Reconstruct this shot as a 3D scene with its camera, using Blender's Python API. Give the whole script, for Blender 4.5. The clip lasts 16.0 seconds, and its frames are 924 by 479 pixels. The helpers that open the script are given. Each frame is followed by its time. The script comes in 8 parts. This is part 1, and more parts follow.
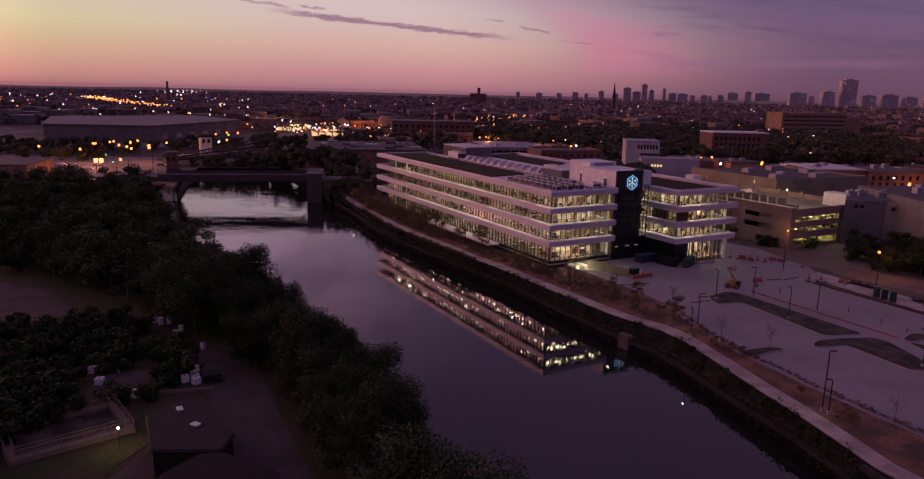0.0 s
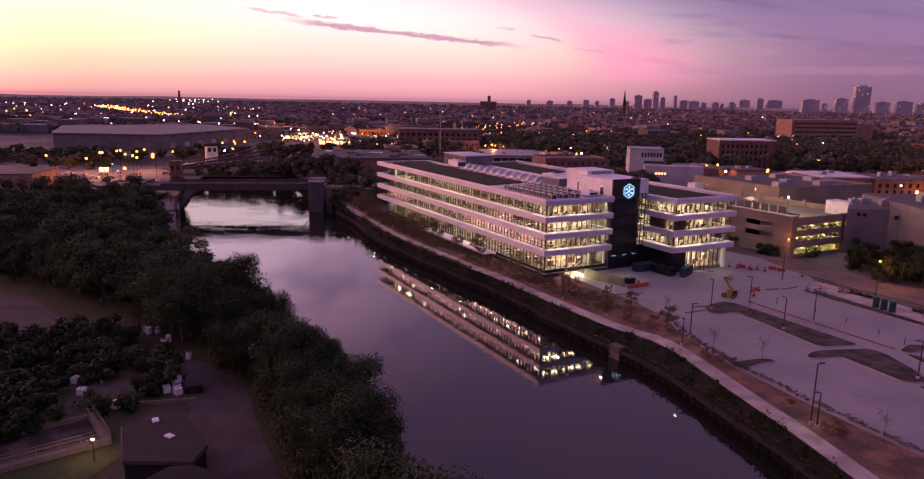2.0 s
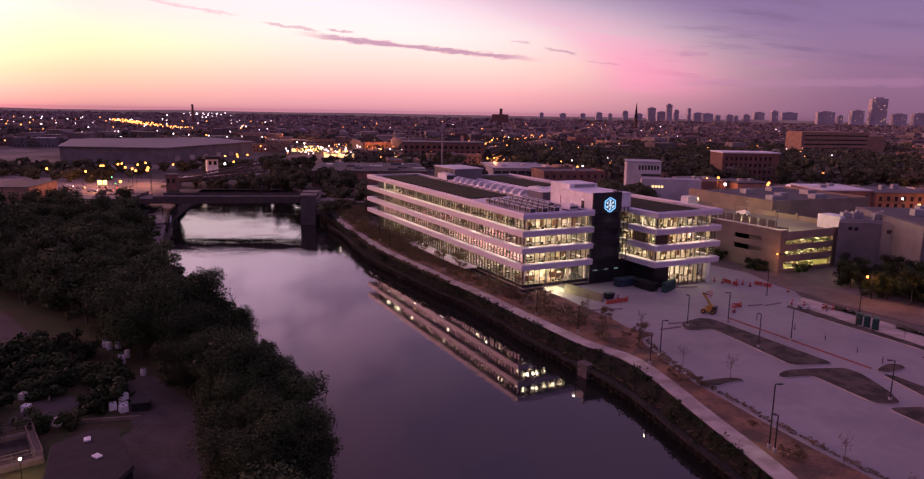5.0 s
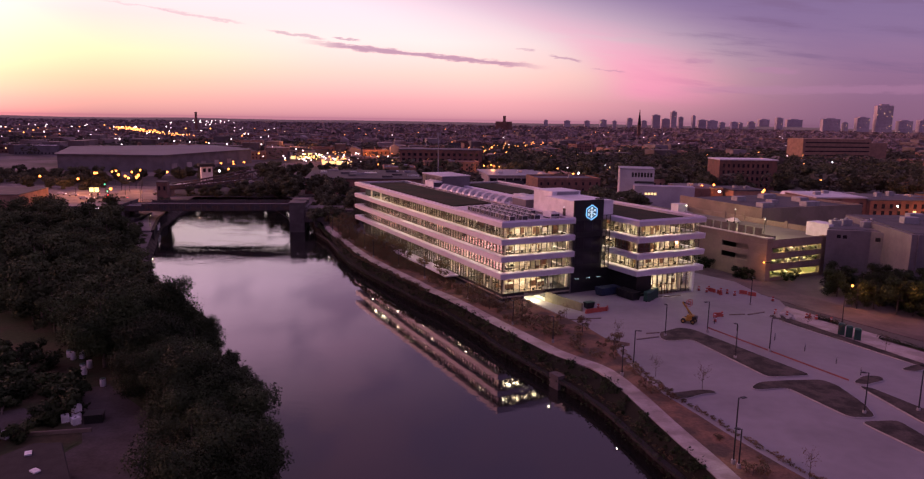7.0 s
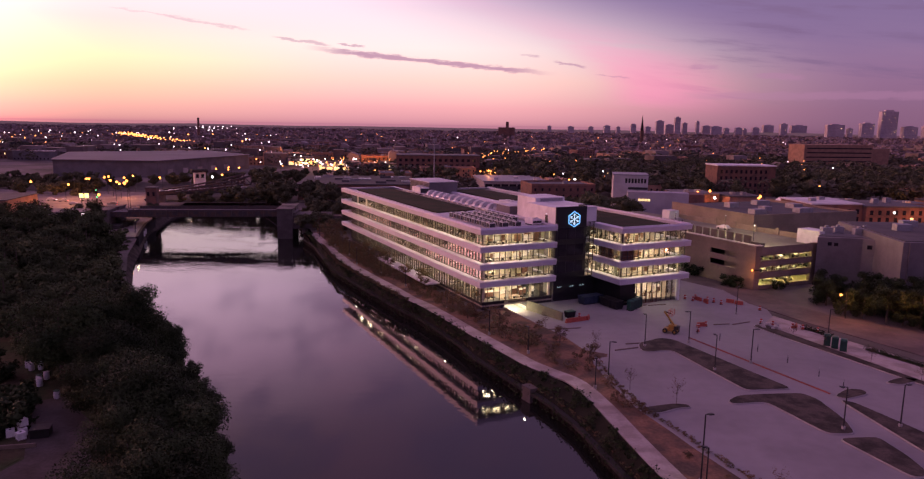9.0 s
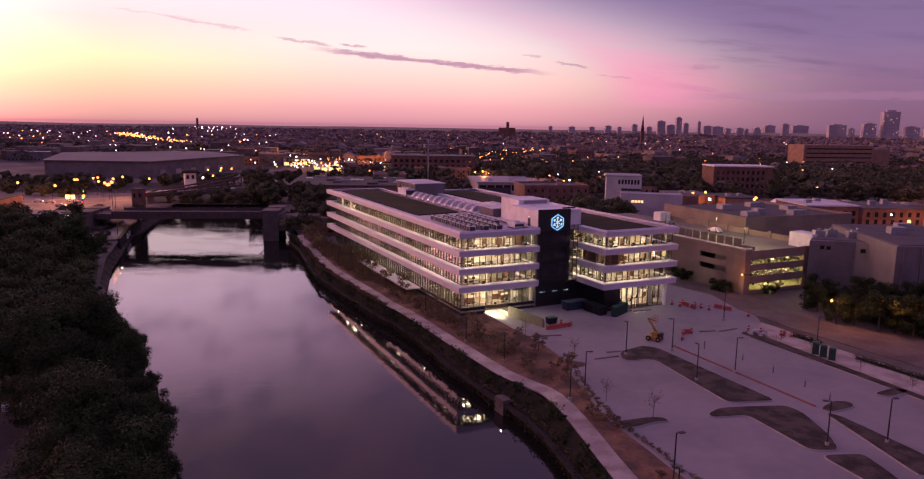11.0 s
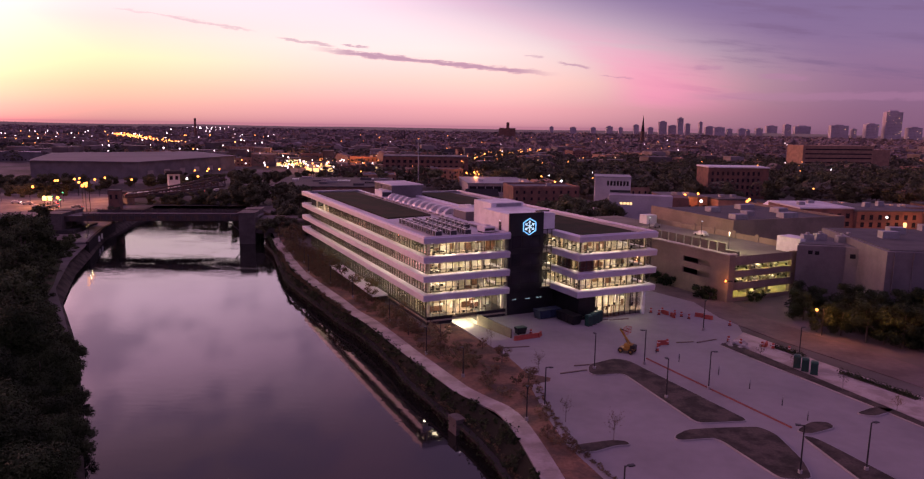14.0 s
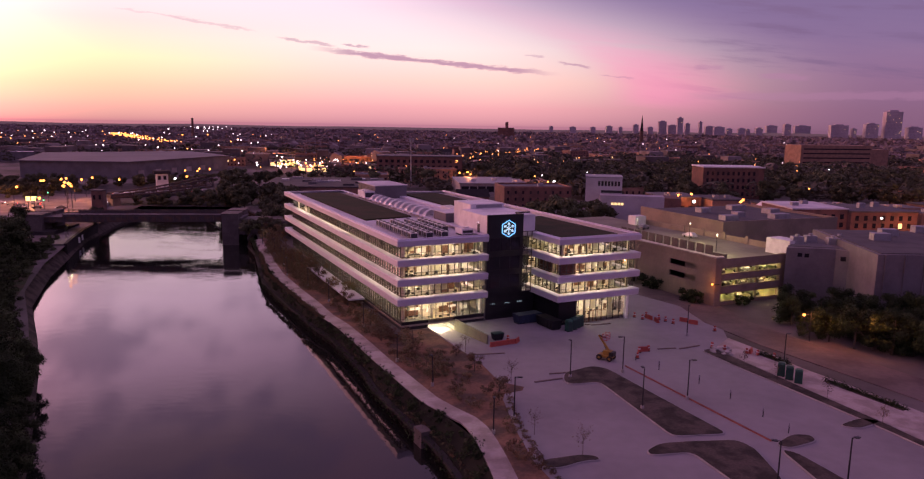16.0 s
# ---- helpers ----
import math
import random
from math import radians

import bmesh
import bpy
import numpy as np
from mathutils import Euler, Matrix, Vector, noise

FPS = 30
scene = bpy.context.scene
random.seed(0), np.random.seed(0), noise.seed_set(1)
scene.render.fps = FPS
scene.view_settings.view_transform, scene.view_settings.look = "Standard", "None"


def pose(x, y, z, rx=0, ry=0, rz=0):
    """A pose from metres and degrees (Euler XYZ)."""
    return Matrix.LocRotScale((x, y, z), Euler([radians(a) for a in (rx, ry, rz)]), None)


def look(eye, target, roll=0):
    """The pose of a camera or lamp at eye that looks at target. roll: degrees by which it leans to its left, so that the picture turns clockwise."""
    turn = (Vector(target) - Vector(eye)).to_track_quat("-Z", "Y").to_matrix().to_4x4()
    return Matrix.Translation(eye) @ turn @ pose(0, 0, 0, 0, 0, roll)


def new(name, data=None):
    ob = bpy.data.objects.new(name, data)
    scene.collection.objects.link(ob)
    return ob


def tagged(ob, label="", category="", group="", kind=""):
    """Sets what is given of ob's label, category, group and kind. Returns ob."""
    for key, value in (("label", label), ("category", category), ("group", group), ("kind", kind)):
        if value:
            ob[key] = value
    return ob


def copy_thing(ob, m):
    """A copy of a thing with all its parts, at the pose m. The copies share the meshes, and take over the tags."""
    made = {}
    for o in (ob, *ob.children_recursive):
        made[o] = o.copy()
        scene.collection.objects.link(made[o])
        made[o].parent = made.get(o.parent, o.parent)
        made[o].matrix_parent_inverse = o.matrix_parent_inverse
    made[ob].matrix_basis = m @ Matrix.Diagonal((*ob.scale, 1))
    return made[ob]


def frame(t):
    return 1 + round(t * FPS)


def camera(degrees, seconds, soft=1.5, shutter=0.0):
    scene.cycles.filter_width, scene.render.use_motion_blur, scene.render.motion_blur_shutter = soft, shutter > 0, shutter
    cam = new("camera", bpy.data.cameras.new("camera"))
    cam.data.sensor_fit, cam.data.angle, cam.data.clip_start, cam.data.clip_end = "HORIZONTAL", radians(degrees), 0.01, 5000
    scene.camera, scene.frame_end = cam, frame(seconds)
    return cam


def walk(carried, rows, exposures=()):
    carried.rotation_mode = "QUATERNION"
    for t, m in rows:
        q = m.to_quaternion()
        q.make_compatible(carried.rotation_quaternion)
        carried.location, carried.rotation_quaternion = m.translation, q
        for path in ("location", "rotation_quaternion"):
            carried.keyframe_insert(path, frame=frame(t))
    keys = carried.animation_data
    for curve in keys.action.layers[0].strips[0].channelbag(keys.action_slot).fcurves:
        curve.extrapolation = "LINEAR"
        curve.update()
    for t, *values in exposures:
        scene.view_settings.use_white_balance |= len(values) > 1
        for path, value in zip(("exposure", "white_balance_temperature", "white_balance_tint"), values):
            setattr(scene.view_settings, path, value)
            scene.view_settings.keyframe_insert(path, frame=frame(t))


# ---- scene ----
cam = camera(66.9, 16.0, soft=1.2)
PATH = [
    (0, (-1.302, -0.877, 40.063), (-1.291, 1.08, 39.65), 1.3),
    (0.5, (-0.38, -0.793, 40.139), (-0.378, 1.165, 39.73), 1.2),
    (1, (0.513, -0.595, 40.119), (0.507, 1.364, 39.716), 1.2),
    (1.5, (1.419, -0.316, 40.176), (1.406, 1.644, 39.779), 1.2),
    (2, (2.584, 0.007, 40.263), (2.562, 1.968, 39.871), 1.1),
    (2.5, (3.827, 0.344, 40.35), (3.798, 2.306, 39.964), 1.1),
    (3, (5.172, 0.733, 40.327), (5.134, 2.696, 39.946), 1.0),
    (3.5, (6.497, 1.108, 40.393), (6.453, 3.072, 40.017), 1.0),
    (4, (8.016, 1.491, 40.379), (7.965, 3.456, 40.01), 1.0),
    (6.5, (15.609, 3.839, 40.466), (15.533, 5.808, 40.122), 0.9),
    (7, (17.078, 4.526, 40.376), (16.999, 6.496, 40.038), 0.9),
    (7.5, (18.494, 5.279, 40.354), (18.412, 7.25, 40.022), 0.9),
    (8, (19.866, 6.187, 40.354), (19.782, 8.158, 40.025), 0.9),
    (8.5, (21.222, 7.137, 40.312), (21.133, 9.109, 39.989), 1.0),
    (9, (22.634, 8.2, 40.242), (22.542, 10.172, 39.92), 0.9),
    (11.5, (28.477, 14.37, 40.364), (28.378, 16.341, 40.043), 0.9),
    (12, (29.717, 15.714, 40.375), (29.616, 17.686, 40.053), 0.9),
    (12.5, (30.864, 17.034, 40.354), (30.763, 19.005, 40.033), 0.9),
    (13, (32.025, 18.49, 40.274), (31.923, 20.461, 39.953), 0.9),
    (13.5, (33.179, 19.797, 40.241), (33.076, 21.769, 39.92), 0.9),
    (14, (34.363, 21.08, 40.204), (34.26, 23.051, 39.884), 0.9),
    (14.5, (35.455, 22.334, 40.159), (35.351, 24.306, 39.838), 0.9),
    (15, (36.546, 23.546, 40.151), (36.443, 25.517, 39.83), 0.9),
    (15.5, (37.74, 24.726, 40.129), (37.636, 26.697, 39.808), 0.9),
    (16, (38.94, 25.869, 40.115), (38.836, 27.841, 39.794), 0.9),
]
walk(cam, [(t, look(eye, target, roll)) for t, eye, target, roll in PATH], [(0, -0.78), (0.2, -0.38), (0.5, 0.16), (0.8, 0.22), (3, 0.17), (8, 0.03), (16, 0.0)])

# ---- dusk sky ----
world = bpy.data.worlds.new("dusk_sky")
scene.world = world
world.use_nodes = True
WN, WL = world.node_tree.nodes, world.node_tree.links
WN.clear()


def wm(op, a, b=None, c=None):
    n = WN.new("ShaderNodeMath")
    n.operation = op
    for i, v in enumerate((a, b, c)):
        if v is None:
            continue
        if isinstance(v, (int, float)):
            n.inputs[i].default_value = v
        else:
            WL.new(v, n.inputs[i])
    return n.outputs[0]


def srgb(r, g, b):
    return tuple(((v / 255 + 0.055) / 1.055) ** 2.4 if v > 10 else v / 255 / 12.92 for v in (r, g, b)) + (1.0,)


def wsmooth(value, lo, hi):
    n = WN.new("ShaderNodeMapRange")
    n.interpolation_type = "SMOOTHSTEP"
    WL.new(value, n.inputs["Value"])
    n.inputs["From Min"].default_value, n.inputs["From Max"].default_value = lo, hi
    return n.outputs["Result"]


def wramp(fac, stops):
    n = WN.new("ShaderNodeValToRGB")
    while len(n.color_ramp.elements) < len(stops):
        n.color_ramp.elements.new(0.5)
    for e, (deg, col) in zip(n.color_ramp.elements, stops):
        e.position, e.color = (deg / 90) ** 0.5, col
    WL.new(fac, n.inputs["Fac"])
    return n.outputs["Color"]


def wmix(fac, a, b, mode="MIX"):
    n = WN.new("ShaderNodeMix")
    n.data_type, n.blend_type = "RGBA", mode
    for sock, v in ((n.inputs[0], fac), (n.inputs[6], a), (n.inputs[7], b)):
        if isinstance(v, (int, float, tuple)):
            sock.default_value = v
        else:
            WL.new(v, sock)
    return n.outputs[2]


tc = WN.new("ShaderNodeTexCoord")
sep = WN.new("ShaderNodeSeparateXYZ")
WL.new(tc.outputs["Generated"], sep.inputs[0])
dx, dy, dz = sep.outputs
azim = wm("MULTIPLY", wm("ARCTAN2", dx, dy), 57.2958)          # degrees to the right of straight ahead
elev = wm("MULTIPLY", wm("ARCSINE", dz), 57.2958)
fac = wm("POWER", wm("DIVIDE", wm("MAXIMUM", elev, 0.0), 90.0), 0.5)
far_left = wramp(fac, [(0, srgb(190, 122, 134)), (1.0, srgb(240, 172, 160)), (2.6, srgb(252, 206, 172)), (4.6, srgb(255, 240, 192)), (7.2, srgb(252, 222, 218)), (13, (1.42, 0.9, 1.18, 1)), (18, (1.08, 0.61, 0.92, 1)), (24, (0.44, 0.24, 0.38, 1)), (33, (0.19, 0.1, 0.19, 1)), (90, srgb(172, 132, 186))])
middle = wramp(fac, [(0, srgb(182, 120, 140)), (1.4, srgb(236, 166, 172)), (3.5, srgb(255, 206, 196)), (6, srgb(255, 228, 226)), (9, srgb(252, 222, 234)), (13, (1.42, 0.9, 1.24, 1)), (18, (1.08, 0.61, 0.93, 1)), (24, (0.44, 0.24, 0.38, 1)), (33, (0.19, 0.1, 0.19, 1)), (90, srgb(172, 132, 186))])
right = wramp(fac, [(0, srgb(120, 83, 110)), (1.5, srgb(132, 94, 123)), (4, srgb(140, 104, 137)), (7, srgb(140, 113, 149)), (10, srgb(132, 112, 152)), (25, srgb(140, 106, 150)), (90, srgb(172, 132, 186))])
behind = wramp(fac, [(0, srgb(96, 84, 122)), (10, srgb(128, 102, 148)), (90, srgb(172, 132, 186))])
sky = wmix(wsmooth(azim, -33, -9), far_left, middle)
# the pale sky gives way to lavender along a curve that leans left as it climbs
lift = wm("MAXIMUM", wm("SUBTRACT", elev, 2.2), 0.0)
beyond = wm("SUBTRACT", azim, wm("SUBTRACT", 12.2, wm("MINIMUM", wm("MULTIPLY", wm("MULTIPLY", lift, lift), 0.27), 24.0)))
sky = wmix(wsmooth(beyond, -15, 17), sky, right)
away = wm("ABSOLUTE", wm("ADD", azim, 15.0))
sky = wmix(wsmooth(away, 55, 120), sky, behind)

# the sunset itself lies out of view to the left: its glow is stronger than the picture can hold
glowing = wm("SUBTRACT", 1.0, wsmooth(wm("ABSOLUTE", wm("ADD", azim, 76.0)), 8, 48))
glowing = wm("MULTIPLY", glowing, wm("SUBTRACT", 1.0, wsmooth(elev, 10, 34)))
sky = wmix(glowing, sky, (6.5, 4.0, 3.2, 1.0), "MULTIPLY")

# long soft cloud structure, stretched along the horizon
comb = WN.new("ShaderNodeCombineXYZ")
WL.new(wm("MULTIPLY", wm("ADD", azim, wm("MULTIPLY", elev, 1.2)), 0.055), comb.inputs[0])
WL.new(wm("MULTIPLY", wm("ADD", elev, wm("MULTIPLY", azim, 0.10)), 0.42), comb.inputs[1])
cl = WN.new("ShaderNodeTexNoise")
cl.inputs["Scale"].default_value, cl.inputs["Detail"].default_value, cl.inputs["Roughness"].default_value = 1.6, 7, 0.6
WL.new(comb.outputs[0], cl.inputs["Vector"])
soft = cl.outputs["Fac"]
# the lavender bank in the upper right, with a ragged lower edge, and a thin bar below it
edge = wm("MULTIPLY", wm("POWER", wm("MAXIMUM", wm("SUBTRACT", 31.0, azim), 0.0), 2.0), 0.0088)
above = wm("ADD", wm("SUBTRACT", wm("SUBTRACT", elev, 4.5), edge), wm("MULTIPLY", wm("SUBTRACT", soft, 0.5), 7.0))
greys = wm("MULTIPLY", wsmooth(above, -1.2, 3.4), wm("MULTIPLY", wsmooth(azim, 9, 24), wm("SUBTRACT", 1.0, wsmooth(elev, 14, 24))))
sky = wmix(wm("MULTIPLY", greys, 0.6), sky, srgb(122, 99, 140))
streaks = wm("MULTIPLY", wsmooth(soft, 0.52, 0.66), wm("MULTIPLY", wsmooth(azim, 8, 20), wsmooth(elev, 1.0, 3.0)))
sky = wmix(wm("MULTIPLY", streaks, 0.45), sky, srgb(118, 92, 126))
# broad banks of cloud higher up
high = WN.new("ShaderNodeTexNoise")
high.inputs["Scale"].default_value, high.inputs["Detail"].default_value, high.inputs["Roughness"].default_value = 3.2, 5, 0.55
comb3 = WN.new("ShaderNodeCombineXYZ")
WL.new(wm("MULTIPLY", azim, 0.042), comb3.inputs[0])
WL.new(wm("MULTIPLY", wm("ADD", elev, wm("MULTIPLY", azim, 0.12)), 0.085), comb3.inputs[1])
WL.new(comb3.outputs[0], high.inputs["Vector"])
sky = wmix(wm("MULTIPLY", wm("MULTIPLY", wsmooth(high.outputs["Fac"], 0.44, 0.62), wsmooth(elev, 9, 15)), 0.52), sky, srgb(132, 104, 152))
# the rose streak
rose = wm("MULTIPLY", wsmooth(beyond, -5.0, -0.3), wm("SUBTRACT", 1.0, wsmooth(beyond, 0.0, 8.5)))
rose = wm("MULTIPLY", rose, wm("MULTIPLY", wsmooth(elev, 0.6, 2.8), wm("SUBTRACT", 1.0, wm("MULTIPLY", wsmooth(elev, 3.4, 9.0), 0.85))))
rose = wm("MULTIPLY", rose, wsmooth(soft, 0.25, 0.55))
sky = wmix(wm("MULTIPLY", rose, 0.5), sky, srgb(250, 136, 184))
# thin cloud bars
fine = WN.new("ShaderNodeTexNoise")
comb2 = WN.new("ShaderNodeCombineXYZ")
WL.new(wm("MULTIPLY", azim, 0.5), comb2.inputs[0])
WL.new(wm("MULTIPLY", elev, 2.6), comb2.inputs[1])
fine.inputs["Scale"].default_value, fine.inputs["Detail"].default_value, fine.inputs["Roughness"].default_value = 1.3, 8, 0.68
WL.new(comb2.outputs[0], fine.inputs["Vector"])
for a0, a1, e0, slope, width, strength in ((-15.8, 5.0, 5.83, -0.083, 0.27, 0.8), (-17.9, -12.9, 6.5, -0.11, 0.13, 0.5), (-12.9, -10.4, 6.14, -0.07, 0.09, 0.6), (-29.2, -23.5, 7.85, -0.06, 0.1, 0.2), (-26.0, -18.8, 7.62, -0.11, 0.13, 0.32), (4.2, 7.1, 5.1, -0.15, 0.13, 0.6), (1.6, 3.4, 5.62, -0.1, 0.1, 0.4), (7.5, 10.5, 4.1, -0.08, 0.08, 0.4), (13, 34, 2.5, 0.0, 0.4, 0.35), (19, 23, 4.0, -0.05, 0.28, 0.45), (14.5, 17, 4.7, -0.05, 0.22, 0.4)):
    line = wm("ADD", wm("MULTIPLY", wm("SUBTRACT", azim, a0), slope), e0)
    off = wm("ADD", wm("SUBTRACT", elev, line), wm("MULTIPLY", wm("SUBTRACT", fine.outputs["Fac"], 0.5), 0.75))
    bar = wm("SUBTRACT", 1.0, wsmooth(wm("ABSOLUTE", off), width * 0.3, width))
    end = 0.22 * (a1 - a0)
    bar = wm("MULTIPLY", bar, wm("MULTIPLY", wsmooth(azim, a0, a0 + end), wm("SUBTRACT", 1.0, wsmooth(azim, a1 - end, a1))))
    sky = wmix(wm("MULTIPLY", bar, strength), sky, srgb(172, 122, 156))
back = WN.new("ShaderNodeBackground")
WL.new(sky, back.inputs["Color"])
back.inputs["Strength"].default_value = 1.14
wout = WN.new("ShaderNodeOutputWorld")
WL.new(back.outputs[0], wout.inputs["Surface"])

# ---- materials ----
def material(name, color, rough=0.7, metal=0.0, scale=1.0, vary=0.25, bump=0.0, second=None, spots=0.5, per_object=0.0, coat=0.0):
    """Colour that wanders at two scales, with relief; second: a stain colour."""
    mt = bpy.data.materials.new(name)
    mt.use_nodes = True
    nd, ln = mt.node_tree.nodes, mt.node_tree.links
    bs = nd["Principled BSDF"]
    geo = nd.new("ShaderNodeNewGeometry")
    big, small = nd.new("ShaderNodeTexNoise"), nd.new("ShaderNodeTexNoise")
    for n, s, d in ((big, scale, 4), (small, scale * 9, 6)):
        n.inputs["Scale"].default_value, n.inputs["Detail"].default_value = s, d
        ln.new(geo.outputs["Position"], n.inputs["Vector"])
    mx = nd.new("ShaderNodeMix")
    mx.data_type = "RGBA"
    dark = second or tuple(c * 0.82 for c in color)
    mx.inputs[6].default_value, mx.inputs[7].default_value = (*color, 1), (*dark, 1)
    rng = nd.new("ShaderNodeMapRange")
    rng.inputs["From Min"].default_value, rng.inputs["From Max"].default_value = 0.42, 0.42 + 0.35 * spots
    ln.new(big.outputs["Fac"], rng.inputs["Value"])
    ln.new(rng.outputs["Result"], mx.inputs[0])
    hs = nd.new("ShaderNodeHueSaturation")
    ln.new(mx.outputs[2], hs.inputs["Color"])
    val = nd.new("ShaderNodeMapRange")
    val.inputs["To Min"].default_value, val.inputs["To Max"].default_value = 1 - vary, 1 + vary
    ln.new(small.outputs["Fac"], val.inputs["Value"])
    out = val.outputs["Result"]
    if per_object:
        info, mul, pr = nd.new("ShaderNodeObjectInfo"), nd.new("ShaderNodeMath"), nd.new("ShaderNodeMapRange")
        pr.inputs["To Min"].default_value, pr.inputs["To Max"].default_value = 1 - per_object, 1 + per_object
        ln.new(info.outputs["Random"], pr.inputs["Value"])
        mul.operation = "MULTIPLY"
        ln.new(out, mul.inputs[0])
        ln.new(pr.outputs["Result"], mul.inputs[1])
        out = mul.outputs[0]
    ln.new(out, hs.inputs["Value"])
    ln.new(hs.outputs["Color"], bs.inputs["Base Color"])
    bs.inputs["Roughness"].default_value, bs.inputs["Metallic"].default_value = rough, metal
    bs.inputs["Coat Weight"].default_value = coat
    if bump:
        bp = nd.new("ShaderNodeBump")
        bp.inputs["Strength"].default_value, bp.inputs["Distance"].default_value = min(bump, 1.0), 0.05
        ln.new(small.outputs["Fac"], bp.inputs["Height"])
        ln.new(bp.outputs["Normal"], bs.inputs["Normal"])
    return mt


def glow(name, color, strength, direct=True):
    mt = bpy.data.materials.new(name)
    mt.use_nodes = True
    bs = mt.node_tree.nodes["Principled BSDF"]
    bs.inputs["Base Color"].default_value = (*color, 1)
    bs.inputs["Emission Color"].default_value = (*color, 1)
    bs.inputs["Emission Strength"].default_value = strength
    if not direct:
        mt.cycles.emission_sampling = "NONE"
    return mt


def glass_material(name, tint, clear=0.9):
    """Thin window glass: clear, with a mirror that grows towards grazing."""
    mt = bpy.data.materials.new(name)
    mt.use_nodes = True
    nd, ln = mt.node_tree.nodes, mt.node_tree.links
    nd.remove(nd["Principled BSDF"])
    tr, gl, mx, lw = nd.new("ShaderNodeBsdfTransparent"), nd.new("ShaderNodeBsdfGlossy"), nd.new("ShaderNodeMixShader"), nd.new("ShaderNodeLayerWeight")
    tr.inputs["Color"].default_value = (*(t * clear for t in tint), 1)
    gl.inputs["Roughness"].default_value = 0.03
    gl.inputs["Color"].default_value = (0.95, 0.95, 1, 1)
    cube, ad = nd.new("ShaderNodeMath"), nd.new("ShaderNodeMath")
    cube.operation, cube.inputs[1].default_value = "POWER", 3.0
    ad.operation, ad.inputs[1].default_value, ad.inputs[2].default_value, ad.use_clamp = "MULTIPLY_ADD", 1.65, 0.07, True
    lw.inputs["Blend"].default_value = 0.5
    ln.new(lw.outputs["Facing"], cube.inputs[0])
    ln.new(cube.outputs[0], ad.inputs[0])
    ln.new(ad.outputs[0], mx.inputs[0])
    ln.new(tr.outputs[0], mx.inputs[1])
    ln.new(gl.outputs[0], mx.inputs[2])
    ln.new(mx.outputs[0], nd["Material Output"].inputs["Surface"])
    return mt


def water_material():
    mt = bpy.data.materials.new("river_water")
    mt.use_nodes = True
    nd, ln = mt.node_tree.nodes, mt.node_tree.links
    bs = nd["Principled BSDF"]
    bs.inputs["Base Color"].default_value = (0.012, 0.013, 0.011, 1)
    bs.inputs["Roughness"].default_value, bs.inputs["IOR"].default_value = 0.03, 1.56
    geo, mp = nd.new("ShaderNodeNewGeometry"), nd.new("ShaderNodeMapping")
    mp.inputs["Scale"].default_value = (0.5, 0.9, 1)
    ln.new(geo.outputs["Position"], mp.inputs["Vector"])
    b = nd.new("ShaderNodeTexNoise")
    b.inputs["Scale"].default_value, b.inputs["Detail"].default_value = 0.9, 3
    ln.new(mp.outputs[0], b.inputs["Vector"])
    # calm near, ruffled in streaks round the bridge
    sp = nd.new("ShaderNodeSeparateXYZ")
    ln.new(geo.outputs["Position"], sp.inputs[0])
    far = nd.new("ShaderNodeMapRange")
    far.interpolation_type = "SMOOTHSTEP"
    far.inputs["From Min"].default_value, far.inputs["From Max"].default_value = 178, 232
    far.inputs["To Min"].default_value, far.inputs["To Max"].default_value = 0.0, 1.0
    ln.new(sp.outputs[1], far.inputs["Value"])
    patch, gust, force = nd.new("ShaderNodeTexNoise"), nd.new("ShaderNodeMapRange"), nd.new("ShaderNodeMath")
    patch.inputs["Scale"].default_value, patch.inputs["Detail"].default_value = 0.16, 5
    ln.new(mp.outputs[0], patch.inputs["Vector"])
    gust.inputs["From Min"].default_value, gust.inputs["From Max"].default_value = 0.4, 0.62
    gust.inputs["To Min"].default_value, gust.inputs["To Max"].default_value = 0.02, 0.27
    ln.new(patch.outputs["Fac"], gust.inputs["Value"])
    force.operation, force.inputs[2].default_value = "MULTIPLY_ADD", 0.03
    ln.new(far.outputs[0], force.inputs[0])
    ln.new(gust.outputs[0], force.inputs[1])
    bp = nd.new("ShaderNodeBump")
    bp.inputs["Distance"].default_value = 0.25
    ln.new(force.outputs[0], bp.inputs["Strength"])
    ln.new(b.outputs["Fac"], bp.inputs["Height"])
    ln.new(bp.outputs["Normal"], bs.inputs["Normal"])
    return mt
CONCRETE = material("pale_concrete", (0.245, 0.231, 0.236), 0.85, scale=0.06, vary=0.14, bump=0.15, second=(0.175, 0.163, 0.168), spots=1.0)
KERB = material("kerb_concrete", (0.33, 0.31, 0.30), 0.85, scale=0.4, vary=0.15)
WALK = material("walkway_concrete", (0.36, 0.31, 0.285), 0.85, scale=0.3, vary=0.2, second=(0.25, 0.21, 0.185), per_object=0.12)
SOIL = material("dark_planting_soil", (0.085, 0.07, 0.06), 0.95, scale=0.35, vary=0.5, bump=0.7, second=(0.04, 0.036, 0.03))
MULCH = material("reddish_bark_mulch", (0.20, 0.115, 0.075), 0.95, scale=0.22, vary=0.5, bump=0.7, second=(0.09, 0.065, 0.05))
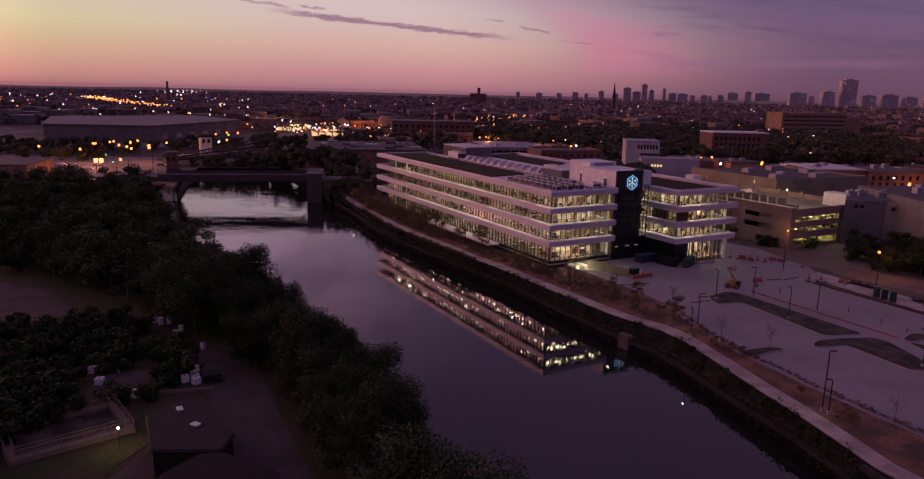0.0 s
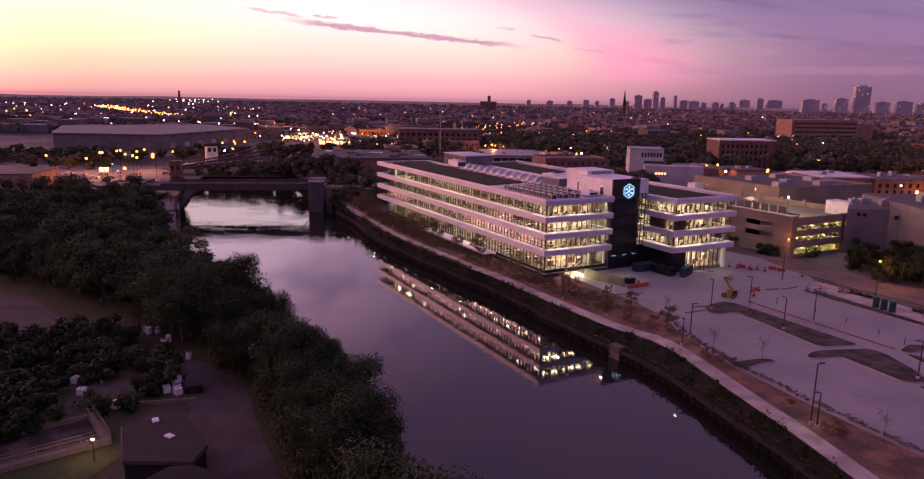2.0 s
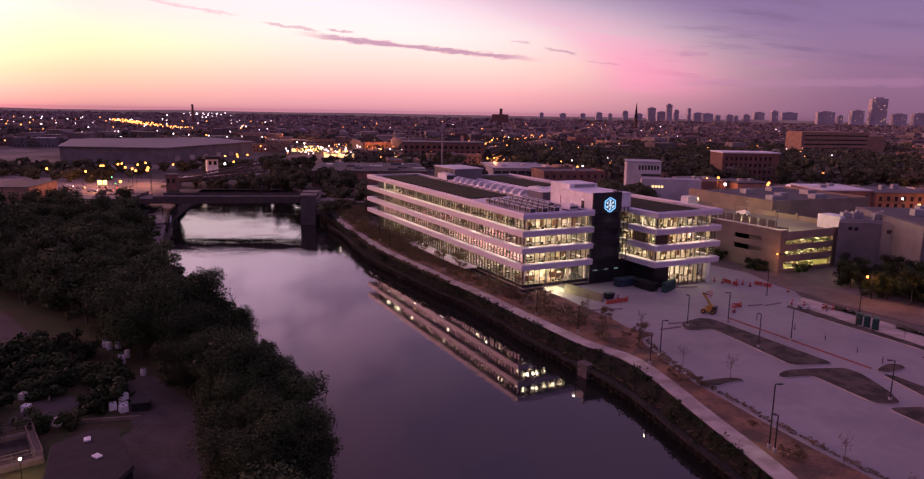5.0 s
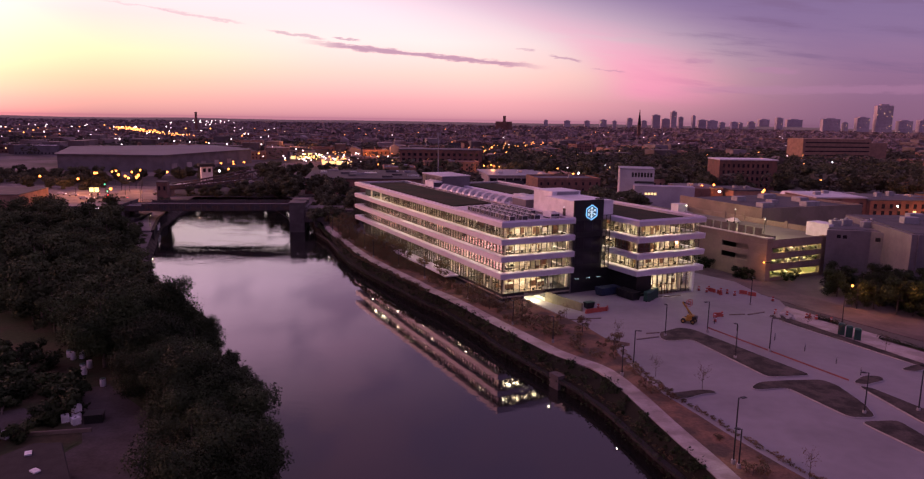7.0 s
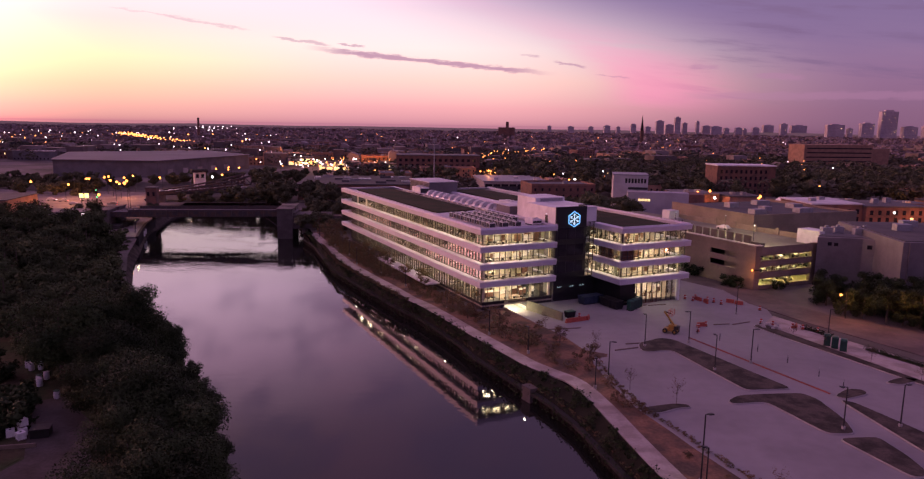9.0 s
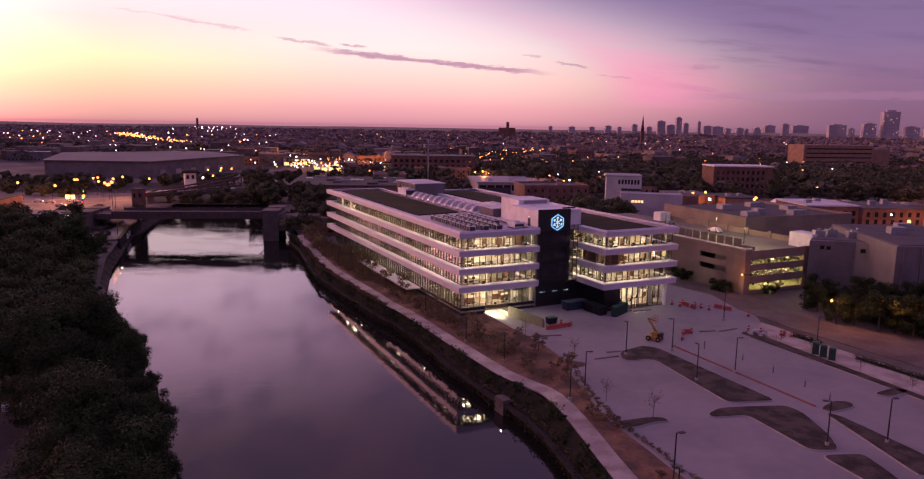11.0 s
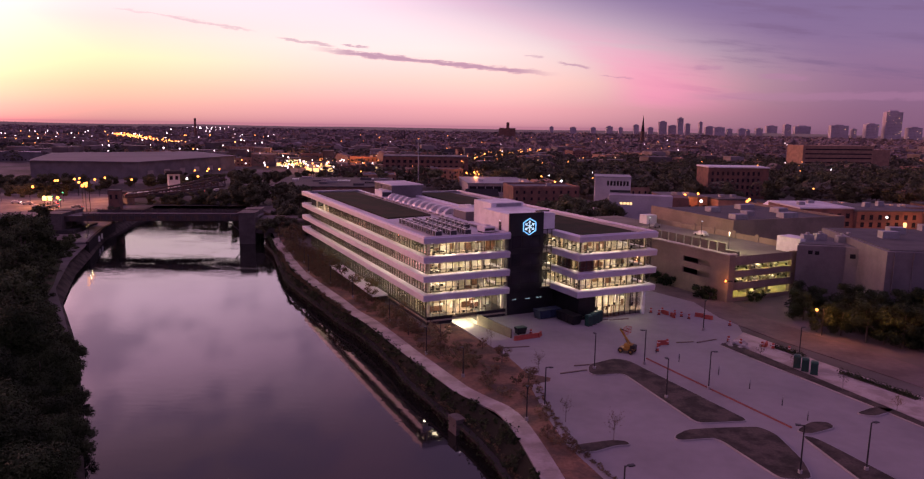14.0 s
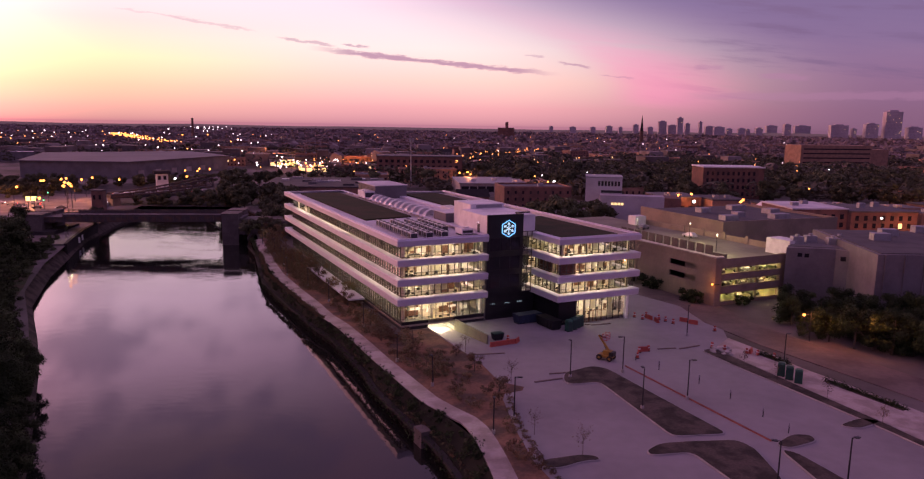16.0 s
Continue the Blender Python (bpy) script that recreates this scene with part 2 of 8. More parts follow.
GRASS = material("rough_grass", (0.042, 0.056, 0.024), 0.95, scale=0.15, vary=0.5, bump=0.6, second=(0.06, 0.05, 0.03))
CITY = material("city_ground", (0.17, 0.145, 0.14), 0.95, scale=0.02, vary=0.4, second=(0.09, 0.085, 0.07))
ASPHALT = material("asphalt", (0.05, 0.046, 0.048), 0.9, scale=0.15, vary=0.25, bump=0.2, second=(0.068, 0.06, 0.06))
# The street lamps' reddish light is put into this asphalt colour.
STREET = material("lamp_tinted_asphalt", (0.13, 0.098, 0.092), 0.9, scale=0.12, vary=0.3, second=(0.08, 0.06, 0.056))
PALE_ROAD = material("worn_road_concrete", (0.18, 0.158, 0.16), 0.9, scale=0.12, vary=0.25, second=(0.115, 0.1, 0.1))
GRAVEL = material("yard_gravel", (0.085, 0.074, 0.07), 0.95, scale=0.25, vary=0.35, bump=0.5, second=(0.065, 0.057, 0.05))
VERGE = material("dark_verge", (0.018, 0.018, 0.013), 0.95, scale=0.6, vary=0.5, bump=0.6)
# Near-black steel colour with slightly browner mottling.
STEEL_DARK = material("near_black_sheet_steel", (0.010, 0.009, 0.008), 0.9, metal=0.0, scale=0.5, vary=0.5, bump=0.4, second=(0.015, 0.011, 0.009))
IRON = material("dark_bridge_iron", (0.06, 0.049, 0.05), 0.7, metal=0.1, scale=0.6, vary=0.35, second=(0.1, 0.06, 0.045))
POLE = material("black_painted_steel", (0.02, 0.02, 0.022), 0.45, metal=0.3, scale=2, vary=0.2)
STONE = material("pier_stone", (0.12, 0.10, 0.096), 0.9, scale=0.25, vary=0.3, bump=0.5, second=(0.085, 0.07, 0.066))
FASCIA = material("pale_aluminium_panel", (0.6, 0.57, 0.65), 0.42, metal=0.15, scale=0.2, vary=0.06, second=(0.57, 0.54, 0.62))
ROOF = material("white_roof_membrane", (0.62, 0.6, 0.61), 0.8, scale=0.12, vary=0.12, bump=0.1, second=(0.5, 0.48, 0.49))
GREENROOF = material("sedum_roof", (0.032, 0.037, 0.017), 0.95, scale=0.2, vary=0.5, bump=0.8, second=(0.05, 0.042, 0.024))
MULLION = material("dark_bronze_mullion", (0.10, 0.088, 0.08), 0.4, metal=0.5, scale=2, vary=0.1)
BLACKPANEL = material("black_cladding_panel", (0.018, 0.018, 0.02), 0.4, metal=0.2, scale=0.6, vary=0.2)
WHITEPANEL = material("white_metal_panel", (0.7, 0.68, 0.69), 0.5, scale=0.3, vary=0.08)
DUCT = material("galvanised_duct", (0.62, 0.61, 0.63), 0.35, metal=0.5, scale=0.8, vary=0.12)
MACHINE = material("grey_rooftop_machine", (0.30, 0.29, 0.31), 0.55, metal=0.3, scale=0.9, vary=0.2)
FINS = material("dark_condenser_fins", (0.05, 0.05, 0.055), 0.6, metal=0.3, scale=2, vary=0.3)
INTERIOR = material("interior_white_wall", (0.66, 0.60, 0.5), 0.8, scale=0.5, vary=0.1, per_object=0.2)
TABLE = material("white_table_top", (0.8, 0.77, 0.72), 0.4, scale=1, vary=0.05)
CARPET = material("office_carpet", (0.34, 0.29, 0.24), 0.95, scale=0.6, vary=0.25)
CEILING = material("office_ceiling", (0.74, 0.68, 0.57), 0.9, scale=1, vary=0.08)
DESK = material("desk_wood", (0.42, 0.33, 0.22), 0.5, scale=1, vary=0.2, per_object=0.4)
DARKWOOD = material("brown_partition", (0.16, 0.07, 0.04), 0.6, scale=0.5, vary=0.2)
GARAGE = material("buff_precast_concrete", (0.25, 0.195, 0.15), 0.9, scale=0.2, vary=0.14, bump=0.2, second=(0.20, 0.155, 0.12), per_object=0.06)
# Part of the deck lamps' yellow light is put into this concrete colour.
DECKMAT = material("yellow_tinted_deck_concrete", (0.20, 0.185, 0.135), 0.9, scale=0.12, vary=0.16, second=(0.15, 0.14, 0.10))
GREYBLOCK = material("grey_painted_block", (0.155, 0.14, 0.15), 0.9, scale=0.15, vary=0.16, second=(0.12, 0.108, 0.115))
BRICK = material("red_brick", (0.21, 0.105, 0.08), 0.9, scale=0.3, vary=0.3, bump=0.3, second=(0.14, 0.078, 0.062), per_object=0.25)
TANBRICK = material("tan_brick", (0.36, 0.21, 0.14), 0.9, scale=0.3, vary=0.2, second=(0.28, 0.16, 0.11), per_object=0.15)
HOUSEWALL = material("house_siding", (0.30, 0.26, 0.25), 0.85, scale=0.3, vary=0.2, per_object=0.5)
FLATROOF = material("tar_and_gravel_roof", (0.095, 0.087, 0.092), 0.95, scale=0.2, vary=0.25, second=(0.07, 0.065, 0.07), per_object=0.5)
SHINGLE = material("dark_shingle_roof", (0.036, 0.033, 0.034), 0.9, scale=0.6, vary=0.3, bump=0.4, per_object=0.4)
WINDOWDARK = material("dark_window_pane", (0.02, 0.02, 0.025), 0.08, scale=1, vary=0.1)
BARK = material("tree_bark", (0.09, 0.07, 0.055), 0.95, scale=2, vary=0.35, bump=0.8)
# Lighter copy of LEAF: brighter light further up is put into the colour.
LEAF_BANK = material("lighter_bank_leaves", (0.062, 0.078, 0.034), 0.8, scale=0.2, vary=0.5, second=(0.034, 0.046, 0.02), per_object=0.3)
LEAF = material("summer_leaves", (0.034, 0.049, 0.019), 0.7, scale=0.25, vary=0.5, second=(0.016, 0.027, 0.010), per_object=0.3)
# Ambient city glow is put into this lighter leaf colour.
LEAF_CITY = material("glow_lit_city_leaves", (0.10, 0.10, 0.058), 0.8, scale=0.2, vary=0.45, second=(0.06, 0.066, 0.038), per_object=0.3)
LEAF_DRY = material("thin_shrub_leaves", (0.12, 0.105, 0.058), 0.8, scale=0.8, vary=0.45, second=(0.15, 0.09, 0.05), per_object=0.35)
FADED = material("faded_red_edging", (0.22, 0.06, 0.05), 0.8, scale=0.6, vary=0.4)
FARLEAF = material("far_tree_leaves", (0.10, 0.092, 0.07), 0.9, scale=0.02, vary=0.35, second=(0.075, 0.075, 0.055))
# Aerial haze is put into this paler, purpler leaf colour.
HAZYLEAF = material("haze_tinted_far_leaves", (0.26, 0.195, 0.20), 0.95, scale=0.004, vary=0.2, second=(0.165, 0.128, 0.13))
DECKPANEL = material("olive_grey_screen_panel", (0.14, 0.125, 0.09), 0.8, scale=0.6, vary=0.2, per_object=0.1)
# Haze over the far towers is put into this pale window colour.
HAZYGLASS = material("haze_tinted_tower_windows", (0.30, 0.25, 0.29), 0.3, scale=0.05, vary=0.2)
PARAPET_STEEL = material("grey_green_bridge_paint", (0.085, 0.07, 0.072), 0.7, metal=0.1, scale=0.4, vary=0.4, second=(0.075, 0.058, 0.055))
# One dark concrete colour for the wall cap and the quay wall.
CAPSTONE = material("dark_wall_concrete", (0.04, 0.036, 0.036), 0.85, scale=0.4, vary=0.3)
BLIND = bpy.data.materials.new("roller_blind")
BLIND.use_nodes = True
_n, _l = BLIND.node_tree.nodes, BLIND.node_tree.links
_n.remove(_n["Principled BSDF"])
_d, _t, _m = _n.new("ShaderNodeBsdfDiffuse"), _n.new("ShaderNodeBsdfTranslucent"), _n.new("ShaderNodeMixShader")
_d.inputs["Color"].default_value = (0.7, 0.68, 0.6, 1)
_t.inputs["Color"].default_value = (0.75, 0.7, 0.55, 1)
_m.inputs[0].default_value = 0.5
_l.new(_d.outputs[0], _m.inputs[1])
_l.new(_t.outputs[0], _m.inputs[2])
_l.new(_m.outputs[0], _n["Material Output"].inputs["Surface"])
WATER = water_material()
GLASS = glass_material("clear_window_glass", (0.97, 0.96, 0.95))
LAMP_WHITE = glow("office_lamp", (1.0, 0.83, 0.56), 29.0)
LAMP_LED = glow("downward_led", (1.0, 0.86, 0.66), 55.0)
LAMP_SODIUM = glow("sodium_lamp", (1.0, 0.33, 0.065), 4.6, False)
LAMP_COOL = glow("cool_white_lamp", (0.95, 0.93, 1.0), 5.0, False)
LAMP_YELLOW = glow("garage_lamp", (1.0, 0.78, 0.32), 105.0)
SIGN_BLUE = glow("sign_blue_glow", (0.22, 0.56, 1.0), 1.2, False)
SIGN_WHITE = glow("sign_white_glow", (0.66, 0.88, 1.0), 1.1, False)
RED_LAMP = glow("red_tail_lamp", (1.0, 0.05, 0.05), 3.0, False)
GREEN_LAMP = glow("green_signal_lamp", (0.1, 1.0, 0.45), 2.5, False)
SAFETY = material("orange_safety_plastic", (0.36, 0.06, 0.04), 0.6, scale=2, vary=0.2)
TEAL = material("teal_plastic", (0.014, 0.075, 0.05), 0.5, scale=1, vary=0.15, per_object=0.2)
DOORGREEN = material("dark_green_plastic", (0.012, 0.05, 0.04), 0.5, scale=1, vary=0.15)
BLUEDARK = material("dark_blue_steel", (0.02, 0.035, 0.07), 0.55, scale=1, vary=0.2)
YELLOW = material("yellow_machine_paint", (0.3, 0.17, 0.025), 0.45, scale=1, vary=0.15)
RUBBER = material("black_rubber", (0.015, 0.015, 0.015), 0.85, scale=3, vary=0.2)
WHITEPLASTIC = material("white_plastic", (0.72, 0.72, 0.74), 0.5, scale=1.5, vary=0.12)
TIMBER = material("weathered_timber", (0.17, 0.13, 0.11), 0.85, scale=0.8, vary=0.3, bump=0.3)
CARPAINT = material("car_paint", (0.25, 0.24, 0.26), 0.3, metal=0.3, scale=0.5, vary=0.05, per_object=0.9)

for leafy in (LEAF, LEAF_BANK, LEAF_CITY, LEAF_DRY, FARLEAF, HAZYLEAF, STEEL_DARK, VERGE, CAPSTONE, ASPHALT, GRAVEL, SHINGLE, GREENROOF, SOIL, MULCH, GRASS, CITY):
    leafy.node_tree.nodes["Principled BSDF"].inputs["Specular IOR Level"].default_value = 0.12

# ---- building helpers ----
from mathutils.geometry import tessellate_polygon


def box(bm, x0, x1, y0, y1, z0, z1):
    v = [bm.verts.new(p) for p in ((x0, y0, z0), (x1, y0, z0), (x1, y1, z0), (x0, y1, z0), (x0, y0, z1), (x1, y0, z1), (x1, y1, z1), (x0, y1, z1))]
    for f in ((3, 2, 1, 0), (4, 5, 6, 7), (0, 1, 5, 4), (1, 2, 6, 5), (2, 3, 7, 6), (3, 0, 4, 7)):
        bm.faces.new([v[i] for i in f])


def prism(bm, pts, z0, z1, taper=None):
    """An upright prism over a counter-clockwise outline; z1 may be a function of x, y."""
    n = len(pts)
    low = [bm.verts.new((x, y, z0)) for x, y in pts]
    top_pts = taper or pts
    top = [bm.verts.new((x, y, z1)) for x, y in top_pts]
    for i in range(n):
        j = (i + 1) % n
        bm.faces.new((low[i], low[j], top[j], top[i]))
    for tri in tessellate_polygon([[Vector((x, y, 0)) for x, y in top_pts]]):
        try:
            bm.faces.new([top[i] for i in tri])
        except ValueError:
            pass
    bm.normal_update()


def rod(bm, a, b, r, r2=None, sides=6):
    """A tapered rod from a to b."""
    a, b = Vector(a), Vector(b)
    q = (b - a).to_track_quat("Z", "Y")
    r2 = r if r2 is None else r2
    rings = []
    for p, rad in ((a, r), (b, r2)):
        rings.append([bm.verts.new(p + q @ Vector((rad * math.cos(6.2832 * k / sides), rad * math.sin(6.2832 * k / sides), 0))) for k in range(sides)])
    for k in range(sides):
        j = (k + 1) % sides
        bm.faces.new((rings[0][k], rings[0][j], rings[1][j], rings[1][k]))
    bm.faces.new(rings[1])
    bm.faces.new(rings[0][::-1])


def beam(bm, a, b, w, h):
    """A square bar from a to b, h high and w wide."""
    a, b = Vector(a), Vector(b)
    d = (b - a).normalized()
    side = d.cross(Vector((0, 0, 1)))
    side = side.normalized() * w / 2 if side.length > 1e-4 else Vector((w / 2, 0, 0))
    up = side.cross(d).normalized() * h / 2
    ends = [[bm.verts.new(p + side * s + up * t) for s, t in ((-1, -1), (1, -1), (1, 1), (-1, 1))] for p in (a, b)]
    for k in range(4):
        j = (k + 1) % 4
        bm.faces.new((ends[0][k], ends[0][j], ends[1][j], ends[1][k]))
    bm.faces.new(ends[0][::-1])
    bm.faces.new(ends[1])


def blob(bm, centre, r, squash=1.0, rough=0.25, sub=2):
    made = bmesh.ops.create_icosphere(bm, subdivisions=sub, radius=1.0)["verts"]
    for v in made:
        k = 1 + rough * noise.noise(v.co * 2.1 + Vector(centre))
        v.co = Vector(centre) + Vector((v.co.x * r * k, v.co.y * r * k, v.co.z * r * squash * k))


def mesh_of(bm, name, mat):
    bmesh.ops.recalc_face_normals(bm, faces=bm.faces)
    me = bpy.data.meshes.new(name)
    bm.to_mesh(me)
    bm.free()
    for mt in (mat if isinstance(mat, (list, tuple)) else (mat,)):
        me.materials.append(mt)
    return me


def part(name, bm, mat, parent=None, label=""):
    ob = new(name, mesh_of(bm, name, mat))
    ob.parent = parent
    return tagged(ob, label)


def piece(name, me, parent, m):
    ob = new(name, me)
    ob.parent = parent
    ob.matrix_basis = m
    return ob


def thing(name, label, category, m=None, group="", kind=""):
    ob = new(name)
    ob.empty_display_size = 0.2
    if m is not None:
        ob.matrix_basis = m
    return tagged(ob, label, category, group, kind)


def solid(name, bm, mat, label, category, m=None, kind="", group=""):
    ob = part(name, bm, mat)
    if m is not None:
        ob.matrix_basis = m
    return tagged(ob, label, category, group, kind)


def offset(line, d):
    """The open line moved d metres to its right."""
    out = []
    for i, p in enumerate(line):
        a, b = Vector(line[max(i - 1, 0)]), Vector(line[min(i + 1, len(line) - 1)])
        t = (b - a).normalized()
        out.append((p[0] + t.y * d, p[1] - t.x * d))
    return out


def along_line(line, step):
    """Places every step metres along a line, with the heading."""
    out, left = [], 0.0
    for a, b in zip(line, line[1:]):
        a, b = Vector(a), Vector(b)
        n = (b - a).length
        s = left
        while s < n:
            p = a.lerp(b, s / n)
            out.append((p.x, p.y, math.atan2(b.y - a.y, b.x - a.x)))
            s += step
        left = s - n
    return out


def inside(x, y, poly):
    hit = False
    for (x0, y0), (x1, y1) in zip(poly, poly[1:] + poly[:1]):
        if (y0 > y) != (y1 > y) and x < (x1 - x0) * (y - y0) / (y1 - y0) + x0:
            hit = not hit
    return hit

# ---- the ground, the river and its banks ----
WATER_Z = -4.0
LEFT_BANK = [(900, -2400), (60, -110), (26, -20), (14, 25), (6, 45), (-1, 60), (-5, 72), (-9.5, 84), (-13.5, 93), (-20, 103), (-30.5, 120), (-44.5, 142), (-55, 157), (-72.5, 181), (-88.5, 212), (-98.5, 236), (-105.5, 252), (-113.5, 272), (-119, 292), (-127, 320), (-132, 350)]
RIGHT_BANK = [(1000, -2400), (100, -110), (66, 0), (47.4, 60), (45, 71), (43.8, 76), (42.6, 81), (41, 86.2), (39.2, 91.6), (37.3, 98.2), (35.2, 105.2), (32.6, 111.2), (30.6, 115), (28.4, 118.2), (24.0, 125.8), (19.4, 133.8), (16.9, 140), (12.0, 149.4), (6.4, 159.4), (1.0, 166.4), (-4.2, 174.8), (-13.2, 189.4), (-23.4, 206.2), (-31, 224.6), (-39.6, 246.2), (-48, 262), (-54, 285), (-66, 325), (-86, 356)]
WALKLINE = [(71, 8), (49.2, 66), (47.2, 70.5), (46.3, 75.5), (45.3, 80.5), (44.2, 85.5), (42.9, 90.5), (41.5, 96.5), (40.2, 102.5), (39, 107.5), (37.6, 112.5), (36, 116.6), (32.8, 119.9), (29.4, 123.8), (24.4, 132.2), (19.2, 141), (13.4, 151.4), (8.2, 160.4), (3.2, 167.4), (-2.4, 177.4), (-10.6, 190.8), (-19.6, 206.4), (-27, 222), (-34, 238), (-41, 253.5), (-45, 263)]


def wall_top(y):
    """Height of the river wall's top: low along the riverwalk, up to the ground at both ends."""
    k = max(0.0, min(1.0, (y - 62) / 6, (258 - y) / 8))
    return -0.02 - 2.2 * k


AX, AY, TURN_A = 19.7, 157.0, 28.8                       # the office building's near river corner and heading
CA, SA = math.cos(radians(TURN_A)), math.sin(radians(TURN_A))


def L(x, y):
    """From the building's own plan to the world."""
    return (AX + x * CA - y * SA, AY + x * SA + y * CA)


RAMP = [L(7.0, -13.5), L(12.8, -13.5), L(12.8, 14), L(7.0, 14)]
LAND_EDGE = RIGHT_BANK[:4] + WALKLINE[2:] + RIGHT_BANK[26:]        # the land ends under the walk; a bank drops from there
outer = [(-4700, -2400)] + LEFT_BANK + LAND_EDGE[::-1] + [(4700, -2400), (4700, 4800), (-4700, 4800)]
verts3 = [Vector((x, y, 0)) for x, y in outer], [Vector((x, y, 0)) for x, y in RAMP]
allv = verts3[0] + verts3[1]
bm = bmesh.new()
bv = [bm.verts.new((v.x, v.y, -0.12)) for v in allv]
for tri in tessellate_polygon(list(verts3)):
    bm.faces.new([bv[i] for i in tri])
solid("ground", bm, CITY, "dark city ground of streets and yards", "ground", kind="structure")

bm = bmesh.new()
box(bm, -4700, 4700, -2400, 4800, WATER_Z - 0.3, WATER_Z)
solid("water", bm, WATER, "calm purple-grey river water mirroring the dusk sky", "water", kind="structure")

# the planted bank on the far side, sloping down under the trees
bm = bmesh.new()
inner, lower = offset(LEFT_BANK[1:], -2.5), offset(LEFT_BANK[1:], 1.5)
for (a, b, c, d) in zip(inner, inner[1:], lower, lower[1:]):
    q = [bm.verts.new((*a, -0.1)), bm.verts.new((*b, -0.1)), bm.verts.new((*d, WATER_Z - 0.2)), bm.verts.new((*c, WATER_Z - 0.2))]
    bm.faces.new(q)
solid("river_bank", bm, SOIL, "overgrown dark earth bank sloping into the river", "bank", kind="structure")

# the straight quay wall before the bridge, with a pale coping walk and small notice boards
quay_line = [(-101, 241.5), (-105.5, 252), (-113.5, 272), (-118, 288)]
quay_wall = thing("quay_wall", "dark concrete quay wall with a pale coping walk", "quay wall", kind="structure")
q_face, q_back, q_walk = offset(quay_line, 0.6), offset(quay_line, -0.4), offset(quay_line, -5.0)
for a, b, c, d, e, f in zip(q_face, q_face[1:], q_back, q_back[1:], q_walk, q_walk[1:]):
    bm = bmesh.new()
    prism(bm, [c, a, b, d], WATER_Z - 0.6, 0.55)
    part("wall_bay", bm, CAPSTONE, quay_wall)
    bm = bmesh.new()
    prism(bm, [e, c, d, f], -0.3, 0.45)
    part("coping_walk", bm, PALE_ROAD, quay_wall)
for s_at in (0.62, 0.8):
    p = Vector(q_face[0]).lerp(Vector(q_face[2]), s_at)
    bm = bmesh.new()
    box(bm, p.x - 0.02, p.x + 0.1, p.y - 0.7, p.y + 0.7, -2.6, -0.6)
    part("notice_board", bm, WHITEPLASTIC, quay_wall, "blank white notice board on the quay wall")

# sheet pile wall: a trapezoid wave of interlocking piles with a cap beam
wall = thing("river_wall", "near-black sheet-pile river wall with a concrete cap", "river wall", kind="structure")
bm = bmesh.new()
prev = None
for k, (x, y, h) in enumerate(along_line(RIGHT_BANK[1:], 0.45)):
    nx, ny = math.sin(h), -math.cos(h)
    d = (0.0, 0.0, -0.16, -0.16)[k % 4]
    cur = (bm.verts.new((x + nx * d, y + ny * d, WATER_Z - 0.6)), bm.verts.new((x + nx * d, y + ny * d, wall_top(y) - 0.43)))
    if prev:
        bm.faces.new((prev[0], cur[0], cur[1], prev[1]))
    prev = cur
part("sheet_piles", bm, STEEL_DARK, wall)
bm = bmesh.new()
a_line, b_line = offset(RIGHT_BANK[1:], -0.65), offset(RIGHT_BANK[1:], 0.25)
for a, b, c, d in zip(a_line, a_line[1:], b_line, b_line[1:]):
    prism(bm, [a, c, d, b], wall_top(a[1]) - 0.48, wall_top(a[1]))
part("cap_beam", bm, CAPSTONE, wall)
# the concrete block at the bend
bm = bmesh.new()
prism(bm, [(27.7, 118.1), (29.0, 116.0), (30.3, 116.9), (29.0, 119.0)], WATER_Z - 0.5, -1.6)
part("bend_block", bm, STONE, wall, "concrete block at the bend")

# creepers and weeds hanging over the wall
gr_rng = random.Random(61)
vs, fs = [], []
for x, y, h in along_line(offset(RIGHT_BANK[2:24], -0.45), 0.6):
    thick = gr_rng.random() ** 2
    for _ in range(int(4 + 26 * thick)):
        p = Vector((x + gr_rng.gauss(0, 0.3), y + gr_rng.gauss(0, 0.3), wall_top(y) + 0.27 - abs(gr_rng.gauss(0, 0.5 + 1.6 * thick))))
        u = Vector((gr_rng.gauss(0, 1), gr_rng.gauss(0, 1), gr_rng.gauss(0, 1))).normalized() * 0.2
        w = Vector((gr_rng.gauss(0, 1), gr_rng.gauss(0, 1), gr_rng.gauss(0, 1))).normalized() * 0.15
        i = len(vs)
        vs += [tuple(p - u), tuple(p + w), tuple(p + u), tuple(p - w)]
        fs.append((i, i + 1, i + 2, i + 3))
me = bpy.data.meshes.new("wall_growth")
me.from_pydata(vs, [], fs)
me.materials.append(LEAF)
tagged(new("wall_growth", me), "dark weeds and creepers hanging over the river wall", "undergrowth", kind="stuff")

# planted slope between wall and building, walkway, lot
LOT_EDGE = [(33.6, 146.0), (36.8, 140.0), (39.6, 132.4), (43.5, 130.5), (43.2, 128.9), (40.5, 127.4), (40.2, 125.0), (41.9, 114.5), (43.9, 105.8), (46.9, 98.6), (48.9, 93.2), (50.6, 89.3), (52.6, 84.8), (56, 78), (66, 57), (90, 0)]
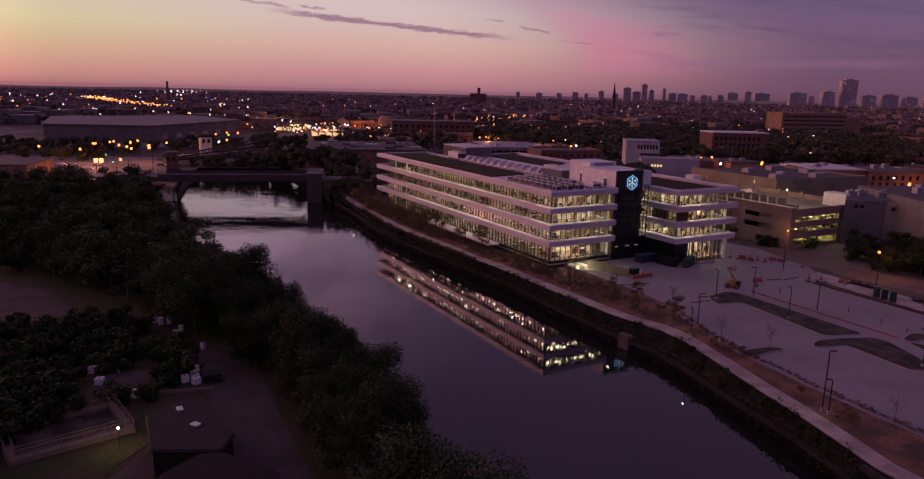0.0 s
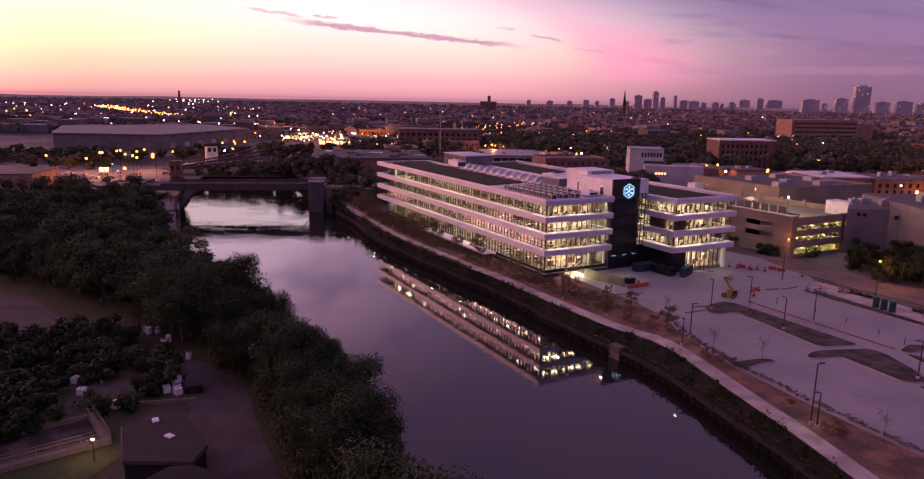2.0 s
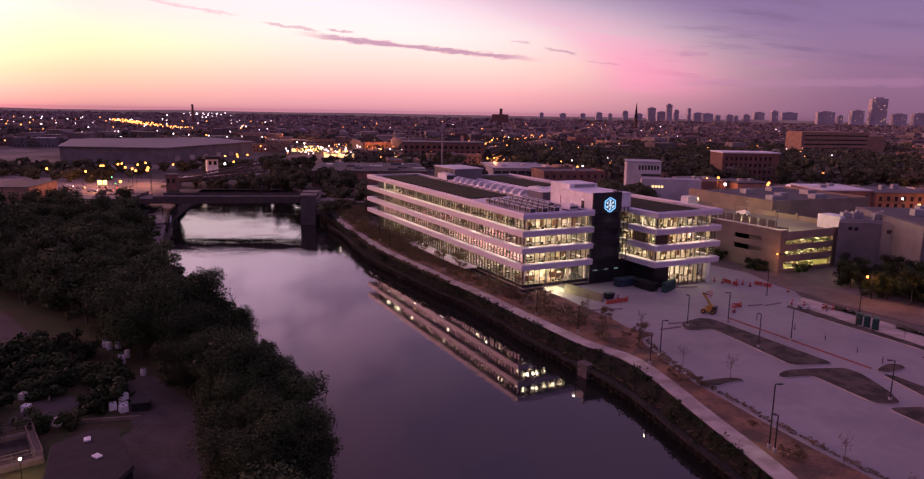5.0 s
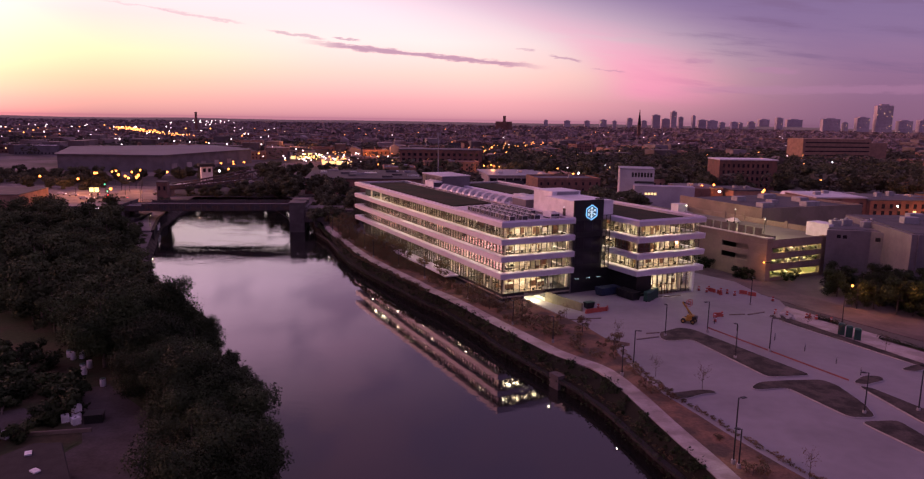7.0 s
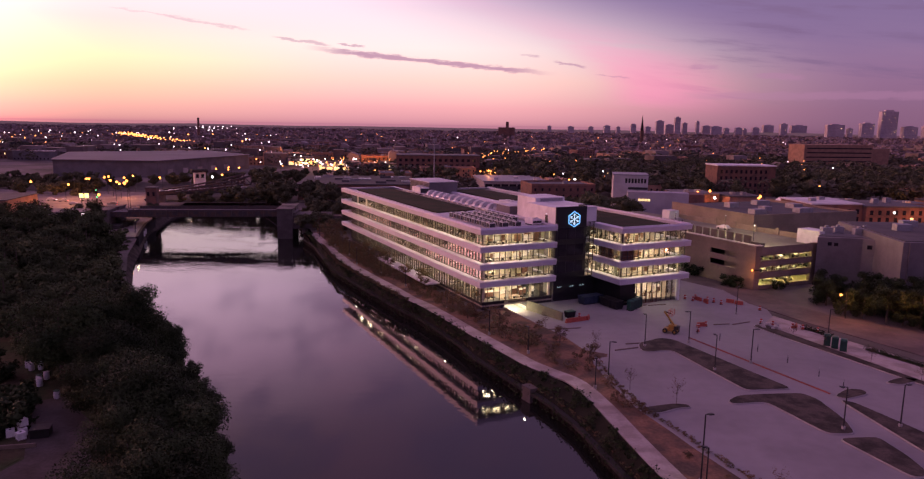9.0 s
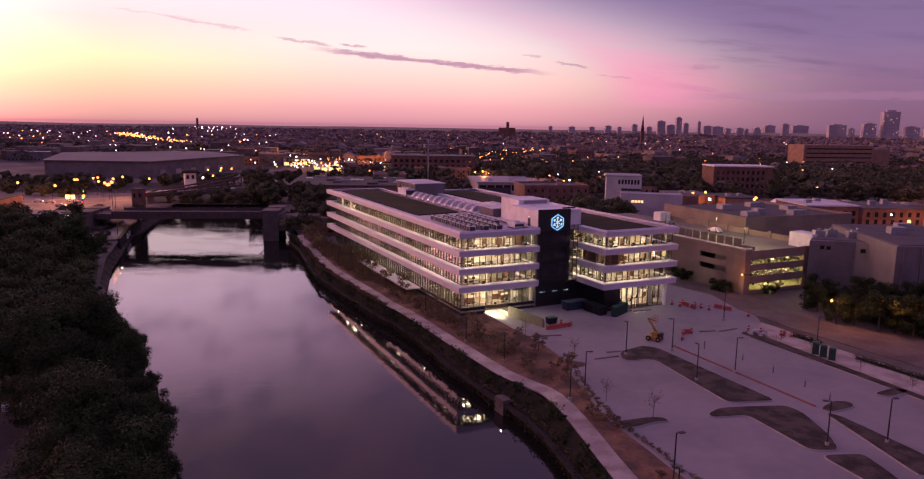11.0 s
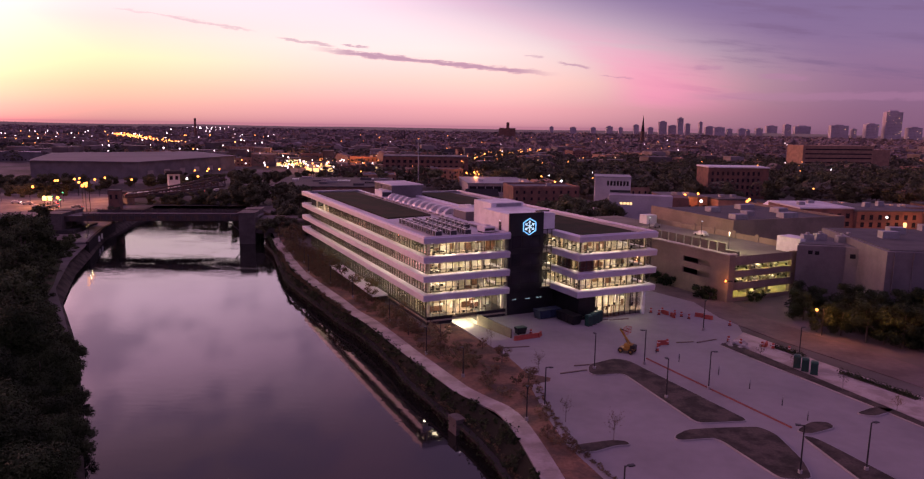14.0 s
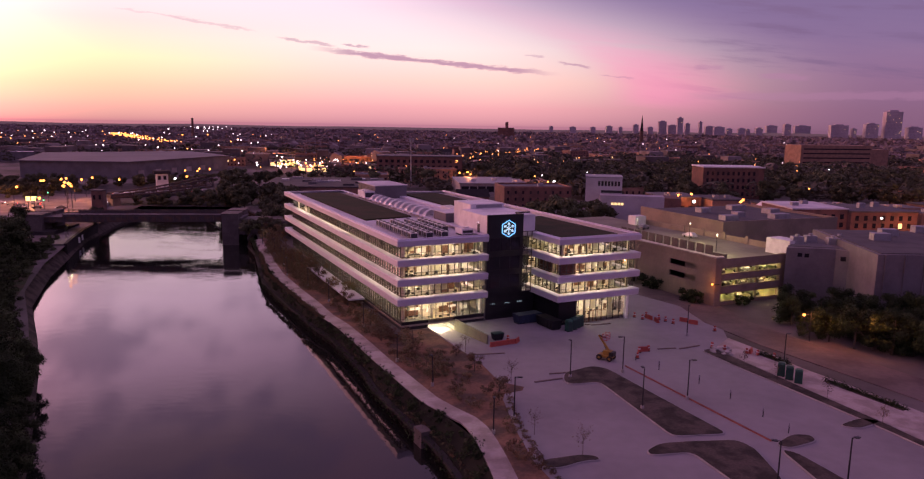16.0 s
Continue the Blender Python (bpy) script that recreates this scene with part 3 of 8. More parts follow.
BED = [(x + 0.25, y + 0.1) for x, y in RIGHT_BANK[2:4]] + WALKLINE[2:] + [(-40, 268), L(-2, 104), L(-0.5, 96), L(-0.5, 0.5), L(6.7, 0.5), L(6.7, -13.5)] + LOT_EDGE
bm = bmesh.new()
prism(bm, BED, -0.3, -0.02)
solid("planting_bed", bm, MULCH, "reddish bark mulch bed along the riverwalk", "planting bed", kind="structure")
LOT = LOT_EDGE + [(130, 0), (104, 95), (95.5, 117), (79, 152), (84, 160), (88, 184), (62, 205), L(30, 20), L(19.5, 3), L(13.1, 0.5), L(13.1, -13.5), L(6.7, -13.5)]
bm = bmesh.new()
prism(bm, LOT, -0.3, 0.0)
solid("parking_lot", bm, CONCRETE, "new pale concrete parking lot without markings", "parking lot", kind="structure")

# walkway slabs
bm = bmesh.new()
near, far = offset(RIGHT_BANK[3:-1], 0.3), offset(WALKLINE[1:], -1.45)
for k in range(len(near) - 1):
    a, b = near[k], near[k + 1]
    c = min(far, key=lambda q: (q[0] - b[0]) ** 2 + (q[1] - b[1]) ** 2)
    d = min(far, key=lambda q: (q[0] - a[0]) ** 2 + (q[1] - a[1]) ** 2)
    quad = [bm.verts.new((*p, wall_top(p[1]) if p in (a, b) else 0.0)) for p in ((a, b, c, d) if c != d else (a, b, c))]
    bm.faces.new(quad)
solid("verge", bm, VERGE, "dark overgrown slope between river wall and walk", "verge", kind="structure")
# rank dark scrub over the slope, spilling on to the edge of the walk
vs, fs = [], []
for k in range(len(near) - 1):
    a, b = Vector(near[k]), Vector(near[k + 1])
    if not 66 < a.y < 256:
        continue
    c = Vector(min(far, key=lambda q: (q[0] - b.x) ** 2 + (q[1] - b.y) ** 2))
    d = Vector(min(far, key=lambda q: (q[0] - a.x) ** 2 + (q[1] - a.y) ** 2))
    for _ in range(int((b - a).length * 2.2)):
        u, v = gr_rng.random(), gr_rng.random() ** 0.8
        low, up = a.lerp(b, u), d.lerp(c, u)
        foot = low.lerp(up, v)
        z = wall_top(foot.y) * (1 - v)
        size = gr_rng.uniform(0.25, 0.8) if gr_rng.random() < 0.85 else gr_rng.uniform(0.8, 1.3)
        for _ in range(34):
            p = Vector((foot.x + gr_rng.gauss(0, 0.5 * size), foot.y + gr_rng.gauss(0, 0.5 * size), z + abs(gr_rng.gauss(0, 0.42 * size))))
            e = Vector((gr_rng.gauss(0, 1), gr_rng.gauss(0, 1), gr_rng.gauss(0, 1))).normalized() * 0.2
            w = Vector((gr_rng.gauss(0, 1), gr_rng.gauss(0, 1), gr_rng.gauss(0, 1))).normalized() * 0.13
            i = len(vs)
            vs += [tuple(p - e), tuple(p + w), tuple(p + e), tuple(p - w)]
            fs.append((i, i + 1, i + 2, i + 3))
me = bpy.data.meshes.new("bank_scrub")
me.from_pydata(vs, [], fs)
me.materials.append(LEAF)
tagged(new("bank_scrub", me), "dark rank scrub on the slope below the riverwalk", "undergrowth", kind="stuff")
walk_thing = thing("riverwalk", "pale concrete riverwalk of cast slabs", "pavement", kind="structure")
mid = along_line(WALKLINE, 2.4)
for (x0, y0, h0), (x1, y1, h1) in zip(mid, mid[1:]):
    bm = bmesh.new()
    w = 1.4
    a = [(x0 + math.sin(h0) * w, y0 - math.cos(h0) * w), (x1 + math.sin(h1) * w, y1 - math.cos(h1) * w), (x1 - math.sin(h1) * w, y1 + math.cos(h1) * w), (x0 - math.sin(h0) * w, y0 + math.cos(h0) * w)]
    c = Vector((sum(p[0] for p in a) / 4, sum(p[1] for p in a) / 4))
    prism(bm, [tuple(c + (Vector(p) - c) * 0.992) for p in a], -0.2, 0.06)
    part("slab", bm, WALK, walk_thing)


def island(outline, mat, label):
    """A kerbed planting island: a concrete kerb ring with soil heaped inside."""
    isl = thing("planting_island", label, "planting island", kind="structure")
    for _ in range(2):                                       # cut the corners round
        cut = []
        for p, q in zip(outline, outline[1:] + outline[:1]):
            r = min(0.22, 0.7 / max(1.0, math.hypot(q[0] - p[0], q[1] - p[1])))
            cut += [(p[0] + (q[0] - p[0]) * r, p[1] + (q[1] - p[1]) * r), (q[0] + (p[0] - q[0]) * r, q[1] + (p[1] - q[1]) * r)]
        outline = cut
    n = len(outline)
    c = Vector((sum(p[0] for p in outline) / n, sum(p[1] for p in outline) / n))
    bm2 = bmesh.new()
    prism(bm2, outline, -0.1, 0.14)
    part("kerb", bm2, KERB, isl)
    bm2 = bmesh.new()
    ins = []
    for i, p in enumerate(outline):
        a, b = Vector(outline[i - 1]), Vector(outline[(i + 1) % n])
        t = (b - a).normalized()
        ins.append((p[0] - t.y * 0.16, p[1] + t.x * 0.16))
    prism(bm2, ins, 0.0, 0.2)
    part("soil", bm2, mat, isl)
    return isl


island([(49.8, 133.3), (51, 131.9), (55.6, 133.4), (62.5, 114.2), (70.2, 115.6), (57.8, 140), (55.2, 141), (50.2, 137)], SOIL, "long bare soil island with concrete kerb")
island([(58.0, 109.6), (58.6, 108.4), (63.8, 109.7), (68, 99), (71.9, 99.3), (72.7, 104), (72.3, 111.5), (70.8, 113.9), (64.2, 112.9), (60.3, 112)], SOIL, "branching bare soil island with concrete kerb")
island([(68.6, 97.8), (72.6, 87.5), (75.2, 88), (75.3, 93), (74.4, 98.7)], SOIL, "dark soil island narrowing towards the drive")
island([(72.8, 86.6), (78, 72), (81, 73), (75.6, 87)], SOIL, "narrow dark soil island")
island([(75.2, 113), (76.8, 111.9), (81.3, 114.4), (81.2, 116.3), (78.6, 116.3)], SOIL, "small rounded soil island")
island([(75.3, 111.6), (78.2, 93), (84, 94), (81.4, 101), (77.2, 110.8)], SOIL, "wedge of dark soil beside the path")
island([(86.4, 119.9), (88.7, 118.8), (93.4, 121.6), (90.7, 122.7)], SOIL, "small soil island by the street")
island([(44.6, 106), (45.2, 104), (47.2, 104.2), (50, 106.2), (52.2, 106.6), (51.6, 107.8), (49.6, 107.9)], SOIL, "tongue of soil reaching into the lot")
island([(76.5, 151.6), (80.2, 143.2), (84.2, 135.4), (92.3, 118.8), (99, 103), (100.2, 103.5), (93.4, 120.8), (85.6, 138.4), (79.2, 153)], SOIL, "planted strip between lot and street")

# street and far pavement
ROADLINE = [(70, 205), (84, 186), (86, 172), (92, 158), (104, 137), (124, 100), (165, 20), (240, -120)]
bm = bmesh.new()
lo, hi = offset(ROADLINE, 3.4), offset(ROADLINE, -6.5)
for a, b, c, d in zip(lo, lo[1:], hi, hi[1:]):
    prism(bm, [a, b, d, c], -0.3, 0.015)
solid("road", bm, STREET, "worn street beside the lot, reddish lamplight put into its colour", "road", kind="structure")
PAVE = [(84.2, 160.2), (79.5, 153.2), (85.9, 138.5), (93.7, 120.9), (100.5, 103.6), (110, 80), (121, 84), (114.5, 96), (100, 128), (91.5, 143.5), (88.2, 152)]
bm = bmesh.new()
prism(bm, PAVE, -0.2, 0.07)
solid("pavement", bm, WALK, "pale concrete pavement along the street", "pavement", kind="structure")

# low dark hedges in beds along the pavement
for (hx0, hy0), (hx1, hy1) in (((86.7, 150.9), (89.9, 145.2)), ((92.7, 137.6), (99.0, 126.3)), ((104, 116), (109, 106))):
    bed = thing("hedge_bed", "low dark hedge in a narrow bed on the pavement", "hedge", group="hedge beds of the pavement")
    hd = Vector((hx1 - hx0, hy1 - hy0))
    bm = bmesh.new()
    beam(bm, (hx0, hy0, 0.06), (hx1, hy1, 0.06), 1.3, 0.1)
    part("soil", bm, SOIL, bed)
    vs, fs = [], []
    for _ in range(int(hd.length * 130)):
        s = gr_rng.random()
        p = Vector((hx0 + hd.x * s + gr_rng.gauss(0, 0.3), hy0 + hd.y * s + gr_rng.gauss(0, 0.3), 0.12 + abs(gr_rng.gauss(0, 0.3))))
        u = Vector((gr_rng.gauss(0, 1), gr_rng.gauss(0, 1), gr_rng.gauss(0, 1))).normalized() * 0.12
        w = Vector((gr_rng.gauss(0, 1), gr_rng.gauss(0, 1), gr_rng.gauss(0, 1))).normalized() * 0.09
        i = len(vs)
        vs += [tuple(p - u), tuple(p + w), tuple(p + u), tuple(p - w)]
        fs.append((i, i + 1, i + 2, i + 3))
    me = bpy.data.meshes.new("foliage")
    me.from_pydata(vs, [], fs)
    me.materials.append(LEAF)
    new("foliage", me).parent = bed

# ---- main office building ----
office = thing("office_building", "four-storey glass office building with pale projecting floor edges, lit inside", "office building", pose(AX, AY, 0, 0, 0, TURN_A))
FLOORS = [(1.6, 5.3), (6.85, 9.25), (10.75, 13.15), (14.65, 17.05)]      # sill and head of each glass band
DECKS = [0.9, 5.75, 9.7, 13.6, 17.5]
# footprints in the building's own plan, glass line
BAR_A = (1.0, 19.8, 1.0, 97.0)
BAR_B = (31.8, 50.3, -8.2, 92.0)


def edge_band(x0, x1, y0, y1, z_top, z_bot, out=1.1, tips=(0, 0, 0, 0)):
    """A projecting floor edge: a flat ledge, a bevelled lip and one broad face that leans back a little."""
    b = bmesh.new()
    ring = []
    for o, z in ((-0.35, z_top), (out - 0.12, z_top - 0.02), (out, z_top - 0.14), (out - 0.08, z_bot - 0.1), (-0.35, z_bot - 0.1)):
        ring.append([b.verts.new(p) for p in ((x0 - o - tips[0], y0 - o - tips[1], z), (x1 + o + tips[2], y0 - o - tips[1], z), (x1 + o + tips[2], y1 + o + tips[3], z), (x0 - o - tips[0], y1 + o + tips[3], z))])
    for r0, r1 in zip(ring, ring[1:]):
        for k in range(4):
            b.faces.new((r0[k], r0[(k + 1) % 4], r1[(k + 1) % 4], r1[k]))
    return b


for z_top, z_bot in ((18.2, 17.05), (14.35, 13.1), (10.45, 9.2), (6.55, 5.3)):
    part("floor_edge", edge_band(*BAR_A, z_top, z_bot, tips=(0, 0, -1.1, 7)), FASCIA, office)
    part("floor_edge", edge_band(*BAR_B, z_top, z_bot), FASCIA, office)
for z in DECKS:
    bm = bmesh.new()
    box(bm, BAR_A[0] + 0.2, BAR_A[1] - 0.2, BAR_A[2] + 0.2, BAR_A[3] + 6.5 * (z > 1), z - 0.35, z)
    part("floor_slab", bm, CARPET if z < 17 else ROOF, office)
    bm = bmesh.new()
    box(bm, BAR_B[0] + 0.2, BAR_B[1] - 0.2, BAR_B[2] + 0.2, BAR_B[3] - 0.2, z - 0.35, z)
    part("floor_slab", bm, CARPET if z < 17 else ROOF, office)
    bm = bmesh.new()
    box(bm, BAR_A[1] - 0.19, BAR_B[0] + 0.19, 4.0, 92.0, z - 0.35, z - 0.01)
    part("floor_slab", bm, CARPET if z < 17 else ROOF, office)
# roof parapet
for x0, x1, y0, y1 in ((0.2, 0.6, 0.6, 103), (0.2, 19.8, 0.2, 0.6), (50.7, 51.1, -8.8, 92.4), (31.2, 51.1, -9.0, -8.6)):
    bm = bmesh.new()
    box(bm, x0, x1, y0, y1, 17.5, 18.4)
    part("parapet", bm, FASCIA, office)
# plinth
bm = bmesh.new()
box(bm, 1.3, 7.0, 1.3, 96.7, -0.4, 1.58)
box(bm, 12.8, 19.6, 1.3, 96.7, -0.4, 1.58)
part("plinth", bm, BLACKPANEL, office)
bm = bmesh.new()
box(bm, 7.0, 12.8, 1.3, 96.7, 1.25, 1.57)
part("ramp_lintel", bm, GARAGE, office)
bm = bmesh.new()
box(bm, 32.0, 36.4, -8.0, 83.8, 0, 5.2)
part("dark_base", bm, BLACKPANEL, office)

pane_cache = {}


def pane_mesh(w, h):
    key = (round(w, 3), round(h, 3))
    if key not in pane_cache:
        me = bpy.data.meshes.new("pane")
        me.from_pydata([(-w / 2, 0, 0), (w / 2, 0, 0), (w / 2, 0, h), (-w / 2, 0, h)], [], [(0, 1, 2, 3)])
        me.materials.append(GLASS)
        pane_cache[key] = me
    return pane_cache[key]


pane_rng = random.Random(3)


def glazing(x0, y0, x1, y1, z0, z1, pitch=1.5, blinds=0.12):
    """A run of panes with mullions, along one side; rails at head and sill."""
    d = Vector((x1 - x0, y1 - y0))
    n = max(1, round(d.length / pitch))
    w = d.length / n
    ang = math.degrees(math.atan2(d.y, d.x))
    wall_run = bmesh.new()
    nx, ny = math.sin(radians(ang)), -math.cos(radians(ang))
    for k in range(n + 1):
        p = Vector((x0, y0)) + d * k / n
        box(wall_run, p.x + nx * 0.09 - (0.038 if abs(nx) < 0.5 else 0.11), p.x + nx * 0.09 + (0.038 if abs(nx) < 0.5 else 0.11), p.y + ny * 0.09 - (0.11 if abs(nx) < 0.5 else 0.038), p.y + ny * 0.09 + (0.11 if abs(nx) < 0.5 else 0.038), z0, z1)
    for z in (z0 + 0.07, z1 - 0.07, z0 + 0.72):
        beam(wall_run, (x0 + nx * 0.05, y0 + ny * 0.05, z), (x1 + nx * 0.05, y1 + ny * 0.05, z), 0.1, 0.12 if z != z0 + 0.72 else 0.06)
    frame_ob = part("curtain_wall", wall_run, MULLION, office)
    me = pane_mesh(w - 0.08, z1 - z0)
    for k in range(n):
        p = Vector((x0, y0)) + d * (k + 0.5) / n
        pane_ob = piece("pane", me, frame_ob, pose(p.x, p.y, z0, pane_rng.uniform(-0.25, 0.25), 0, ang + pane_rng.uniform(-0.3, 0.3)))
        pane_ob.visible_shadow = False
        if pane_rng.random() < blinds:
            drop = (z1 - z0) * pane_rng.choice((0.35, 0.5, 0.7, 0.95, 0.95))
            b = bmesh.new()
            box(b, -w / 2 + 0.08, w / 2 - 0.08, 0.16, 0.18, z1 - z0 - drop, z1 - z0 - 0.02)
            piece("blind", mesh_of(b, "blind", BLIND), frame_ob, pose(p.x, p.y, z0, 0, 0, ang))


for k, (z0, z1) in enumerate(FLOORS):
    if k == 3:
        glazing(1.0, 74.0, 1.0, 1.0, z0, z1, blinds=0.4)
        glazing(5.5, 97.0, 5.5, 74.0, z0, z1)
        glazing(5.5, 74.0, 1.0, 74.0, z0, z1)
    else:
        glazing(1.0, 97.0, 1.0, 1.0, z0, z1, blinds=0.28)
    glazing(1.0, 1.0, 19.8 if k else 17.6, 1.0, z0, z1)
    if k:
        glazing(31.8, 1.0, 31.8, -8.2, z0, z1, blinds=0.3)
    glazing(31.8 if k else 36.5, -8.2, 50.3 if k else 48.5, -8.2, z0 if k else 0.15, z1)
    glazing(50.3 if k else 48.5, -8.2, 50.3 if k else 48.5, 20, z0 if k else 0.15, z1)
    if k:
        glazing(28.4, 1.2, 31.8, 1.2, z0 - 1.4, z1 + 1.4, 1.1)
# closed sides that nobody looks into
bm = bmesh.new()
box(bm, 19.6, 19.8, 1.0, 5.0, 0, 17.4)
box(bm, 1.2, 31.0, 96.6, 96.9, 0.9, 17.4)
box(bm, 31.0, 50.2, 91.6, 91.9, 0, 17.4)
box(bm, 50.05, 50.25, 20.0, 91.6, 0, 17.4)
part("end_wall", bm, GREYBLOCK, office)

# core tower with the sign
bm = bmesh.new()
box(bm, 19.85, 28.35, 0.9, 1.2, 5.6, 22.2)
box(bm, 28.2, 31.7, 4.0, 4.2, 0.0, 22.2)
box(bm, 28.1, 28.35, 1.2, 4.0, 17.2, 22.2)
part("sign_tower", bm, BLACKPANEL, office, "black panelled tower front with a glowing sign")
bm = bmesh.new()
box(bm, 19.85, 31.7, 1.4, 1.6, 0.0, 5.6)
part("service_wall", bm, BLACKPANEL, office)
# dark strip windows on the tower
for k, z in enumerate((6.9, 10.8, 14.7)):
    for x in (20.6, 23.0, 25.4):
        bm = bmesh.new()
        box(bm, x, x + 2.2, 0.84, 0.9, z, z + 2.6)
        part("tower_window", bm, WINDOWDARK, office)
for x in (21.2, 24.6, 27.6):
    bm = bmesh.new()
    for j in range(3):
        box(bm, x + j * 0.4, x + j * 0.4 + 0.2, 1.3, 1.4, 3.3, 3.36)
    part("wall_light", bm, SIGN_WHITE, office, "small bright wall light")
# white penthouse behind the tower: a long low block and a taller one at its far end
bm = bmesh.new()
box(bm, 20.0, 31.4, 1.25, 14.4, 17.5, 21.9)
part("penthouse", bm, WHITEPANEL, office, "white panelled rooftop penthouse")
bm = bmesh.new()
box(bm, 22.6, 31.2, 14.42, 23.0, 17.5, 22.9)
part("penthouse", bm, WHITEPANEL, office, "taller white panelled block of the penthouse")
bm = bmesh.new()
box(bm, 24.0, 30.6, 14.36, 14.42, 22.0, 22.7)
part("louvre", bm, MACHINE, office, "grey louvred strip of the penthouse")
for x0, y0, y1, z0, z1 in ((19.94, 4.6, 5.7, 17.6, 19.9), (22.54, 17.4, 18.3, 17.6, 19.8)):
    bm = bmesh.new()
    box(bm, x0, x0 + 0.06, y0, y1, z0, z1)
    part("roof_door", bm, BLACKPANEL, office)
    bm = bmesh.new()
    box(bm, x0 - 0.12, x0, (y0 + y1) / 2 - 0.1, (y0 + y1) / 2 + 0.1, z1 + 0.25, z1 + 0.4)
    part("door_light", bm, SIGN_WHITE, office, "small lit lamp over the roof door")
bm = bmesh.new()
box(bm, 21.2, 27.4, 24.6, 31.6, 17.5, 19.7)
part("plant_room", bm, GREYBLOCK, office, "low mauve-grey plant room on the roof")
bm = bmesh.new()
box(bm, 21.0, 27.6, 24.4, 31.8, 19.7, 19.85)
part("plant_room_roof", bm, ROOF, office)

# the hexagon sign: a plain six-armed badge
cx, cz, R = 24.75, 19.25, 1.75
hexa = [(cx + R * math.sin(k * math.pi / 3), cz + R * math.cos(k * math.pi / 3)) for k in range(6)]
for k in range(6):
    sign = bmesh.new()
    beam(sign, (hexa[k][0], 0.72, hexa[k][1]), (hexa[(k + 1) % 6][0], 0.72, hexa[(k + 1) % 6][1]), 0.17, 0.16)
    part("sign_side", sign, SIGN_BLUE, office, "glowing blue side of the hexagon")
for k in range(6):
    sign = bmesh.new()
    a = k * math.pi / 3
    s, c = math.sin(a), math.cos(a)
    beam(sign, (cx, 0.70, cz), (cx + s * 1.2, 0.70, cz + c * 1.2), 0.10, 0.10)
    for w in (-1, 1):
        b2 = a + w * 0.62
        beam(sign, (cx + s * 1.28, 0.70, cz + c * 1.28), (cx + s * 1.28 - math.sin(b2) * 0.55, 0.70, cz + c * 1.28 - math.cos(b2) * 0.5), 0.09, 0.09)
    part("sign_arm", sign, SIGN_WHITE, office, "glowing white arm of the badge")

# green roofs
for pts in ([(4.6, 34), (17.2, 36.5), (17.2, 102), (4.6, 102)], [(35.5, 52), (47.5, 58), (47.5, 90.5), (35.5, 90.5)], [(33.0, -6.5), (48.3, -6.5), (48.3, 26), (33.0, 26)]):
    bm = bmesh.new()
    prism(bm, pts, 17.5, 17.85)
    part("green_roof", bm, GREENROOF, office, "dark planted sedum roof")
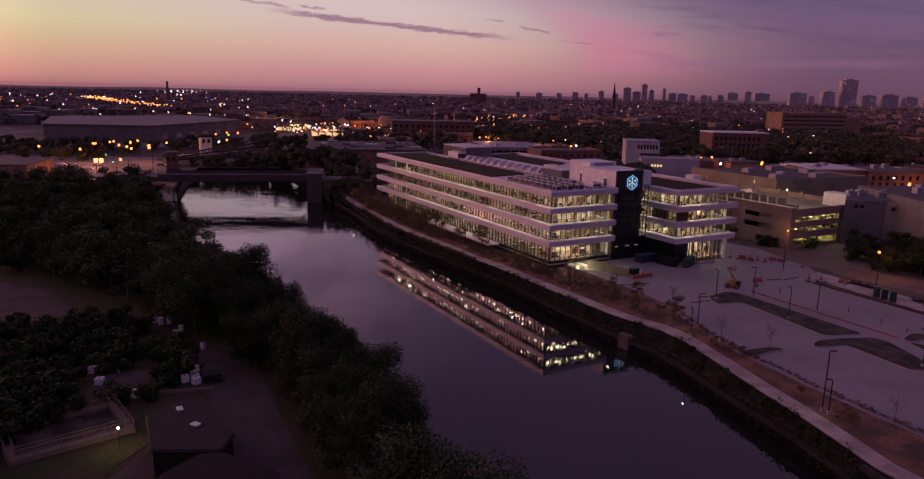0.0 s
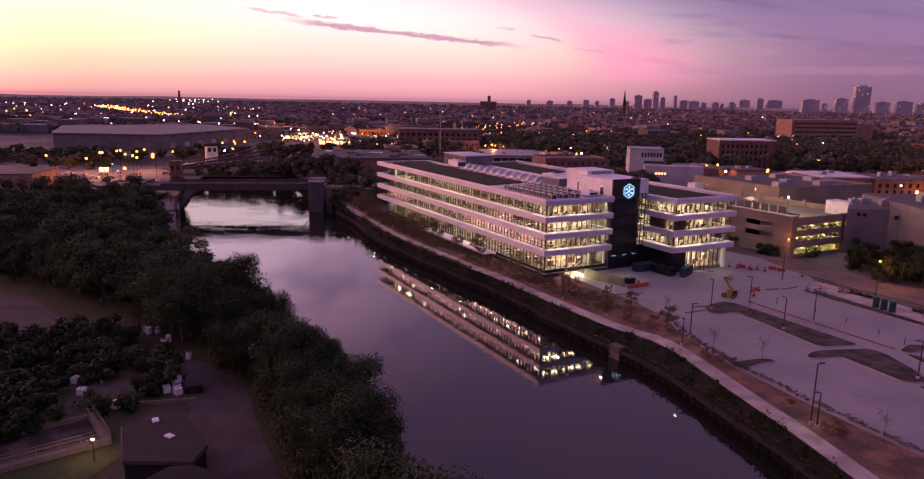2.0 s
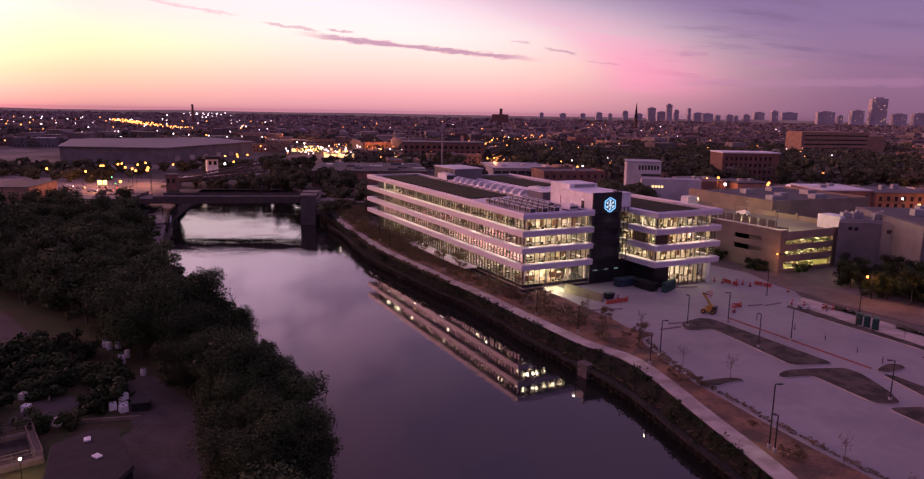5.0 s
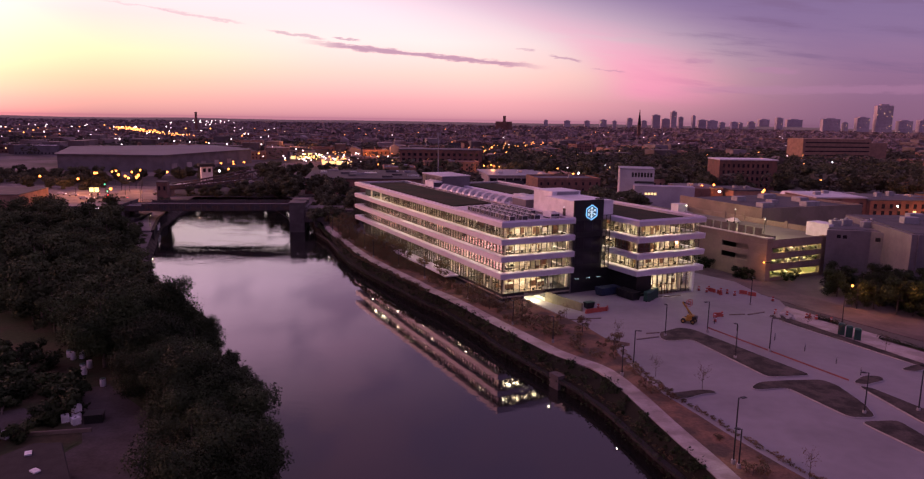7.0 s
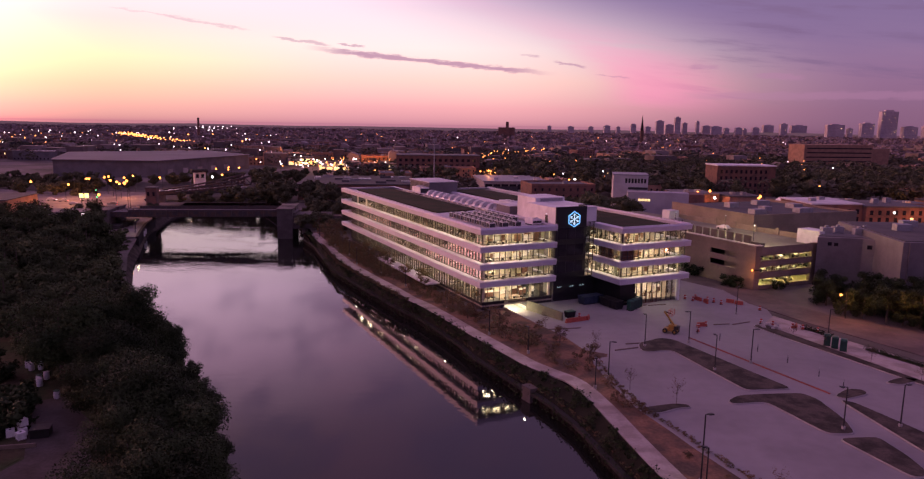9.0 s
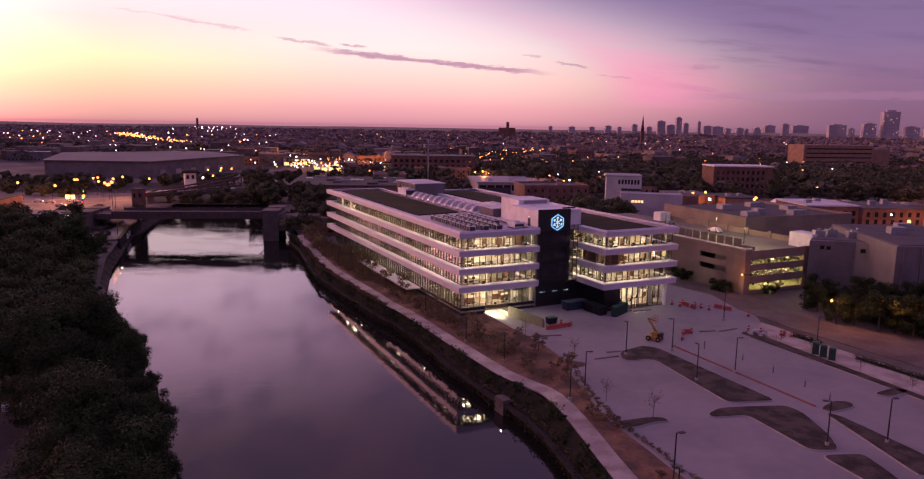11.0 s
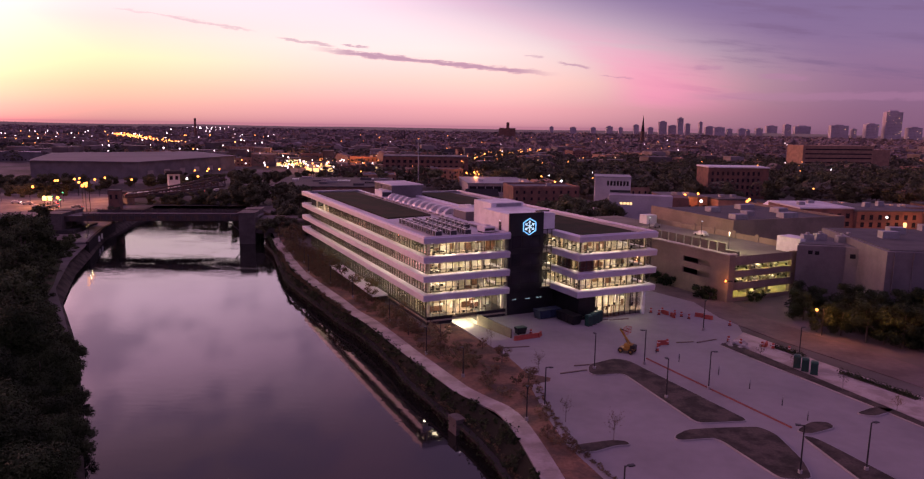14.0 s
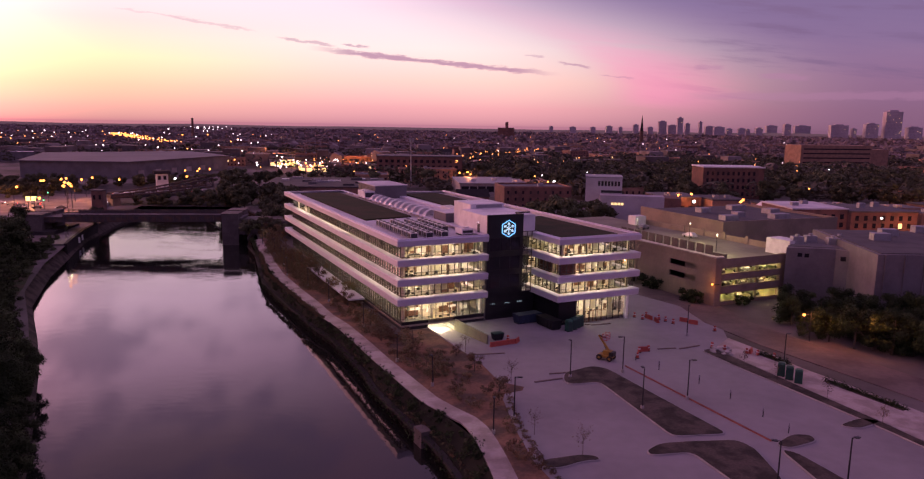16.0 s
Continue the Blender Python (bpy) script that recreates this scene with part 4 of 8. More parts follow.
# interior: ceilings with lamps, core walls, columns, desks
in_rng = random.Random(11)
for k, (z0, z1) in enumerate(FLOORS):
    deck, head = DECKS[k], z1 + 0.12
    for bx0, bx1, by0, by1 in (BAR_A, BAR_B):
        bm = bmesh.new()
        box(bm, bx0 + 0.4, bx1 - 0.4, by0 + 0.4, by1 - 0.4, head, head + 0.1)
        part("ceiling_panel", bm, CEILING, office)
        # a solid core down the middle of each bar
        bm = bmesh.new()
        cx0, cx1 = bx0 + 8.0, bx1 - 4.0
        y = by0 + 8.0
        while y < by1 - 6:
            n = in_rng.uniform(5, 12)
            box(bm, cx0 + in_rng.uniform(-1.5, 1), cx1, y, min(y + n, by1 - 4), deck, head)
            y += n + in_rng.uniform(0.5, 5)
        part("inner_wall", bm, INTERIOR, office)
        bm = bmesh.new()
        y = by0 + 1.6
        while y < by1 - 2:
            for x in (bx0 + 1.3, bx0 + 3.4, bx0 + 6.0, bx1 - 2.4):
                if in_rng.random() < (0.2 if x < bx0 + 2 else 0.55 if (int(y / 9) + k) % 3 == 0 else 0.9):
                    box(bm, x - 0.15, x + 0.35, y, y + 1.5, head - 0.09, head - 0.02)
            y += 3.0
        x = bx0 + 2.5
        while x < bx1 - 2:
            if in_rng.random() < 0.8 or k == 0:
                box(bm, x, x + 1.5, by0 + 2.3, by0 + 2.8, head - 0.13, head - 0.1)
                box(bm, x, x + 1.5, by0 + 5.4, by0 + 6.0, head - 0.13, head - 0.1)
                if k == 0:
                    box(bm, x, x + 1.5, by0 + 3.8, by0 + 4.4, head - 0.13, head - 0.1)
            x += 2.6
        tagged(part("ceiling_lighting", bm, LAMP_WHITE, office, "warm white panel lamps on the office ceiling"), kind="stuff")
        bm = bmesh.new()
        y = by0 + 1.2
        while y < by1:
            box(bm, bx0 + 0.7, bx0 + 1.15, y, y + 0.45, deck, head)
            y += 9.0
        for x in (bx0 + 0.7, bx0 + 6.8, bx0 + 12.9, bx1 - 1.0):
            box(bm, x, x + 0.45, by0 + 0.7, by0 + 1.15, deck, head)
        tagged(part("column_row", bm, INTERIOR, office), kind="stuff")
        # desks and dark seats near the windows
        bm, bm2 = bmesh.new(), bmesh.new()
        y = by0 + 2.0
        while y < by1 - 3:
            if in_rng.random() < 0.75:
                x = bx0 + in_rng.uniform(1.4, 2.6)
                box(bm, x, x + 2.6, y, y + 0.8, deck + 0.68, deck + 0.74)
                box(bm, x + 0.05, x + 0.12, y, y + 0.8, deck, deck + 0.7)
                box(bm, x + 2.48, x + 2.55, y, y + 0.8, deck, deck + 0.7)
                for s in (0.4, 1.6):
                    box(bm2, x + s, x + s + 0.6, y + 0.95, y + 1.0, deck + 0.45, deck + 1.05)
                    box(bm2, x + s, x + s + 0.6, y + 0.95, y + 1.45, deck + 0.42, deck + 0.5)
                    box(bm2, x + s, x + s + 0.55, y + 0.35, y + 0.4, deck + 0.85, deck + 1.2)
            y += in_rng.uniform(1.8, 3.2)
        x = bx0 + 1.5
        while x < bx1 - 2.5:
            if in_rng.random() < 0.8:
                yy = by0 + in_rng.uniform(1.5, 4.5)
                box(bm, x, x + 1.4, yy, yy + 0.8, deck + 0.68, deck + 0.75)
                box(bm2, x + 0.3, x + 0.9, yy - 0.6, yy - 0.1, deck + 0.4, deck + 0.5)
                box(bm2, x + 0.3, x + 0.9, yy - 0.6, yy - 0.55, deck + 0.45, deck + 1.1)
            x += in_rng.uniform(1.6, 2.6)
        # white tables, pale boards and dark screens standing in the open floor
        bm3, bm4 = bmesh.new(), bmesh.new()
        for _ in range(34):
            x, y = in_rng.uniform(bx0 + 1.6, bx0 + 6.5), in_rng.uniform(by0 + 1.5, by1 - 4)
            w, d = in_rng.uniform(1.2, 2.6), in_rng.uniform(0.8, 1.4)
            box(bm3, x, x + w, y, y + d, deck + 0.70, deck + 0.76)
            rod(bm3, (x + w / 2, y + d / 2, deck), (x + w / 2, y + d / 2, deck + 0.7), 0.08, sides=6)
            box(bm2, x + w * 0.2, x + w * 0.5, y - 0.5, y - 0.1, deck + 0.4, deck + 0.9)
        for _ in range(12):
            x, y = in_rng.uniform(bx0 + 1.6, bx1 - 2.5), in_rng.uniform(by0 + 3.0, by0 + 7.4)
            w = in_rng.uniform(0.8, 2.2)
            box(in_rng.choice((bm3, bm4)), x, x + w, y, y + 0.08, deck + in_rng.uniform(0.1, 0.8), deck + in_rng.uniform(1.5, 2.2))
        for _ in range(20):
            x, y = in_rng.uniform(bx0 + 3.5, bx0 + 7.0), in_rng.uniform(by0 + 6.0, by1 - 4)
            box(in_rng.choice((bm3, bm4, bm4)), x, x + 0.08, y, y + in_rng.uniform(0.8, 3.5), deck + in_rng.uniform(0.1, 0.8), deck + in_rng.uniform(1.3, 2.3))
        tagged(part("tables", bm3, TABLE, office), kind="stuff")
        tagged(part("screens", bm4, DARKWOOD, office), kind="stuff")
        tagged(part("desk_furniture", bm, DESK, office), kind="stuff")
        tagged(part("seating", bm2, RUBBER, office), kind="stuff")
bm = bmesh.new()
box(bm, 31.9, 32.4, -4.5, 0.5, 9.7, 13.1)
box(bm, 32.2, 36.0, -7.6, -7.4, 9.7, 13.1)
part("brown_partition", bm, DARKWOOD, office, "dark brown partition behind the glass")
# warm stair light behind the slot window by the tower
bm = bmesh.new()
for z in (9.3, 13.2):
    box(bm, 29.4, 30.4, 2.6, 3.0, z - 0.1, z)
part("stair_lamps", bm, LAMP_WHITE, office)
bm = bmesh.new()
for z in (5.75, 9.7, 13.6):
    box(bm, 28.4, 31.7, 1.3, 3.9, z - 0.3, z)
part("stair_landings", bm, INTERIOR, office)
# ramp down under the building
ramp = thing("garage_ramp", "concrete ramp down to the lit basement", "ramp", pose(AX, AY, 0, 0, 0, TURN_A), kind="structure")
bm = bmesh.new()
v = [bm.verts.new(p) for p in ((7.0, -13.5, -0.01), (12.8, -13.5, -0.01), (12.8, 1, -1.2), (7.0, 1, -1.2), (12.8, 14, -1.6), (7.0, 14, -1.6))]
bm.faces.new((v[0], v[1], v[2], v[3]))
bm.faces.new((v[3], v[2], v[4], v[5]))
part("ramp_surface", bm, CONCRETE, ramp)
bm = bmesh.new()
box(bm, 6.72, 6.98, -13.5, 14, -2.5, 0.12)
box(bm, 12.82, 13.1, 1.3, 14, -2.5, 0.7)
box(bm, 6.8, 13.1, 14.0, 14.2, -2.5, 0.7)
part("ramp_wall", bm, KERB, ramp)
bm = bmesh.new()
v = [bm.verts.new(p) for p in ((12.82, -13.0, -1.8), (13.15, -13.0, -1.8), (13.15, 1.2, -2.4), (12.82, 1.2, -2.4), (12.82, -13.0, 1.7), (13.15, -13.0, 1.7), (13.15, 1.2, 1.1), (12.82, 1.2, 1.1))]
for f in ((3, 2, 1, 0), (4, 5, 6, 7), (0, 1, 5, 4), (1, 2, 6, 5), (2, 3, 7, 6), (3, 0, 4, 7)):
    bm.faces.new([v[i] for i in f])
part("ramp_parapet", bm, DECKPANEL, ramp, "dark sloping concrete parapet")
bm = bmesh.new()
for y in (2.5, 5.5, 8.5, 11.5):
    box(bm, 8.2, 11.9, y, y + 0.5, 0.42, 0.52)
part("ramp_lamp", bm, LAMP_WHITE, ramp)
ld = bpy.data.lights.new("ramp_light", "POINT")
ld.energy, ld.color, ld.shadow_soft_size = 1500, (1.0, 0.82, 0.5), 0.3
new("ramp_light", ld).location = (*L(9.8, 2.6), 0.15)

# ---- rooftop of the office building ----
def condenser():
    t = thing("rooftop_condenser", "pale grey condenser unit with dark coils on the white roof", "condenser", group="condensers on the roof")
    b = bmesh.new()
    prism(b, [(-0.7, -0.8), (0.7, -0.8), (0.7, 0.8), (-0.7, 0.8)], 0.3, 1.25)
    part("casing", b, FINS, t, "dark finned coil")
    b = bmesh.new()
    box(b, -0.78, 0.78, -0.86, 0.86, 1.25, 1.38)
    part("top", b, DUCT, t, "pale metal top panel")
    for y in (-0.4, 0.4):
        b = bmesh.new()
        rod(b, (0, y, 1.38), (0, y, 1.46), 0.33, sides=10)
        part("fan", b, FINS, t)
    for x in (-0.78, 0.7):
        for y in (-0.86, 0.74):
            b = bmesh.new()
            box(b, x, x + 0.08, y, y + 0.12, 0.0, 1.25)
            part("corner_post", b, DUCT, t)
    b = bmesh.new()
    box(b, -0.82, 0.82, -0.9, 0.9, 0.2, 0.34)
    part("base_rail", b, MACHINE, t)
    return t


def roof_pose(x, y, z=17.5, turn=0):
    wx, wy = L(x, y)
    return pose(wx, wy, z, 0, 0, TURN_A + turn)


first = condenser()
spots_c = [(5.0 + 3.35 * r, 4.8 + 2.45 * k) for r in range(4) for k in range(9) if not (r == 3 and k < 3)]
for n, (x, y) in enumerate(spots_c):
    if n == 0:
        first.matrix_basis = roof_pose(x, y)
    else:
        copy_thing(first, roof_pose(x, y))


def duct_arc():
    t = thing("roof_duct", "curved pale sheet-metal roof duct", "duct", group="row of roof ducts")
    b = bmesh.new()
    prev = None
    for k in range(9):
        a = math.pi * k / 8
        ring = [b.verts.new((2.3 * math.cos(a) * s, w, 0.1 + 1.9 * math.sin(a) * s)) for w in (-0.55, 0.55) for s in (0.55, 1.0)]
        if prev:
            for i, j in ((0, 1), (1, 3), (3, 2), (2, 0)):
                b.faces.new((prev[i], prev[j], ring[j], ring[i]))
        prev = ring
    part("duct_body", b, DUCT, t)
    for x in (-1.8, 1.8):
        b = bmesh.new()
        box(b, x - 0.5, x + 0.5, -0.7, 0.7, 0, 0.35)
        part("duct_foot", b, MACHINE, t)
    return t


first = duct_arc()
for n in range(11):
    m = roof_pose(21.6, 34.5 + n * 4.1, 17.5, 14)
    if n == 0:
        first.matrix_basis = m
    else:
        copy_thing(first, m)


def air_handler(x, y, w, d, h, label):
    t = thing("air_handler", label, "air handler", roof_pose(x, y))
    b = bmesh.new()
    box(b, 0, w, 0, d, 0.3, h)
    part("casing", b, WHITEPANEL, t)
    b = bmesh.new()
    box(b, 0.15, w - 0.15, -0.06, 0, 0.6, h - 0.4)
    part("louvre", b, FINS, t)
    b = bmesh.new()
    box(b, 0.1, w - 0.1, 0.1, d - 0.1, 0, 0.3)
    part("base_frame", b, POLE, t)
    for k in range(max(1, int(d / 2.2))):
        b = bmesh.new()
        rod(b, (w / 2, 1.1 + 2.2 * k, h), (w / 2, 1.1 + 2.2 * k, h + 0.3), 0.7, sides=12)
        part("fan_cowl", b, DUCT, t)


air_handler(19.2, 80, 3.2, 7, 2.4, "white rooftop air handler with a louvred side")
air_handler(16.2, 5.2, 2.6, 3.4, 1.5, "small white air handler near the penthouse")
air_handler(27.6, 36, 3, 6, 2.0, "pale air handler beside the ducts")
bm = bmesh.new()
box(bm, 22.6, 33.0, 80.5, 97.0, 17.5, 21.4)
part("penthouse", bm, GREYBLOCK, office)
bm = bmesh.new()
box(bm, 22.3, 33.3, 80.2, 97.2, 21.4, 21.65)
part("penthouse_roof", bm, ROOF, office)
for y in (82.0, 86.0, 90.0, 93.6):
    bm = bmesh.new()
    box(bm, 22.5, 22.6, y, y + 2.4, 18.2, 20.8)
    part("louvre", bm, FINS, office)
# slim roof rail along the condenser field
bm = bmesh.new()
for y in range(2, 28, 2):
    rod(bm, (1.5, y, 17.5), (1.5, y, 18.6), 0.03, sides=4)
for z in (18.05, 18.6):
    beam(bm, (1.5, 2, z), (1.5, 28, z), 0.04, 0.04)
part("roof_rail", bm, DUCT, office)
# low terrace roof on the river side
bm = bmesh.new()
box(bm, -3.2, 0.4, 22, 60, 1.5, 1.85)
part("terrace_roof", bm, FASCIA, office, "low flat pale canopy along the river side")
for y in (24, 33, 42, 51, 59):
    bm = bmesh.new()
    rod(bm, (-2.9, y, -0.2), (-2.9, y, 1.6), 0.12)
    part("terrace_post", bm, POLE, office)
# lobby doors
for k in range(4):
    bm = bmesh.new()
    x = 38.2 + k * 1.05
    for a, b2 in (((x, 0.15), (x, 2.5)), ((x + 1.0, 0.15), (x + 1.0, 2.5)), ((x, 2.5), (x + 1.0, 2.5)), ((x, 0.25), (x + 1, 0.25))):
        beam(bm, (a[0], -8.42, a[1]), (b2[0], -8.42, b2[1]), 0.09, 0.09)
    part("lobby_door", bm, DARKWOOD, office, "glazed entrance door with dark brown frame")
bm = bmesh.new()
box(bm, 36.4, 48.6, -8.3, 20, -0.05, 0.12)
part("lobby_floor", bm, WALK, office)
bm = bmesh.new()
box(bm, 48.4, 49.0, -8.9, -8.2, 0, 5.3)
part("lobby_pier", bm, FASCIA, office)

# ---- parking garage ----
garage = thing("parking_garage", "buff precast parking garage with yellow-lit open decks", "parking garage", pose(89.0, 185.5, 0, 0, 0, TURN_A))
GW = 29.4
bm = bmesh.new()
box(bm, 0, 1.5, 0, 0.4, 0, 11.2)
part("corner_pier", bm, GARAGE, garage)
for z0, z1 in ((0, 0.5), (2.6, 4.5), (5.9, 7.4), (8.7, 11.2)):
    bm = bmesh.new()
    box(bm, -0.4, 0, 0, 46, z0, z1)
    if z1 < 11:
        box(bm, -0.41, -0.01, 0, 6.0, z1, z1 + 2.3)
        box(bm, -0.41, -0.01, 15.0 if z1 > 1 else 6.0, 46, z1, z1 + 2.3)
    part("side_panel", bm, GARAGE, garage)
for z0, z1 in ((0.0, 0.9), (2.7, 4.5), (5.8, 7.4), (8.7, 10.9)):
    bm = bmesh.new()
    box(bm, 1.5, GW, -0.05, 0.35, z0, z1)
    part("spandrel_panel", bm, GARAGE, garage)
bm = bmesh.new()
box(bm, 20.5, 22.3, -0.06, 0.9, 0, 10.9)
part("corner_pier", bm, GARAGE, garage)
for x in (8.0, 14.2, 26.4):
    bm = bmesh.new()
    box(bm, x, x + 0.5, 1.4, 1.9, 0, 9.5)
    part("column", bm, GARAGE, garage)
for z in (0.05, 3.3, 6.5, 9.8):
    bm = bmesh.new()
    box(bm, 0, GW, 0.4, 80, z - 0.35, z)
    part("deck", bm, DECKMAT, garage)
for z in (2.85, 6.05, 9.35):
    bm = bmesh.new()
    for x in range(3, 28, 3):
        for y in (2.4, 7.5):
            if (x + int(z)) % 4 != 1:
                box(bm, x, x + 1.4, y, y + 0.2, z - 0.09, z - 0.02)
    part("deck_lamps", bm, LAMP_YELLOW, garage)
bm = bmesh.new()
box(bm, GW, GW + 0.4, 0.4, 60, 0, 11.3)
box(bm, 0, GW, 46, 46.4, 0, 9.4)
# two inner partitions added to hold the lamplight behind the front slots
box(bm, 1.0, GW, 11.0, 11.3, 0, 9.4)
box(bm, 1.0, 1.3, 1.2, 10.9, 0, 9.4)
part("back_wall", bm, GARAGE, garage)
bm = bmesh.new()
box(bm, -0.7, 1.9, -0.3, 0.8, 11.2, 11.5)
box(bm, -0.7, 1.2, 0.8, 46, 11.2, 11.42)
part("coping", bm, WALK, garage, "pale concrete coping")
for k in range(12):
    bm = bmesh.new()
    box(bm, 4.2, 4.5, 6.0 + 2.9 * k, 8.2 + 2.9 * k, 9.8, 12.9)
    part("deck_panel", bm, DECKPANEL, garage)
bm = bmesh.new()
box(bm, 3.9, 4.9, 2.0, 5.6, 9.8, 11.5)
part("deck_panel", bm, DECKPANEL, garage)
for k in range(5):
    bm = bmesh.new()
    box(bm, GW - 0.3, GW, 10 + 8 * k, 11 + 8 * k, 9.8, 11.9)
    part("buttress", bm, GARAGE, garage)
bm = bmesh.new()
box(bm, 24.4, 29.0, 1.0, 8.0, 9.8, 13.6)
part("stair_house", bm, WHITEPANEL, garage, "white stair housing")
bm = bmesh.new()
box(bm, 25.2, 26.2, 0.94, 1.0, 9.9, 11.9)
box(bm, 27.3, 27.8, 0.94, 1.0, 10.6, 11.6)
part("stair_door", bm, BLACKPANEL, garage)
bm = bmesh.new()
box(bm, 24.4, 28.6, 58.5, 62.0, 9.8, 12.6)
part("stair_house", bm, WHITEPANEL, garage, "white stair housing")
for x, y in ((7.5, 8.0), (8.0, 38.0), (16.0, 26.0)):
    bm = bmesh.new()
    rod(bm, (x, y, 9.8), (x, y, 15.2), 0.08)
    part("deck_light_pole", bm, POLE, garage)
    bm = bmesh.new()
    box(bm, x - 0.1, x + 0.1, y - 0.2, y + 0.08, 15.2, 15.26)
    part("deck_light_head", bm, SIGN_WHITE, garage, "burning lamp head")
    ld = bpy.data.lights.new("deck_light", "POINT")
    ld.energy, ld.color, ld.shadow_soft_size = 3000, (1.0, 0.84, 0.40), 0.3
    lo = new("deck_light", ld)
    lo.parent = garage
    lo.location = (x, y - 0.1, 14.9)
# braces on the middle deck seen against the light
for k in range(9):
    bm = bmesh.new()
    beam(bm, (2.4 + 2.0 * k, 1.2, 4.5), (3.8 + 2.0 * k, 1.2, 5.9), 0.14, 0.22)
    part("ramp_brace", bm, GARAGE, garage)
utility = thing("utility_pole", "wooden utility pole beside the garage", "utility pole", pose(75.0, 206.5, 0, 0, 0, 20))
bm = bmesh.new()
rod(bm, (0, 0, 0), (0, 0, 11.5), 0.17, 0.12)
part("pole", bm, TIMBER, utility)
bm = bmesh.new()
box(bm, -1.2, 1.2, -0.06, 0.06, 10.6, 10.8)
part("crossarm", bm, TIMBER, utility)

# ---- grey plant buildings beside it ----
plant = thing("plant_building", "grey painted block plant building with small vents", "industrial building")
bm = bmesh.new()
prism(bm, [(107.6, 194.2), (118.6, 193.0), (122.5, 187.8), (133, 200), (121, 214)], 0, 12.7)
part("wall", bm, GREYBLOCK, plant)
bm = bmesh.new()
prism(bm, [(108.6, 196), (118.9, 194.2), (122.5, 189.6), (131, 200), (121, 212)], 12.7, 12.9)
part("roof", bm, FLATROOF, plant)
for dx, z in ((0.28, 10.6), (0.42, 10.5)):
    p = Vector((107.6, 194.2)).lerp(Vector((118.6, 193.0)), dx)
    bm = bmesh.new()
    box(bm, p.x - 0.5, p.x + 0.5, p.y - 0.12, p.y + 0.1, z, z + 0.9)
    part("vent", bm, WINDOWDARK, plant)
bm = bmesh.new()
box(bm, 118.6, 119.6, 190.0, 190.6, 10.4, 11.4)
part("vent", bm, WINDOWDARK, plant)
for x, y in ((111, 199), (115, 201), (119, 198), (122, 201)):
    bm = bmesh.new()
    box(bm, x, x + 2.6, y, y + 2, 12.9, 14.6)
    rod(bm, (x + 1.3, y + 1, 14.6), (x + 1.3, y + 1, 15.1), 0.5, sides=8)
    part("rooftop_unit", bm, MACHINE, plant)
hall = thing("warehouse_hall", "large grey windowless warehouse hall", "warehouse")
bm = bmesh.new()
prism(bm, [(119.5, 176.5), (190, 180), (190, 216), (122, 214)], 0, 14.5)
part("wall", bm, GREYBLOCK, hall)
bm = bmesh.new()
prism(bm, [(120.5, 177.5), (189, 181), (189, 215), (123, 213)], 14.5, 14.7)
part("roof", bm, FLATROOF, hall)
for k in range(9):
    bm = bmesh.new()
    box(bm, 121 + 4.2 * k, 121.25 + 4.2 * k, 176.25 + 0.2 * k, 176.6 + 0.2 * k, 0, 14.4)
    part("wall_rib", bm, GREYBLOCK, hall)
for x, y in ((128, 195), (134, 203), (140, 192), (150, 200), (146, 210)):
    bm = bmesh.new()
    box(bm, x, x + 4, y, y + 2.4, 14.7, 16.4)
    part("rooftop_unit", bm, MACHINE, hall)

# ---- street furniture of the lot ----
def lot_lamp(height, arm=0.9):
    t = thing("lot_lamp", "unlit black steel parking lot lamp with a flat head", "lamp post", group="lamp posts of the parking lot")
    b = bmesh.new()
    rod(b, (0, 0, 0.5), (0, 0, height), 0.10, 0.075, sides=8)
    part("pole", b, POLE, t)
    b = bmesh.new()
    rod(b, (0, 0, 0), (0, 0, 0.55), 0.26, sides=10)
    part("base", b, KERB, t)
    b = bmesh.new()
    beam(b, (0, 0, height - 0.06), (arm * 0.5, 0, height - 0.04), 0.08, 0.08)
    box(b, arm * 0.4, arm * 0.4 + 0.65, -0.2, 0.2, height - 0.1, height + 0.02)
    part("lamp_head", b, POLE, t)
    return t


tall, low = lot_lamp(6.2), lot_lamp(4.9, 0.4)
bm = bmesh.new()
bm.faces.new([bm.verts.new(p) for p in ((0.2, -0.16, 4.796), (0.75, -0.16, 4.796), (0.75, 0.16, 4.796), (0.2, 0.16, 4.796))])
part("led_panel", bm, LAMP_LED, low, "burning downward LED panel")
tagged(low, "slim black riverwalk lamp burning downwards", group="lamps along the riverwalk")
tall_at = [(67.9, 127.7, 10), (60.1, 138.6, 190), (60.3, 123.2, 100), (70.8, 100.7, 170), (79.2, 102.2, 20), (41.7, 118.0, 0), (51.1, 135.2, 100), (76.4, 160.9, 60), (88, 143, 40), (95, 110, 20)]
for n, (x, y, r) in enumerate(tall_at):
    m = pose(x, y, 0.0, 0, 0, r)
    if n == 0:
        tall.matrix_basis = m
    else:
        copy_thing(tall, m)
highest = lot_lamp(8.4)
highest.matrix_basis = pose(47.0, 84.4, 0, 0, 0, 20)
tagged(highest, "tall unlit black steel lamp post beside the riverwalk")
